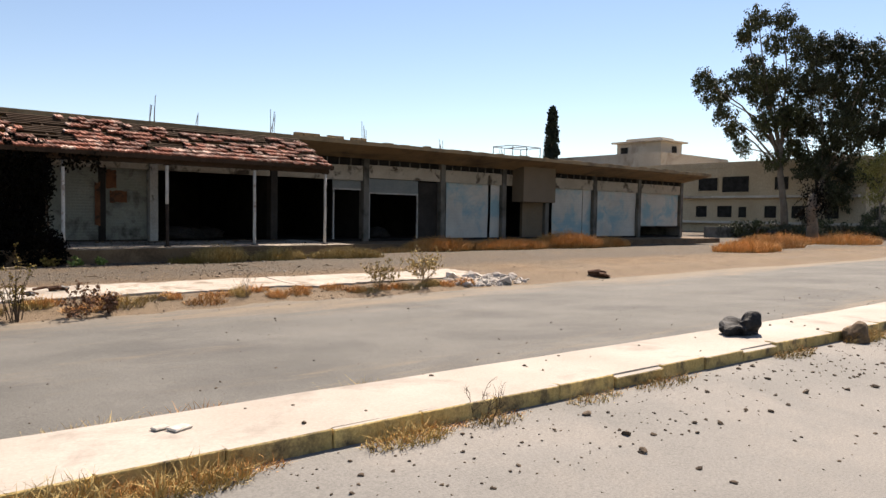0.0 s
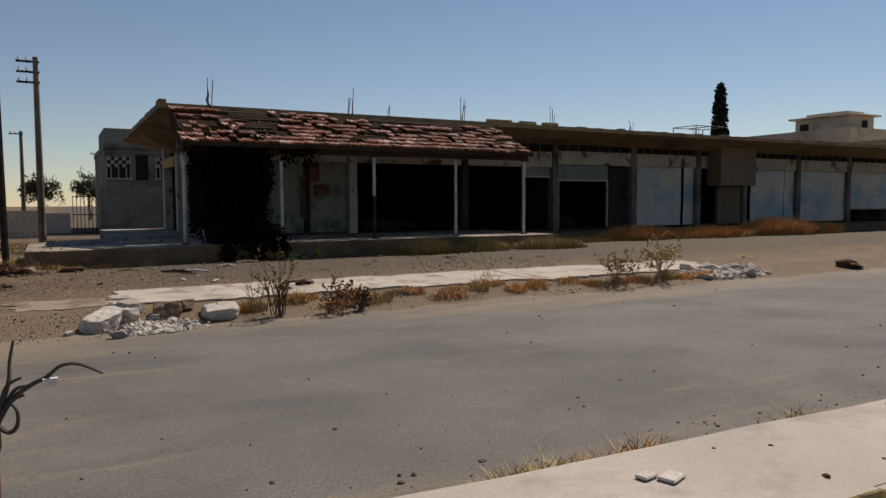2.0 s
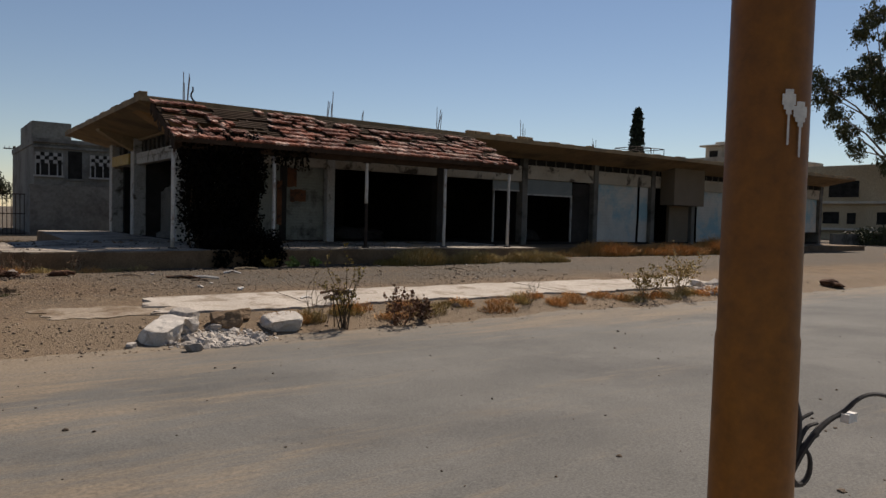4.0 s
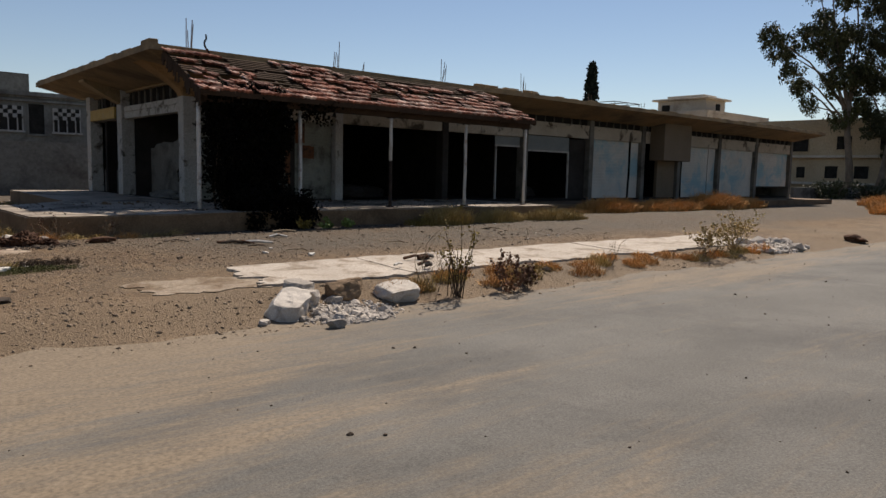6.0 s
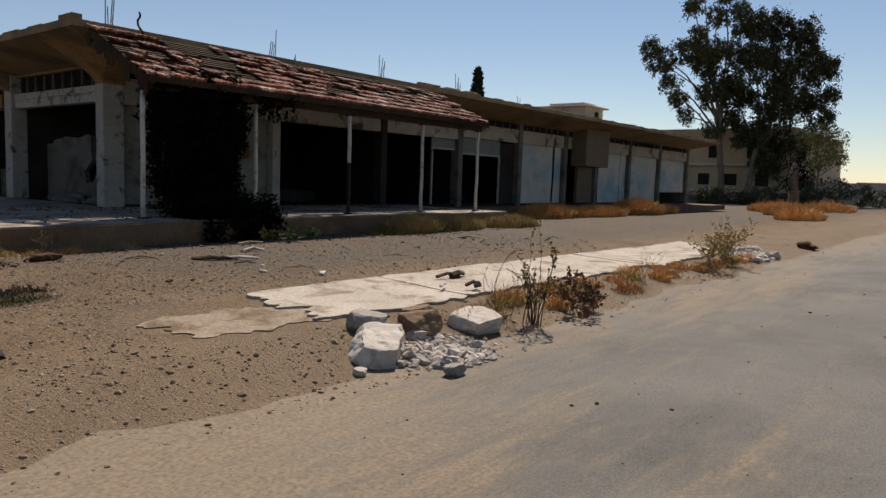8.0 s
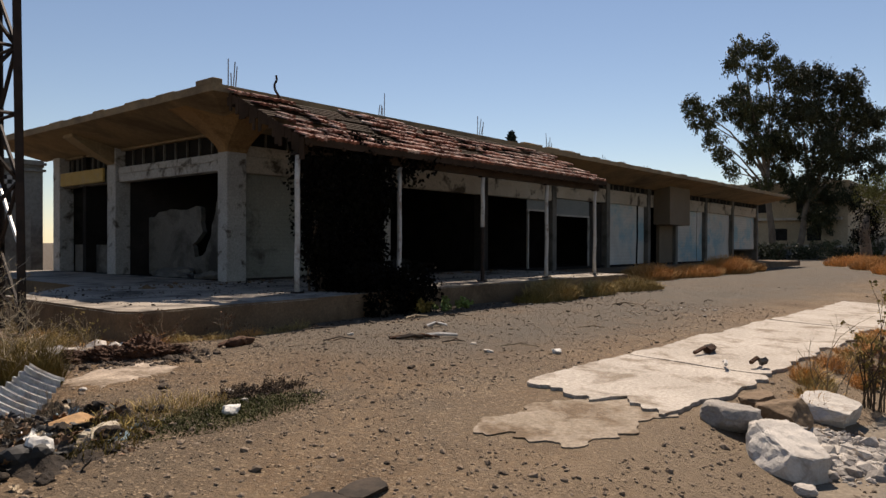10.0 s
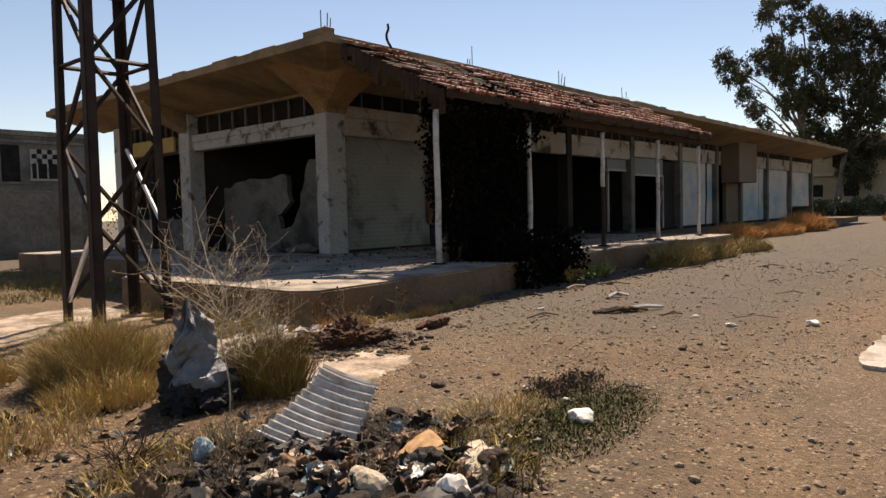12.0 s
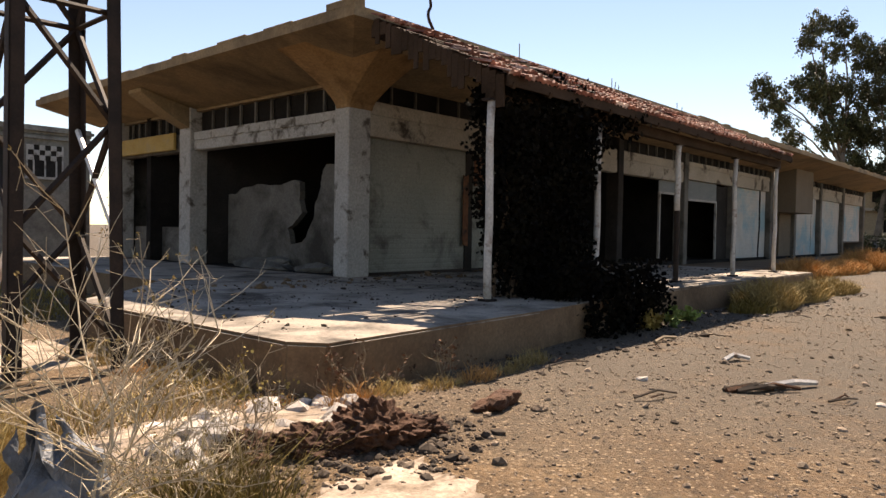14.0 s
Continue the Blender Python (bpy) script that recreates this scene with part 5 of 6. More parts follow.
shrub("dead_shrub", 4.5, 14.1, 0.4, 0.7, 8, M_darktwig, 134, "low dead red-brown shrub", M_deadleaf, 300, 0.05)
shrub("tall_weed", 7.6, 14.55, 0.7, 0.35, 5, M_twig, 135, "thin dry weed at the strip edge")
shrub("dry_bush", 11.3, 14.5, 0.8, 0.5, 14, M_twig, 136, "pale dry bush at the strip edge", M_straw, 500, 0.05)
shrub("dry_bush", 12.9, 14.7, 1.05, 0.35, 14, M_twig, 137, "pale dry bush at the strip edge", M_straw, 700, 0.05)
for i in range(26):
    rng = random.Random(200 + i)
    x = 2.2 + 0.48 * i + rng.uniform(-.2, .2)
    grass("dry_grass", x, 14.65 + rng.uniform(-0.3, 0.35), rng.uniform(0.25, 0.5), rng.uniform(0.15, 0.3), rng.uniform(0.16, 0.38), 340, M_orange if rng.random() < 0.6 else M_straw, 200 + i,
          "rust-brown dry weeds along the broken strip", None, 0.6, 0.007)
# at the foot of the platform and the shops
grass("dry_grass", 10.4, 22.85, 0.95, 0.55, 0.78, 2800, M_straw, 300, "tall straw grass clump before the platform", None, 0.35, 0.010)
grass("dry_grass", 9.2, 22.75, 0.6, 0.4, 0.40, 600, M_green, 301, "olive dry grass before the platform", None, 0.4, 0.010)
grass("dry_grass", 12.6, 22.8, 1.1, 0.5, 0.58, 2600, M_straw, 302, "straw grass before the platform", None, 0.4, 0.010)
grass("dry_grass", 15.6, 22.95, 1.6, 0.6, 0.58, 2600, M_straw, 303, "straw-coloured dry grass before the platform", None, 0.4, 0.010)
grass("dry_grass", 16.6, 22.8, 0.7, 0.4, 0.4, 700, M_straw, 304, "straw grass before the platform", None, 0.4, 0.010)
for i, (x, y, rx, ry, h, n) in enumerate(((22.5, 25.4, 2.2, 0.8, 0.85, 4600), (27.0, 25.2, 3.2, 0.8, 0.75, 5600), (32.0, 25.3, 2.8, 0.9, 1.15, 6200), (36.0, 25.5, 1.8, 0.8, 0.75, 2600), (19.5, 25.2, 1.4, 0.5, 0.35, 800),
                                          (39.5, 18.6, 3.2, 1.2, 0.9, 2800), (46.0, 20.5, 4.0, 1.5, 1.0, 2600), (53.0, 23.0, 4.0, 2.0, 1.1, 2200), (60, 21, 5, 2, 1.2, 1800))):
    grass("dry_grass", x, y, rx, ry, h, n, M_orange, 310 + i, "dense rust-orange dry grass", None, 0.32, 0.016)
for i, (x, y) in enumerate(((5.9, 22.95), (6.6, 22.95), (5.2, 22.9))):
    shrub("green_weed", x, y, 0.26, 0.9, 7, M_green, 330 + i, "low green weed at the foot of the platform", M_weed if i < 2 else M_green, 240, 0.07)
M_turf = mk("olive_turf", (0.052, 0.056, 0.013), (0.10, 0.096, 0.026), 0.9, 2.0, 12, 0, rnd=0.25)
# open corner: grass patch, straw clumps, twiggy bushes
grass("grass_patch", -2.6, 18.25, 1.2, 0.48, 0.085, 16000, M_turf, 340, "flat olive grass patch on bare ground", None, 1.0, 0.006, 0.15)
grass("dry_grass", -3.05, 18.75, 0.7, 0.3, 0.26, 700, M_straw, 341, "sparse straw grass at the patch", None, 0.5, 0.003)
for k, (dx, dy) in enumerate(((-0.35, 0.02), (-0.1, 0.1), (0.15, 0.0), (0.38, -0.08), (0.05, -0.12), (-0.2, -0.1))):
    shrub("dead_tuft", -1.95 + dx, 18.82 + dy, 0.13, 2.2, 22, M_darktwig, 900 + k, "low dark tuft of dead twigs beside the grass", M_darktwig, 300, 0.018)
grass("dry_grass", -4.22, 22.2, 0.46, 0.5, 0.76, 11000, M_straw, 343, "tall golden straw grass clump", None, 0.30, 0.0032)
grass("dry_grass", -5.35, 23.2, 0.8, 0.6, 0.50, 4500, M_straw, 344, "tall golden straw grass clump", None, 0.35, 0.0035)
grass("dry_grass", -3.45, 20.75, 0.34, 0.36, 0.80, 1600, M_green, 345, "tall olive grass tuft", None, 0.28, 0.0032)
grass("dry_grass", -4.45, 21.5, 0.45, 0.35, 0.40, 1600, M_straw, 346, "golden grass tuft", None, 0.35, 0.0035)
grass("dry_grass", -2.9, 23.4, 1.2, 0.5, 0.35, 900, M_straw, 347, "thin straw grass below the mast", None, 0.5, 0.005)
grass("dry_grass", -5.5, 21.0, 0.8, 0.6, 0.30, 1200, M_straw, 348, "thin straw grass beside the rubbish", None, 0.5, 0.0035)
thistle("dry_thistle", -4.08, 20.3, 1.75, 18, 349, "tall bare straw-coloured thistle with fine side twigs")
thistle("dry_thistle", -3.30, 20.95, 0.85, 12, 350, "low bare straw-coloured thistle with fine side twigs", M_green)
thistle("dry_thistle", -3.62, 20.6, 0.75, 10, 355, "low bare straw-coloured thistle with fine side twigs", M_green)
shrub("dry_bush", -2.2, 22.45, 0.55, 0.6, 9, M_twig, 351, "bare straw-coloured thorn bush", M_green, 160, 0.025)
thistle("dry_thistle", -2.9, 22.75, 0.95, 10, 352, "bare straw-coloured thistle below the mast")
shrub("dry_bush", -1.0, 22.55, 0.5, 0.6, 9, M_twig, 353, "bare thorn bush against the platform", M_deadleaf, 160, 0.03)
shrub("dry_bush", 0.1, 22.65, 0.4, 0.7, 8, M_twig, 354, "bare thorn bush against the platform", M_deadleaf, 140, 0.03)


for i, (x, y, rx, ry, h, n) in enumerate(((-1.2, 30.6, 1.6, 1.2, 0.45, 2200), (-0.4, 33.5, 1.4, 1.6, 0.5, 2000), (-2.4, 33.5, 1.6, 1.4, 0.4, 1600), (-3.2, 36.5, 2.2, 1.4, 0.5, 1500), (-0.2, 37.5, 1.4, 1.8, 0.5, 1400))):
    grass("weeds", x, y, rx, ry, h * 0.6, n // 2, M_green, 360 + i, "thin olive weeds on the bank beside the platform", None, 0.6, 0.008)


for k in range(12):
    rng = random.Random(950 + k)
    if k < 6:
        x, y = -1.2 + 0.55 * k, 22.55 + rng.uniform(-0.1, 0.1)
    else:
        x, y = -1.75 + rng.uniform(-0.1, 0.1), 22.9 + 0.7 * (k - 6)
    grass("dry_weed", x, y, 0.3, 0.14, rng.uniform(0.18, 0.4), 260, M_orange if k % 3 == 0 else M_straw, 960 + k, "thin brown dry weeds against the platform", None, 0.5, 0.004)


# ---------------- rubbish ----------------
def crumple(name, x, y, size, seed, material, label, cat="rubbish", z=None, yaw=0, sub=3, jag=0.5, group=""):
    bm = rough_rock(1.0, seed, 1.0, sub, jag)
    for v in bm.verts:
        v.co = Vector((v.co.x * size[0], v.co.y * size[1], max(-0.05, v.co.z * size[2])))
    ob = tagged(part(name, bm, material), label, cat, group)
    ob.matrix_basis = pose(x, y, (hz(x, y) if z is None else z) + size[2] * 0.35, 0, 0, yaw)
    return ob


def standing_sheet():
    """A torn grey plastic sheet caught upright on dark sacks."""
    th = thing("plastic_sheet", "torn grey plastic sheet caught over a black sack", "plastic sheet", at=(-4.05, 20.75, 0.05))
    bm = bmnew()
    n, m = 22, 26
    grid = []
    for i in range(n + 1):
        row = []
        for j in range(m + 1):
            u, v = i / n, j / m
            a = (u - 0.5) * 3.6 + 0.8 * noise.noise(Vector((u * 2, v * 3, 1)))
            r = 0.27 - 0.19 * v + 0.12 * noise.noise(Vector((u * 4, v * 4, 2))) + 0.035 * noise.noise(Vector((u * 13, v * 11, 6)))
            tear = 0.16 * noise.noise(Vector((u * 4, 0.0, 9))) * v
            row.append(bm.verts.new((-0.05 + math.sin(a) * r + 0.10 * (1 - v), 0.05 - math.cos(a) * r * 0.8, 0.16 + 0.62 * v + tear + 0.03 * noise.noise(Vector((u * 9, v * 9, 4))))))
        grid.append(row)
    for i in range(n):
        for j in range(m):
            bm.faces.new((grid[i][j], grid[i + 1][j], grid[i + 1][j + 1], grid[i][j + 1]))
    part("sheet", bm, M_greybag, th, "torn grey sheeting")
    for k, (dx, dy, r, h) in enumerate(((0.02, 0.12, 0.17, 1.6), (0.20, 0.02, 0.12, 1.2), (-0.18, -0.04, 0.13, 1.0), (0.05, -0.12, 0.12, 0.9), (0.30, 0.15, 0.12, 0.9))):
        bm = rough_rock(r, 4.4 + k * 2.7, h, 4, 0.95)
        for v in bm.verts:
            q = v.co / r
            v.co *= 1 + 0.38 * abs(noise.noise(q * 3 + Vector((k, 0, 0)))) + 0.25 * noise.noise(q * 6) + 0.12 * noise.noise(q * 13)
            v.co.z = max(-0.03, v.co.z + r * h * 0.7)
            v.co.x += dx
            v.co.y += dy
        part("sack", bm, M_blackbag, th, "crumpled black plastic sack")


standing_sheet()


def corrugated():
    bm = bmnew()
    nu, nv = 156, 8
    grid = []
    for i in range(nu + 1):
        row = []
        for j in range(nv + 1):
            u, v = i / nu, j / nv
            x = (u - 0.5) * 0.66
            y = (v - 0.5) * (0.62 - 0.22 * u)
            z = 0.014 * math.sin(u * 2 * math.pi * 11) + 0.10 * v * v + 0.22 * (u - 0.5) ** 2
            row.append(bm.verts.new((x, y, z)))
        grid.append(row)
    for i in range(nu):
        for j in range(nv):
            bm.faces.new((grid[i][j], grid[i + 1][j], grid[i + 1][j + 1], grid[i][j + 1]))
    bmesh.ops.solidify(bm, geom=list(bm.faces), thickness=0.004)
    ob = tagged(part("corrugated_sheet", bm, M_corr), "bent white corrugated sheet lying in the rubbish", "metal sheet")
    ob.matrix_basis = pose(-4.0, 19.28, 0.20, 4, -30, 12)


corrugated()
M_card = mk("cardboard", (0.24, 0.13, 0.05), (0.36, 0.21, 0.09), 0.8, 5, 25, 0.3, 20, 0.01)
M_card2 = mk("cream_paper", (0.30, 0.25, 0.18), (0.42, 0.36, 0.27), 0.8, 5, 25, 0.3, 20, 0.01)
M_ash = mk("ash_soil", (0.012, 0.009, 0.007), (0.040, 0.028, 0.018), 0.95, 7, 40, 0.8, 40, 0.02, stain=(0.065, 0.048, 0.032), ss=4.0, st=0.66, sw=0.05)
rng = random.Random(31)
kinds = (("plastic_bag", "crumpled white plastic bag in the rubbish", 0), ("cardboard", "torn brown cardboard in the rubbish", 1), ("plastic_bag", "crumpled pale blue plastic bag in the rubbish", 2),
         ("rubbish_bag", "torn black rubbish bag", 3), ("cardboard", "torn cream packaging in the rubbish", 4))
# a low mound of burnt soil carries the rubbish
V, F = [], []
HX, HY = steps((-6.4, -3.1, 60)), steps((17.3, 20.4, 56))


def heap(x, y):
    d = ((x + 4.55) / 1.5) ** 2 + ((y - 18.75) / 1.25) ** 2
    g = max(0.0, 1 - d)
    return hz(x, y) - 0.03 + 0.11 * g + min(1, g * 3) * (0.07 * noise.noise(Vector((x * 4, y * 4, 2))) + 0.05 * noise.noise(Vector((x * 11, y * 11, 5))))


for x in HX:
    for y in HY:
        V.append((x, y, heap(x, y)))
for i in range(len(HX) - 1):
    for j in range(len(HY) - 1):
        F.append((i * len(HY) + j, (i + 1) * len(HY) + j, (i + 1) * len(HY) + j + 1, i * len(HY) + j + 1))
me = bpy.data.meshes.new("burnt_soil")
me.from_pydata(V, [], F)
me.materials.append(M_ash)
tagged(new("burnt_soil", me), "low mound of ash and burnt soil under the rubbish", "soil heap", kind="stuff")


def scrap_mesh(seed, material):
    """A crumpled, folded scrap of sheet."""
    rng = random.Random(seed)
    n = 13
    bm = bmnew()
    fold = rng.uniform(0.3, 0.9)
    grid = []
    for i in range(n + 1):
        row = []
        for j in range(n + 1):
            u, w = i / n - 0.5, j / n - 0.5
            e = 1 + 0.5 * noise.noise(Vector((u * 3 + seed, w * 3, 1)))
            z = fold * abs(u + 0.3 * w) + 0.55 * noise.noise(Vector((u * 3, w * 3 + seed, 3))) + 0.28 * noise.noise(Vector((u * 8, w * 8 + seed, 5))) + 0.10 * noise.noise(Vector((u * 19, w * 19 + seed, 9)))
            row.append(bm.verts.new((u * e * 1.5, w * e, z * 0.55)))
        grid.append(row)
    for i in range(n):
        for j in range(n):
            bm.faces.new((grid[i][j], grid[i + 1][j], grid[i + 1][j + 1], grid[i][j + 1]))
    return mesh_of("scrap", bm, material, True)


scraps = {mi: [scrap_mesh(90 + mi * 10 + k, M_litter[mi]) for k in range(5)] for mi in range(5)}
for k in range(280):
    if k < 245:
        x, y = -4.5 + rng.gauss(0, 0.62), 18.65 + rng.gauss(0, 0.52)
    else:
        x, y = -5.2 + rng.gauss(0, 0.5), 20.8 + rng.gauss(0, 0.7)
    if x > -3.3 and y > 18.5:
        continue
    i = rng.choice((0, 1, 1, 1, 2, 3, 3, 3, 3, 3, 3, 4))
    n, lab, mi = kinds[i]
    sz = rng.uniform(0.04, 0.12) if mi in (1, 3) else rng.uniform(0.03, 0.10)
    ob = tagged(new(n, rng.choice(scraps[mi])), lab, "rubbish", "rubbish heap")
    ob.matrix_basis = pose(x, y, heap(x, y) + 0.02 + sz * 0.05, rng.gauss(0, 22), rng.gauss(0, 22), rng.uniform(0, 360)) @ Matrix.Diagonal((sz, sz, sz, 1))
for k in range(40):
    x, y = -4.6 + rng.gauss(0, 0.6), 18.7 + rng.gauss(0, 0.5)
    r = rng.uniform(0.04, 0.11)
    ob = tagged(part("charred_lump", boulder(r, 700 + k, 0.6, 7) if k < 12 else rough_rock(r, 700 + k, 0.6, 4, 0.9), M_ash, smooth=True), "charred lump of rubbish on the heap", "rubbish", "rubbish heap")
    ob.matrix_basis = pose(x, y, heap(x, y) + r * 0.2, 0, 0, k * 70)
for k, (x, y, h) in enumerate(((-4.3, 18.5, 0.22), (-4.9, 18.9, 0.26), (-3.9, 18.95, 0.24), (-5.2, 18.3, 0.22), (-4.6, 19.5, 0.35), (-5.0, 19.9, 0.4))):
    shrub("dead_twigs", x, y, h, 1.3, 16, M_darktwig if k % 2 else M_twig, 380 + k, "tangle of dead twigs on the rubbish heap", z=heap(x, y))
for k, (x, y) in enumerate(((-4.0, 18.15), (-5.1, 19.5), (-3.7, 18.4), (-4.6, 19.75))):
    grass("dry_grass", x, y, 0.5, 0.4, 0.22, 500, M_green if k % 2 == 0 else M_straw, 390 + k, "thin dry grass in the rubbish", None, 0.6, 0.006)
crumple("cardboard", -3.98, 18.52, (0.36, 0.12, 0.12), 5.5, M_card, "rolled brown cardboard at the rubbish heap", yaw=25)
crumple("cardboard", -3.78, 18.25, (0.22, 0.10, 0.09), 6.5, M_card2, "crumpled cream paper at the rubbish heap", yaw=30)
crumple("plastic_bottle", -3.72, 18.08, (0.10, 0.045, 0.045), 7.5, M_litter[2], "crushed pale blue plastic bottle", yaw=30)
crumple("rubbish_bag", -4.42, 17.98, (0.17, 0.14, 0.13), 8.5, M_litter[3], "black rubbish bag, torn open")
crumple("plastic_bottle", -4.75, 19.55, (0.10, 0.06, 0.09), 9.1, M_litter[2], "crushed teal plastic bottle in the rubbish", yaw=70, z=heap(-4.75, 19.55))
crumple("plastic_bag", -4.35, 17.95, (0.10, 0.09, 0.10), 9.6, M_litter[0], "crumpled white plastic bag in the rubbish", yaw=20, z=heap(-4.35, 17.95))
crumple("cardboard", -4.55, 18.35, (0.13, 0.08, 0.07), 10.3, M_card2, "crumpled cream paper at the rubbish heap", yaw=80, z=heap(-4.55, 18.35))
crumple("cardboard", -4.85, 18.75, (0.10, 0.07, 0.08), 10.9, M_card2, "crumpled cream paper at the rubbish heap", yaw=10, z=heap(-4.85, 18.75))
scatter("rubbish_scraps", 500, (-6.2, -3.1, 17.6, 21.2), 0.014, M_litter[4], 61, "small pale scraps of rubbish", dens=lambda x, y: max(0, 1 - ((x + 4.4) / 1.3) ** 2 - ((y - 18.9) / 1.2) ** 2))
scatter("rubbish_scraps", 2200, (-6.2, -3.1, 17.6, 21.2), 0.020, M_ash, 62, "small dark scraps of rubbish", dens=lambda x, y: max(0, 1 - ((x + 4.4) / 1.3) ** 2 - ((y - 18.9) / 1.2) ** 2))
# dark soil heaps and pale sand
for k, (x, y, r, h) in enumerate(((-1.68, 21.68, 0.32, 0.23), (-2.1, 21.72, 0.25, 0.17), (-1.38, 21.6, 0.22, 0.15), (-2.45, 22.0, 0.26, 0.16))):
    bm = rough_rock(1.0, 12.3 + k, 1.0, 5, 0.5)
    for v in bm.verts:
        d = noise.noise(v.co * 5) * 0.18 + noise.noise(v.co * 11) * 0.1
        v.co = Vector((v.co.x * r, v.co.y * r, max(-0.08, v.co.z * h))) * (1 + d + 0.10 * noise.noise(v.co * 40) + 0.07 * noise.noise(v.co * 90))
    ob = tagged(part("burnt_soil", bm, M_char), "heap of dark burnt soil and roots", "soil heap", "soil heaps")
    ob.matrix_basis = pose(x, y, hz(x, y), 0, 0, k * 40)
M_sand = mk("pale_sand", (0.29, 0.23, 0.175), (0.41, 0.335, 0.26), 0.95, 1.5, 30, 0.4, 50, 0.01, stain=(0.15, 0.11, 0.075), ss=3.5, st=0.50, sw=0.10, fine=0.35)


def sand_patch(x, y, rx, ry, h, seed, yaw=0.0):
    V, F = [(x, y, hz(x, y) + h)], []
    R, S = 10, 90
    for r in range(1, R + 1):
        for s in range(S):
            a = 2 * math.pi * s / S
            q = r / R * (1 + 0.45 * noise.noise(Vector((math.cos(a) * 1.7, math.sin(a) * 1.7, seed))) + 0.28 * noise.noise(Vector((math.cos(a) * 5, math.sin(a) * 5, seed))) + 0.2 * noise.noise(Vector((math.cos(a) * 14, math.sin(a) * 14, seed))))
            lx, ly = math.cos(a) * rx * q, math.sin(a) * ry * q
            px, py = x + lx * math.cos(yaw) - ly * math.sin(yaw), y + lx * math.sin(yaw) + ly * math.cos(yaw)
            V.append((px, py, hz(px, py) + h * (1 - (r / R) ** 2) - 0.012 * (r == R) + 0.02 * noise.noise(Vector((px * 5, py * 5, seed))) * (1 - r / R)))
    for s in range(S):
        F.append((0, 1 + s, 1 + (s + 1) % S))
    for r in range(R - 1):
        for s in range(S):
            F.append((1 + r * S + s, 1 + (r + 1) * S + s, 1 + (r + 1) * S + (s + 1) % S, 1 + r * S + (s + 1) % S))
    me = bpy.data.meshes.new("sand_patch")
    me.from_pydata(V, [], F)
    me.materials.append(M_sand)
    return tagged(new("sand_patch", me), "patch of pale sand and mortar dust on the ground", "sand", kind="stuff")


sand_patch(-2.45, 20.75, 0.8, 0.4, 0.025, 3.0, 0.4)
sand_patch(-2.3, 22.7, 1.2, 0.55, 0.06, 4.0, -0.3)
sand_patch(-3.6, 26.6, 2.2, 1.5, 0.06, 5.0, 0.2)
sand_patch(-7.0, 27.5, 3.0, 2.2, 0.06, 6.0, 0.2)
scatter("stones", 160, (-2.9, -1.2, 22.0, 23.0), 0.05, M_rubble, 63, "pale broken stones at the platform corner")


def rail_heap(name, x, y, yaw, label, pieces, z=None, seed=1):
    rng = random.Random(seed)
    th = thing(name, label, "debris", at=(x, y, hz(x, y) if z is None else z))
    th.rotation_euler[2] = radians(yaw)
    for (x0, x1, w, mt) in pieces:
        bm = bmnew()
        dy = rng.uniform(-0.08, 0.08)
        tube(bm, [(x0, dy, 0.03), ((x0 + x1) / 2, dy + rng.gauss(0, .02), 0.05 + rng.uniform(0, .03)), (x1, dy + rng.gauss(0, .05), 0.025)], w, w * 0.8, 5)
        part("stick", bm, mt, th)


rail_heap("broken_stick", 2.15, 20.2, -32, "pale stick with charred ends on the ground", ((-0.55, 0.0, 0.03, M_char), (-0.45, 0.15, 0.022, M_soil), (-0.05, 0.62, 0.035, M_post), (-0.4, -0.05, 0.026, M_soil), (-0.5, 0.1, 0.016, M_darktwig), (-0.3, 0.25, 0.02, M_char), (-0.35, 0.3, 0.014, M_twig), (-0.55, -0.2, 0.02, M_soil)), None, 4)
for k in range(16):
    rng = random.Random(810 + k)
    x, y = rng.uniform(0.5, 14.0), rng.uniform(18.2, 22.4)
    w = rng.uniform(0.006, 0.014)
    rail_heap("broken_stick", x, y, rng.uniform(-60, 60), "thin dark stick lying on the bare ground" if k % 3 else "thin pale stick lying on the bare ground", ((-rng.uniform(0.1, 0.35), rng.uniform(0.05, 0.3), w, M_soil if k % 3 else M_twig), (-0.12, 0.1, w * 0.7, M_char)), None, 830 + k)
rail_heap("broken_stick", 3.4, 21.0, -10, "pale broken stick on the ground", ((-0.2, 0.2, 0.03, M_post), (-0.1, 0.15, 0.03, M_twig)), None, 5)
rail_heap("broken_stick", 4.2, 22.2, 4, "pale broken stick on the ground", ((-0.3, 0.35, 0.025, M_twig),), None, 6)
rail_heap("broken_stick", 2.95, 15.75, 12, "short pale stick on the concrete strip", ((-0.14, 0.14, 0.025, M_post),), 0.04, 7)
rail_heap("black_cloth", 3.95, 16.35, -8, "charred black cloth strip on the concrete strip", ((-0.4, 0.1, 0.03, M_char), (-0.1, 0.25, 0.06, M_char), (0.0, 0.3, 0.045, M_wire)), 0.04, 8)
rail_heap("black_cloth", 3.3, 15.5, -8, "charred black cloth strip on the concrete strip", ((-0.1, 0.2, 0.03, M_char), (0.0, 0.12, 0.05, M_wire)), 0.04, 9)
crumple("rag", -0.34, 21.6, (0.24, 0.12, 0.10), 3.1, M_char, "charred dark rag on the ground", "rag", jag=0.8)
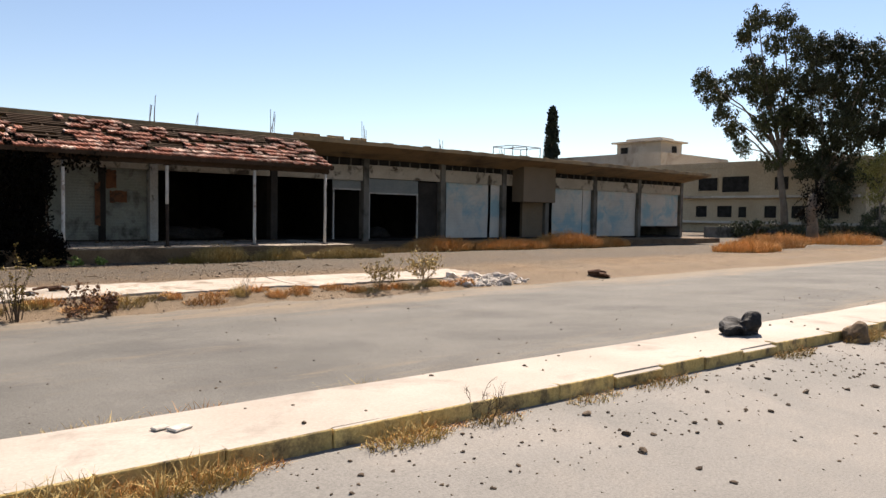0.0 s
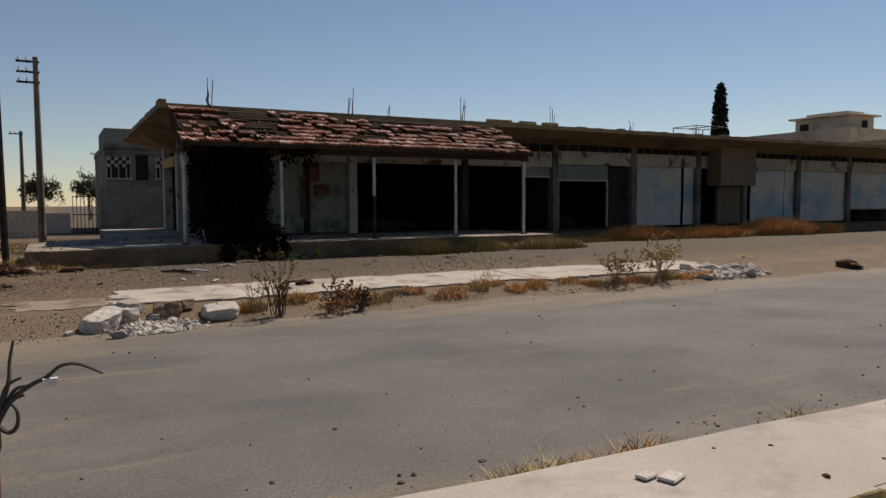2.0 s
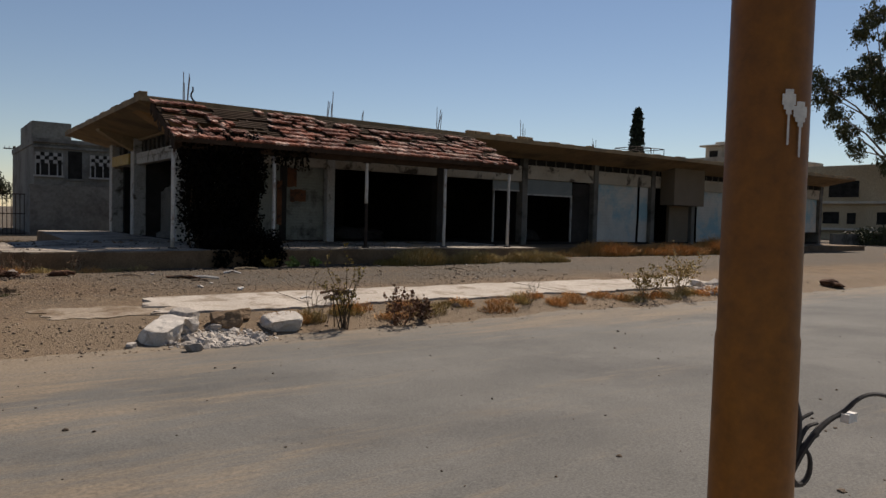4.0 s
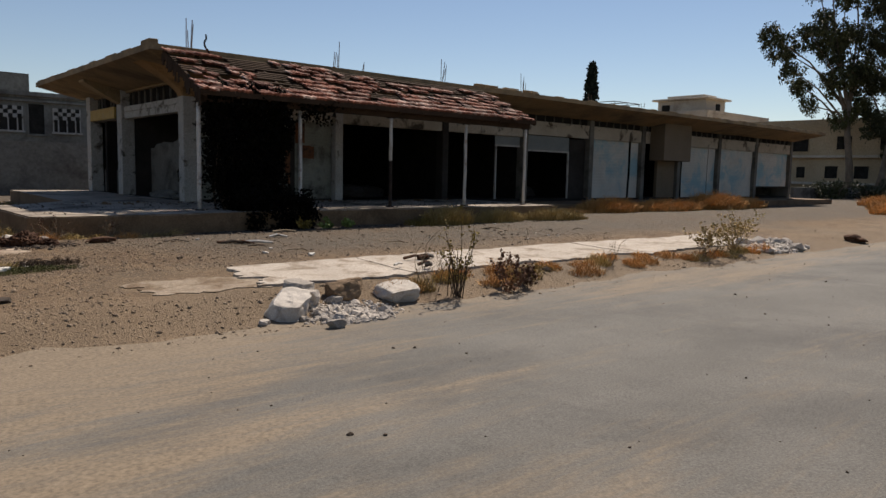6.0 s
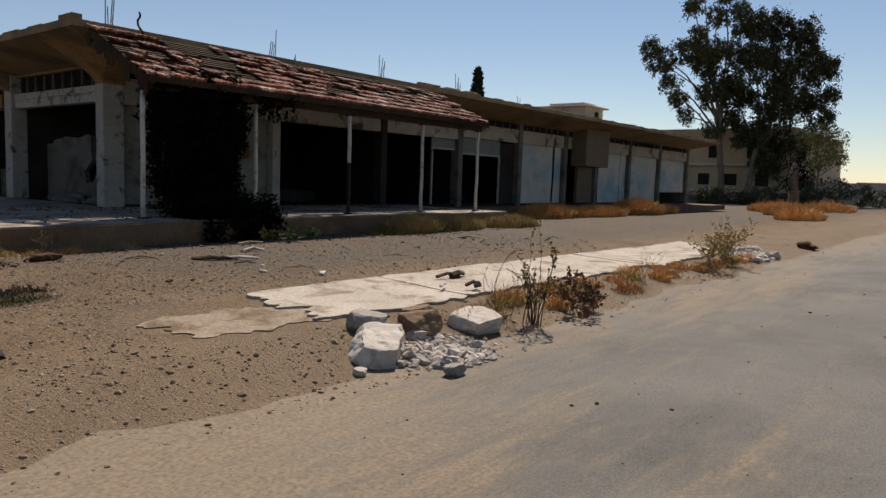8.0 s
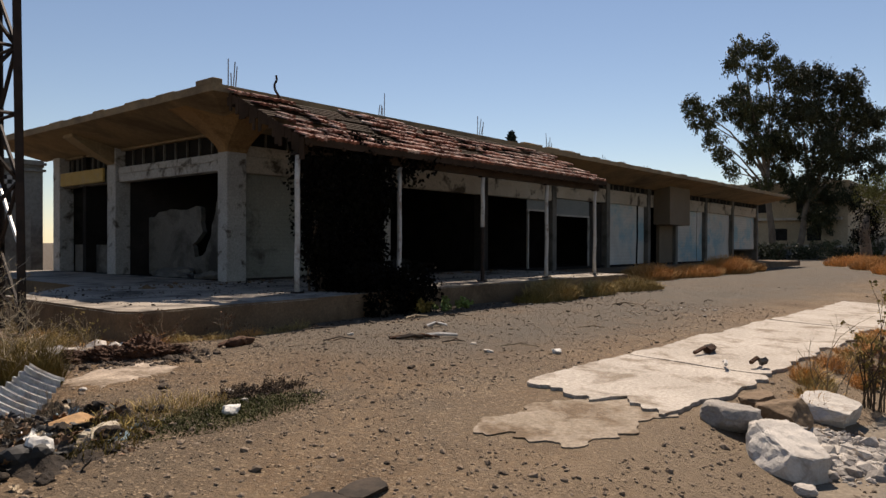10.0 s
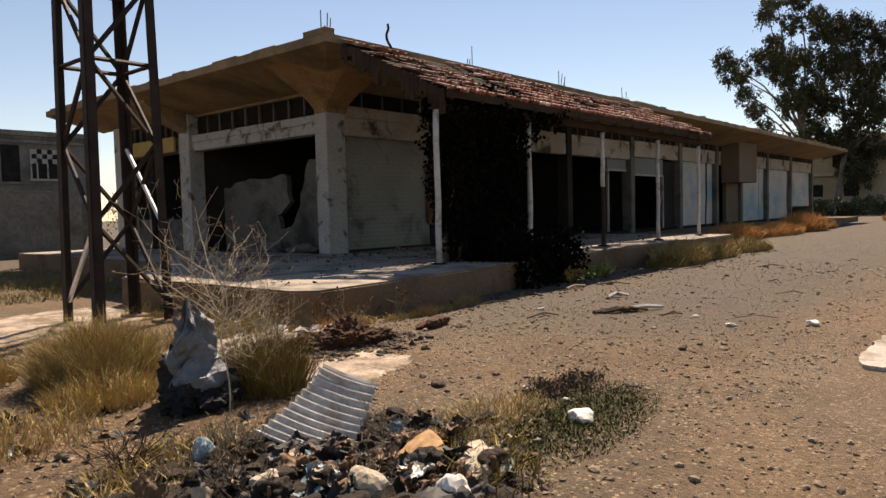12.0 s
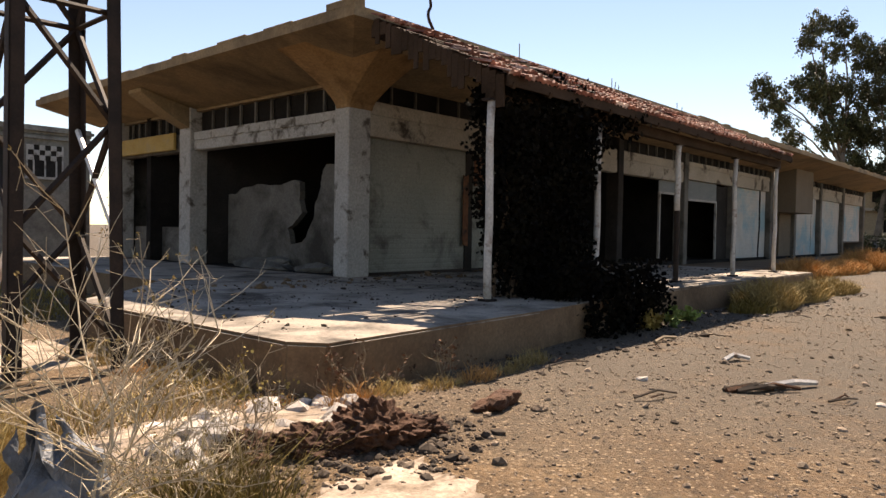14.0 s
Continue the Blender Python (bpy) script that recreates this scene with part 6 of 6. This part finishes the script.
for (dx, dy, r, sq, mt, lab) in ((0, 0, 0.20, 0.45, M_soil, "charred black slab half buried in the dirt"), (0.28, 0.05, 0.17, 0.6, M_soil, "charred black lump half buried in the dirt"), (-0.1, 0.14, 0.15, 0.5, M_soil, "dark stone half buried in the dirt")):
    ob = tagged(part("charred_slab", boulder(r, int(r * 100), sq, 8, 0.4), mt), lab, "rubble", "charred slabs")
    ob.matrix_basis = pose(-3.4 + dx, 15.95 + dy, hz(-3.4, 15.95) + r * sq * 0.2, 5, 0, 12) @ Matrix.Diagonal((1.5, 0.75, 0.6, 1))
crumple("rubbish_bag", 9.9, 3.95, (0.28, 0.19, 0.19), 2.4, M_blackbag, "black plastic bag lying on the median", "rubbish", z=0.22, yaw=10, sub=4, jag=1.0)
crumple("stone", 11.6, 3.1, (0.22, 0.16, 0.2), 2.9, M_platform, "brown stone against the kerb", "stone", z=0.06)
crumple("rubbish_bag", 20.4, 14.3, (0.35, 0.25, 0.16), 2.2, M_char, "dark heap of burnt rubbish at the road edge", "rubbish", jag=0.8)
crumple("plastic_bag", 0.95, 5.05, (0.08, 0.06, 0.05), 5.2, M_litter[0], "crumpled white plastic bag at the road edge", "rubbish", z=-0.02)
# rubble in the bays takes the near-black colour for the shade there
for k, (x, y) in enumerate(((11.0, 33.0), (12.5, 31.0), (13.8, 32.0), (11.5, 30.6), (22.5, 31.0))):
    crumple("rubble", x, y, (0.8, 0.6, 0.4), 3.0 + k, M_soot, "pile of rubble inside a burnt-out shop, near-black for its shade", "rubble", z=0.5, jag=0.6)
crumple("rubble", 5.05, 33.0, (0.35, 1.2, 0.22), 8.0, M_wall, "pile of pale rubble in the corner shop", "rubble", z=0.52, jag=0.6)
crumple("rubble", 4.95, 31.0, (0.25, 0.5, 0.16), 9.0, M_wall, "pile of pale rubble in the corner shop", "rubble", z=0.52, jag=0.6)


# ---------------- trees ----------------
def gum_tree(name, x, y, trunk_h, limbs, seed, label, leaf_mat, leaf=0.24, per=24, trunk_r=0.4, lean=(0, 0), shift=(0, 0), dense=26, spray=1.0, scale=1.0, thin=1.0):
    """Trunk, forking limbs that end in leaf clumps. limbs: (dx, dy, z, clump radius)."""
    rng = random.Random(seed)
    limbs = [(dx + shift[0], dy + shift[1], z, r * thin) for dx, dy, z, r in limbs]
    th = thing(name, label, "tree", "trees", at=(x, y, hz(x, y) - 0.1))
    th.scale = (scale, scale, scale)
    bm = bmnew()
    top = Vector((lean[0], lean[1], trunk_h))
    tube(bm, [Vector((0, 0, 0)), top * 0.3 + Vector((0.15, 0, 0)), top * 0.65 + Vector((-0.1, 0.1, 0)), top], trunk_r, trunk_r * 0.6, 10)
    part("trunk", bm, M_bark, th, smooth=True)
    bm = bmnew()
    for (dx, dy, z, r) in limbs:
        e = Vector((dx, dy, z))
        s = top * rng.uniform(0.6, 1.0)
        mid = s.lerp(e, 0.5) + Vector((rng.gauss(0, .4), rng.gauss(0, .4), 0.10 * (e - s).length))
        tube(bm, [s, s.lerp(mid, 0.5) + Vector((0, 0, 0.1)), mid, mid.lerp(e, 0.6), e], trunk_r * 0.34, 0.03, 6)
    part("limb", bm, M_bark, th, smooth=True)
    # drooping sprays of leaves, many to a limb, thinner towards the rim
    V, F = [], []
    for (dx, dy, z, r) in limbs:
        for _ in range(max(8, int(dense * r * r))):
            while True:
                q = Vector((rng.uniform(-1, 1), rng.uniform(-1, 1), rng.uniform(-1, 1)))
                if q.length < 1:
                    break
            wob = 0.98 + 0.6 * noise.noise(q * 1.6 + Vector((dx, dy, z)))
            c = Vector((dx, dy, z)) + q * r * wob
            cr = rng.uniform(0.22, 0.55) * spray
            sag = rng.uniform(0.9, 1.8)
            for _ in range(int(per * cr / 0.4 * rng.uniform(0.6, 1.3))):
                g = Vector((rng.gauss(0, 0.5) * cr, rng.gauss(0, 0.5) * cr, rng.gauss(0, 0.5) * cr * sag))
                a = Vector((rng.gauss(0, 0.7), rng.gauss(0, 0.7), rng.gauss(-1.1, 0.6))).normalized()
                w = a.cross(Vector((rng.gauss(0, 1), rng.gauss(0, 1), rng.gauss(0, 1)))).normalized()
                ln = leaf * rng.uniform(0.6, 1.4)
                p = c + g
                o = len(V)
                V += [p, p + a * ln * 0.5 + w * ln * 0.24, p + a * ln, p + a * ln * 0.5 - w * ln * 0.24]
                F.append((o, o + 1, o + 2, o + 3))
    me = bpy.data.meshes.new("crown")
    me.from_pydata(V, [], F)
    me.materials.append(leaf_mat)
    new("crown", me).parent = th
    return th


# crowns are laid out along the tree's own sideways direction, which runs south-east
def side(u, w=0.0):
    return (0.55 * u + 0.83 * w, -0.83 * u + 0.55 * w)


A = [(*side(u, w), z, r) for u, w, z, r in ((-1.8, 0, 23.3, 1.7), (0.9, 1, 23.2, 1.5), (-3.0, -1, 21.2, 1.4), (0.1, 1, 20.6, 1.5), (2.2, 0, 21.0, 1.6), (-7.2, 0, 17.0, 1.5), (-5.7, 1, 15.5, 1.9),
                                            (-3.5, -1, 16.8, 1.8), (-1.4, 0, 15.4, 2.2), (-3.8, 1, 11.8, 1.5), (-2.9, 0, 9.6, 1.1), (0.4, 1, 16.8, 2.3), (-0.8, -1, 12.0, 1.9), (-5.0, 0, 13.4, 1.3), (1.6, 0, 13.4, 2.0), (2.2, 1, 9.6, 1.8), (0.2, 0, 8.0, 1.3), (-2.0, 0, 18.4, 1.6))]
gum_tree("eucalyptus_tree", 88.2, 38.3, 10.0, A, 401, "tall grey-green eucalyptus with a ragged wispy crown", M_leaf, 0.27, 42, 0.42, (-0.6, 0.6), (-1.0, 1.3), 30, 0.85, 1.13, 0.80)
B = [(*side(u, w), z, r) for u, w, z, r in ((4.0, 0, 19.6, 2.2), (7.0, 1, 19.4, 2.2), (9.3, 0, 18.6, 2.0), (3.5, -1, 16.0, 2.5), (7.1, 1, 15.5, 3.0), (10.4, 0, 15.4, 2.4), (12.3, 0, 15.2, 1.5), (2.9, 1, 12.2, 2.3),
                                            (6.5, -1, 11.4, 2.9), (10.1, 1, 11.8, 2.4), (12.5, 0, 12.2, 1.2), (4.3, 0, 7.8, 2.3), (7.8, 1, 7.4, 2.4), (6.3, 0, 4.6, 1.9), (9.9, 0, 6.6, 1.5), (11.4, -1, 9.6, 1.6))]
gum_tree("eucalyptus_tree", 89.2, 35.8, 8.0, B, 402, "tall dark eucalyptus with a dense crown hanging low", M_leaf, 0.27, 44, 0.40, (0.8, -1.2), (-2.3, 3.5), 28, 1.0, 1.13, 0.86)
C = [(*side(0), 8.0, 1.4), (*side(1.6), 7.6, 1.3), (*side(-1.2), 7.2, 1.2), (*side(0.4), 5.8, 1.3), (*side(2.0), 5.6, 1.0), (*side(-0.8), 4.6, 0.9)]
gum_tree("young_tree", 83, 26.2, 4.5, C, 403, "small yellowing tree with a thin trunk", M_leafy, 0.22, 26, 0.14)
D = [(*side(0), 4.2, 1.0), (*side(0.6), 3.2, 0.9), (*side(-0.5), 2.4, 0.8)]
gum_tree("old_tree_stump", 60.0, 23.6, 4.0, D, 404, "ivy-blackened trunk of a broken tree", M_vine, 0.2, 24, 0.5)


for k, (x, y, h) in enumerate(((70, 33.0, 1.6), (73, 31.5, 1.2), (77, 31.0, 1.8), (80, 28.5, 1.5), (67.5, 34.0, 1.3), (86, 22.0, 2.6), (88, 25.0, 3.0), (84, 19.0, 2.2), (89, 28.5, 3.4), (82, 27.0, 2.4))):
    rng = random.Random(470 + k)
    th = thing("undergrowth_bush", "dark dry undergrowth bush at the foot of the trees", "bush", "undergrowth", at=(x, y, hz(x, y) - 0.05))
    bm = bmnew()
    for q in range(26):
        leaf_cloud(bm, (rng.gauss(0, 0.9), rng.gauss(0, 0.9), rng.uniform(0.1, h)), (0.5, 0.5, 0.4), 60, 0.2, rng, 0.3, 1.0)
    part("foliage", bm, M_leaf, th, recalc=False)
    bm = bmnew()
    for q in range(6):
        tube(bm, [(0, 0, 0), (rng.gauss(0, 0.3), rng.gauss(0, 0.3), h * 0.5), (rng.gauss(0, 0.6), rng.gauss(0, 0.6), h)], 0.04, 0.015, 5)
    part("stem", bm, M_bark, th)


def cypress():
    rng = random.Random(410)
    th = thing("cypress_tree", "slim dark columnar cypress", "tree", "trees", at=(100, 86.3, 0))
    bm = bmnew()
    tube(bm, [(0, 0, 0), (0, 0, 10), (0, 0, 20.5)], 0.35, 0.06, 8)
    part("trunk", bm, M_bark, th)
    bm = bmnew()
    for k in range(240):
        z = 1.5 + 19.6 * rng.random()
        f = (z - 1.5) / 20
        R = 1.75 * (1 - f) ** 0.45 * (0.6 + 0.4 * min(1, f * 5))
        a, r = rng.uniform(0, 6.3), R * math.sqrt(rng.random())
        leaf_cloud(bm, (math.cos(a) * r, math.sin(a) * r, z), (0.45, 0.45, 0.8), 34, 0.5, rng, -1.5, 1.2)
    part("crown", bm, M_cyp, th, recalc=False)


cypress()


# ---------------- houses round about ----------------
def opening(parent, facing, u, z, w, h, plane, frame_mat=M_house):
    """A window: dark pane set in a frame with a sill; facing 'x' lies in a plane x=const, 'y' in a plane y=const; the outside is towards smaller values."""
    def place(a0, a1, d0, d1, z0, z1):
        bm = bmnew()
        if facing == 'y':
            solid(bm, a0, a1, plane + d0, plane + d1, z0, z1)
        else:
            solid(bm, plane + d0, plane + d1, a0, a1, z0, z1)
        return bm
    win = part("window", place(u - w / 2, u + w / 2, -0.02, 0.1, z, z + h), M_glass, parent)
    part("frame", place(u - w / 2 - 0.06, u - w / 2, -0.06, 0.05, z, z + h), frame_mat, win)
    part("frame", place(u + w / 2, u + w / 2 + 0.06, -0.06, 0.05, z, z + h), frame_mat, win)
    part("sill", place(u - w / 2 - 0.12, u + w / 2 + 0.12, -0.14, 0.05, z - 0.1, z), frame_mat, win)
    return win


def block(name, x0, x1, y0, y1, h, mt, label, parapet=0.5, west=(), south=()):
    b = thing(name, label, "building", "houses", at=(0, 0, 0))
    bm = bmnew()
    solid(bm, x0, x1, y0, y1, -0.2, h)
    part("wall", bm, mt, b)
    bm = bmnew()
    for q in ((x0 - 0.06, x0 + 0.2, y0, y1), (x1 - 0.2, x1 + 0.06, y0, y1)):
        solid(bm, *q, h, h + parapet)
    for q in ((x0 + 0.2, x1 - 0.2, y0 - 0.06, y0 + 0.2), (x0 + 0.2, x1 - 0.2, y1 - 0.2, y1 + 0.06)):
        solid(bm, *q, h + 0.003, h + parapet - 0.003)
    part("parapet", bm, mt, b)
    for (u, z, w, hh) in west:
        opening(b, 'x', u, z, w, hh, x0, mt)
    for (u, z, w, hh) in south:
        opening(b, 'y', u, z, w, hh, y0, mt)
    return b


e = block("apartment_building", 84, 112, 28, 62, 8.2, M_ochre, "two-storey shell-damaged ochre block with dark window openings", 0.7,
          west=((38.2, 2.1, 1.4, 1.4), (35.0, 2.1, 1.5, 1.4), (31.4, 2.1, 1.5, 1.4), (37.0, 5.4, 1.6, 1.5), (32.5, 5.4, 1.6, 1.5), (47.0, 2.1, 1.5, 1.4), (43.9, 2.1, 1.9, 1.4), (41.6, 2.1, 1.0, 1.3), (46.2, 5.4, 2.6, 1.6), (42.6, 5.2, 3.4, 1.9), (52, 2.1, 1.5, 1.4), (52, 5.4, 1.5, 1.4)),
          south=((87, 2.1, 1.6, 1.4), (91, 2.1, 1.6, 1.4), (87, 5.4, 1.6, 1.4), (95, 5.4, 1.6, 1.4), (99, 2.1, 1.6, 1.4)))
e.location, e.scale = (-0.05, 0.08, -0.18), (1.1, 1.1, 1.1)
for z in (4.45, 1.35):
    bm = bmnew()
    solid(bm, 83.2, 84.0, 28.5, 60, z, z + 0.28)
    part("ledge", bm, M_house, e)
f = block("apartment_building", 104, 126, 66, 92, 12.4, M_house, "pale concrete apartment block with a roof cabin", 0.5,
          west=((70, 8.6, 1.6, 1.5), (75, 8.6, 1.6, 1.5), (80, 8.6, 1.6, 1.5)), south=((108, 8.6, 1.6, 1.5), (114, 8.6, 1.6, 1.5)))
bm = bmnew()
solid(bm, 107, 113.5, 68, 77, 12.4, 15.0)
cab = part("roof_cabin", bm, M_house, f)
bm = bmnew()
solid(bm, 106.2, 114.3, 67.2, 77.8, 15.0, 15.3)
solid(bm, 108.2, 112.5, 69, 76, 15.3, 15.9)
bevel(bm, 0.08)
part("roof_cap", bm, M_house, f)
opening(f, 'x', 75.4, 13.0, 1.6, 1.3, 107, M_house)
opening(f, 'y', 111, 13.2, 1.6, 1.2, 68, M_house)
block("low_house", 120, 150, 5, 28, 3.0, M_house, "low pale boundary buildings in the distance", 0.3)
bm = bmnew()
solid(bm, 99, 99.4, -60, 40, -0.2, 2.9)
tagged(part("boundary_wall", bm, M_house), "long plain rendered boundary wall", "wall", kind="structure")
bm = bmnew()
solid(bm, 62, 86, 33.8, 34.1, -0.2, 1.1)
tagged(part("garden_wall", bm, M_wall), "low dark garden wall before the flats", "wall", kind="structure")

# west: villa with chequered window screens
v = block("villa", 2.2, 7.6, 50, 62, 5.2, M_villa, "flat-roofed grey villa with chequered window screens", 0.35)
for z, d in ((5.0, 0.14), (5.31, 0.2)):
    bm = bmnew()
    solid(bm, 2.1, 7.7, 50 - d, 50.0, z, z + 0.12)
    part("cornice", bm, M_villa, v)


def screen_window(parent, x, z, w, h):
    win = opening(parent, 'y', x, z, w, h, 50, M_pillar)
    n, m = 6, 3
    for i in range(n):
        for j in range(m):
            if (i + j) % 2 == 0:
                bm = bmnew()
                a = x - w / 2 + w * i / n
                b = z + h * 0.52 + h * 0.48 * j / m
                solid(bm, a, a + w / n, 49.94, 49.975, b, b + h * 0.48 / m)
                part("screen_block", bm, M_pillar, win)
    for k in range(3):
        bm = bmnew()
        a = x - w / 2 + w * (k + 0.5) / 3
        solid(bm, a - 0.03, a + 0.03, 49.94, 49.975, z, z + h * 0.52)
        part("mullion", bm, M_pillar, win)


for x in (5.8, 2.95):
    screen_window(v, x, 3.45, 1.3, 1.3)
opening(v, 'y', 4.3, 3.3, 0.75, 1.6, 50, M_villa)
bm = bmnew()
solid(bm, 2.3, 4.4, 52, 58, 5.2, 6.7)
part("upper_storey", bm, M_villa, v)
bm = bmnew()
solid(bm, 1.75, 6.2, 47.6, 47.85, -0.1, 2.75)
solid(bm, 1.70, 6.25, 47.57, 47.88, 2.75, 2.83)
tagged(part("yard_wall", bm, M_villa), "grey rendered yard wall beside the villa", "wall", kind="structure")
bm = bmnew()
solid(bm, -3.2, 0.2, 50.2, 50.45, -0.1, 1.3)
tagged(part("yard_wall_low", bm, M_house), "low broken yard wall before the villa", "wall", kind="structure")
bm = bmnew()
solid(bm, -9.5, -1.2, 44.2, 44.45, -0.1, 1.5)
tagged(part("yard_wall_pale", bm, M_house), "pale broken block wall at the side street", "wall", kind="structure")
th = thing("iron_gate", "rusty iron bar gate beside the yard wall", "gate", at=(0.3, 47.7, 0))
for k in range(7):
    bm = bmnew()
    tube(bm, [(0.2 * k, 0, 0), (0.2 * k, 0, 2.3)], 0.02, 0.02, 6)
    part("bar", bm, M_rust, th)
for z in (0.15, 1.2, 2.25):
    bm = bmnew()
    solid(bm, -0.03, 1.25, -0.025, 0.025, z, z + 0.05)
    part("rail", bm, M_rust, th)


gum_tree("garden_tree", 9.0, 48.5, 1.6, [(0, 0, 2.6, 0.9), (0.8, 0.3, 2.2, 0.8), (-0.8, 0.2, 2.1, 0.8)], 430, "small dark garden tree behind the shops", M_leaf, 0.12, 24, 0.1, dense=40, spray=0.6)


def utility_pole(x, y, h, label, arms=3, lean=0.0):
    p = thing("utility_pole", label, "utility pole", "utility poles", at=(x, y, 0))
    bm = bmnew()
    tube(bm, [(0, 0, -0.1), (lean * 0.5, 0, h * 0.5), (lean, 0, h)], 0.17, 0.11, 10)
    part("shaft", bm, M_bark, p)
    for k in range(arms):
        bm = bmnew()
        z = h - 0.25 - 0.45 * k
        solid(bm, lean - 0.75, lean + 0.15, -0.06, 0.06, z, z + 0.08)
        part("crossarm", bm, M_rust, p)
        for s in (-0.65, -0.35):
            bm = bmnew()
            tube(bm, [(lean + s, 0, z + 0.08), (lean + s, 0, z + 0.24)], 0.045, 0.03, 8)
            part("insulator", bm, M_galv, p)


utility_pole(-1.15, 38.0, 8.3, "weathered wooden utility pole with crossarms", 3)
utility_pole(-2.6, 62, 7.2, "distant wooden utility pole", 1)
utility_pole(-9.0, 90, 8.0, "distant wooden utility pole", 2)
utility_pole(3.0, 70, 6.4, "distant wooden utility pole", 1)
for (x0, x1, y0, y1, h) in ((-16, -5.5, 66, 76, 4.6), (-34, -18, 60, 72, 3.6), (-30, -12, 96, 110, 6.0), (-52, -38, 50, 64, 4.5)):
    block("low_house", x0, x1, y0, y1, h, M_house, "small flat-roofed house in the distance", 0.3, south=((x0 + 2.5, 1.2, 1.3, 1.2), (x0 + 6, 1.2, 1.3, 1.2)))
for k, (x, y, s) in enumerate(((-8, 82, 0.5), (-2, 92, 0.6), (3, 95, 0.5), (-22, 84, 0.6), (10, 110, 0.8))):
    gum_tree("garden_tree", x, y, 2.5, [(0, 0, 4.2, 1.3), (1.0, 0.4, 3.6, 1.1), (-0.9, -0.3, 3.8, 1.1)], 420 + k, "small dark garden tree in the distance", M_leaf, 0.3, 22, 0.15)
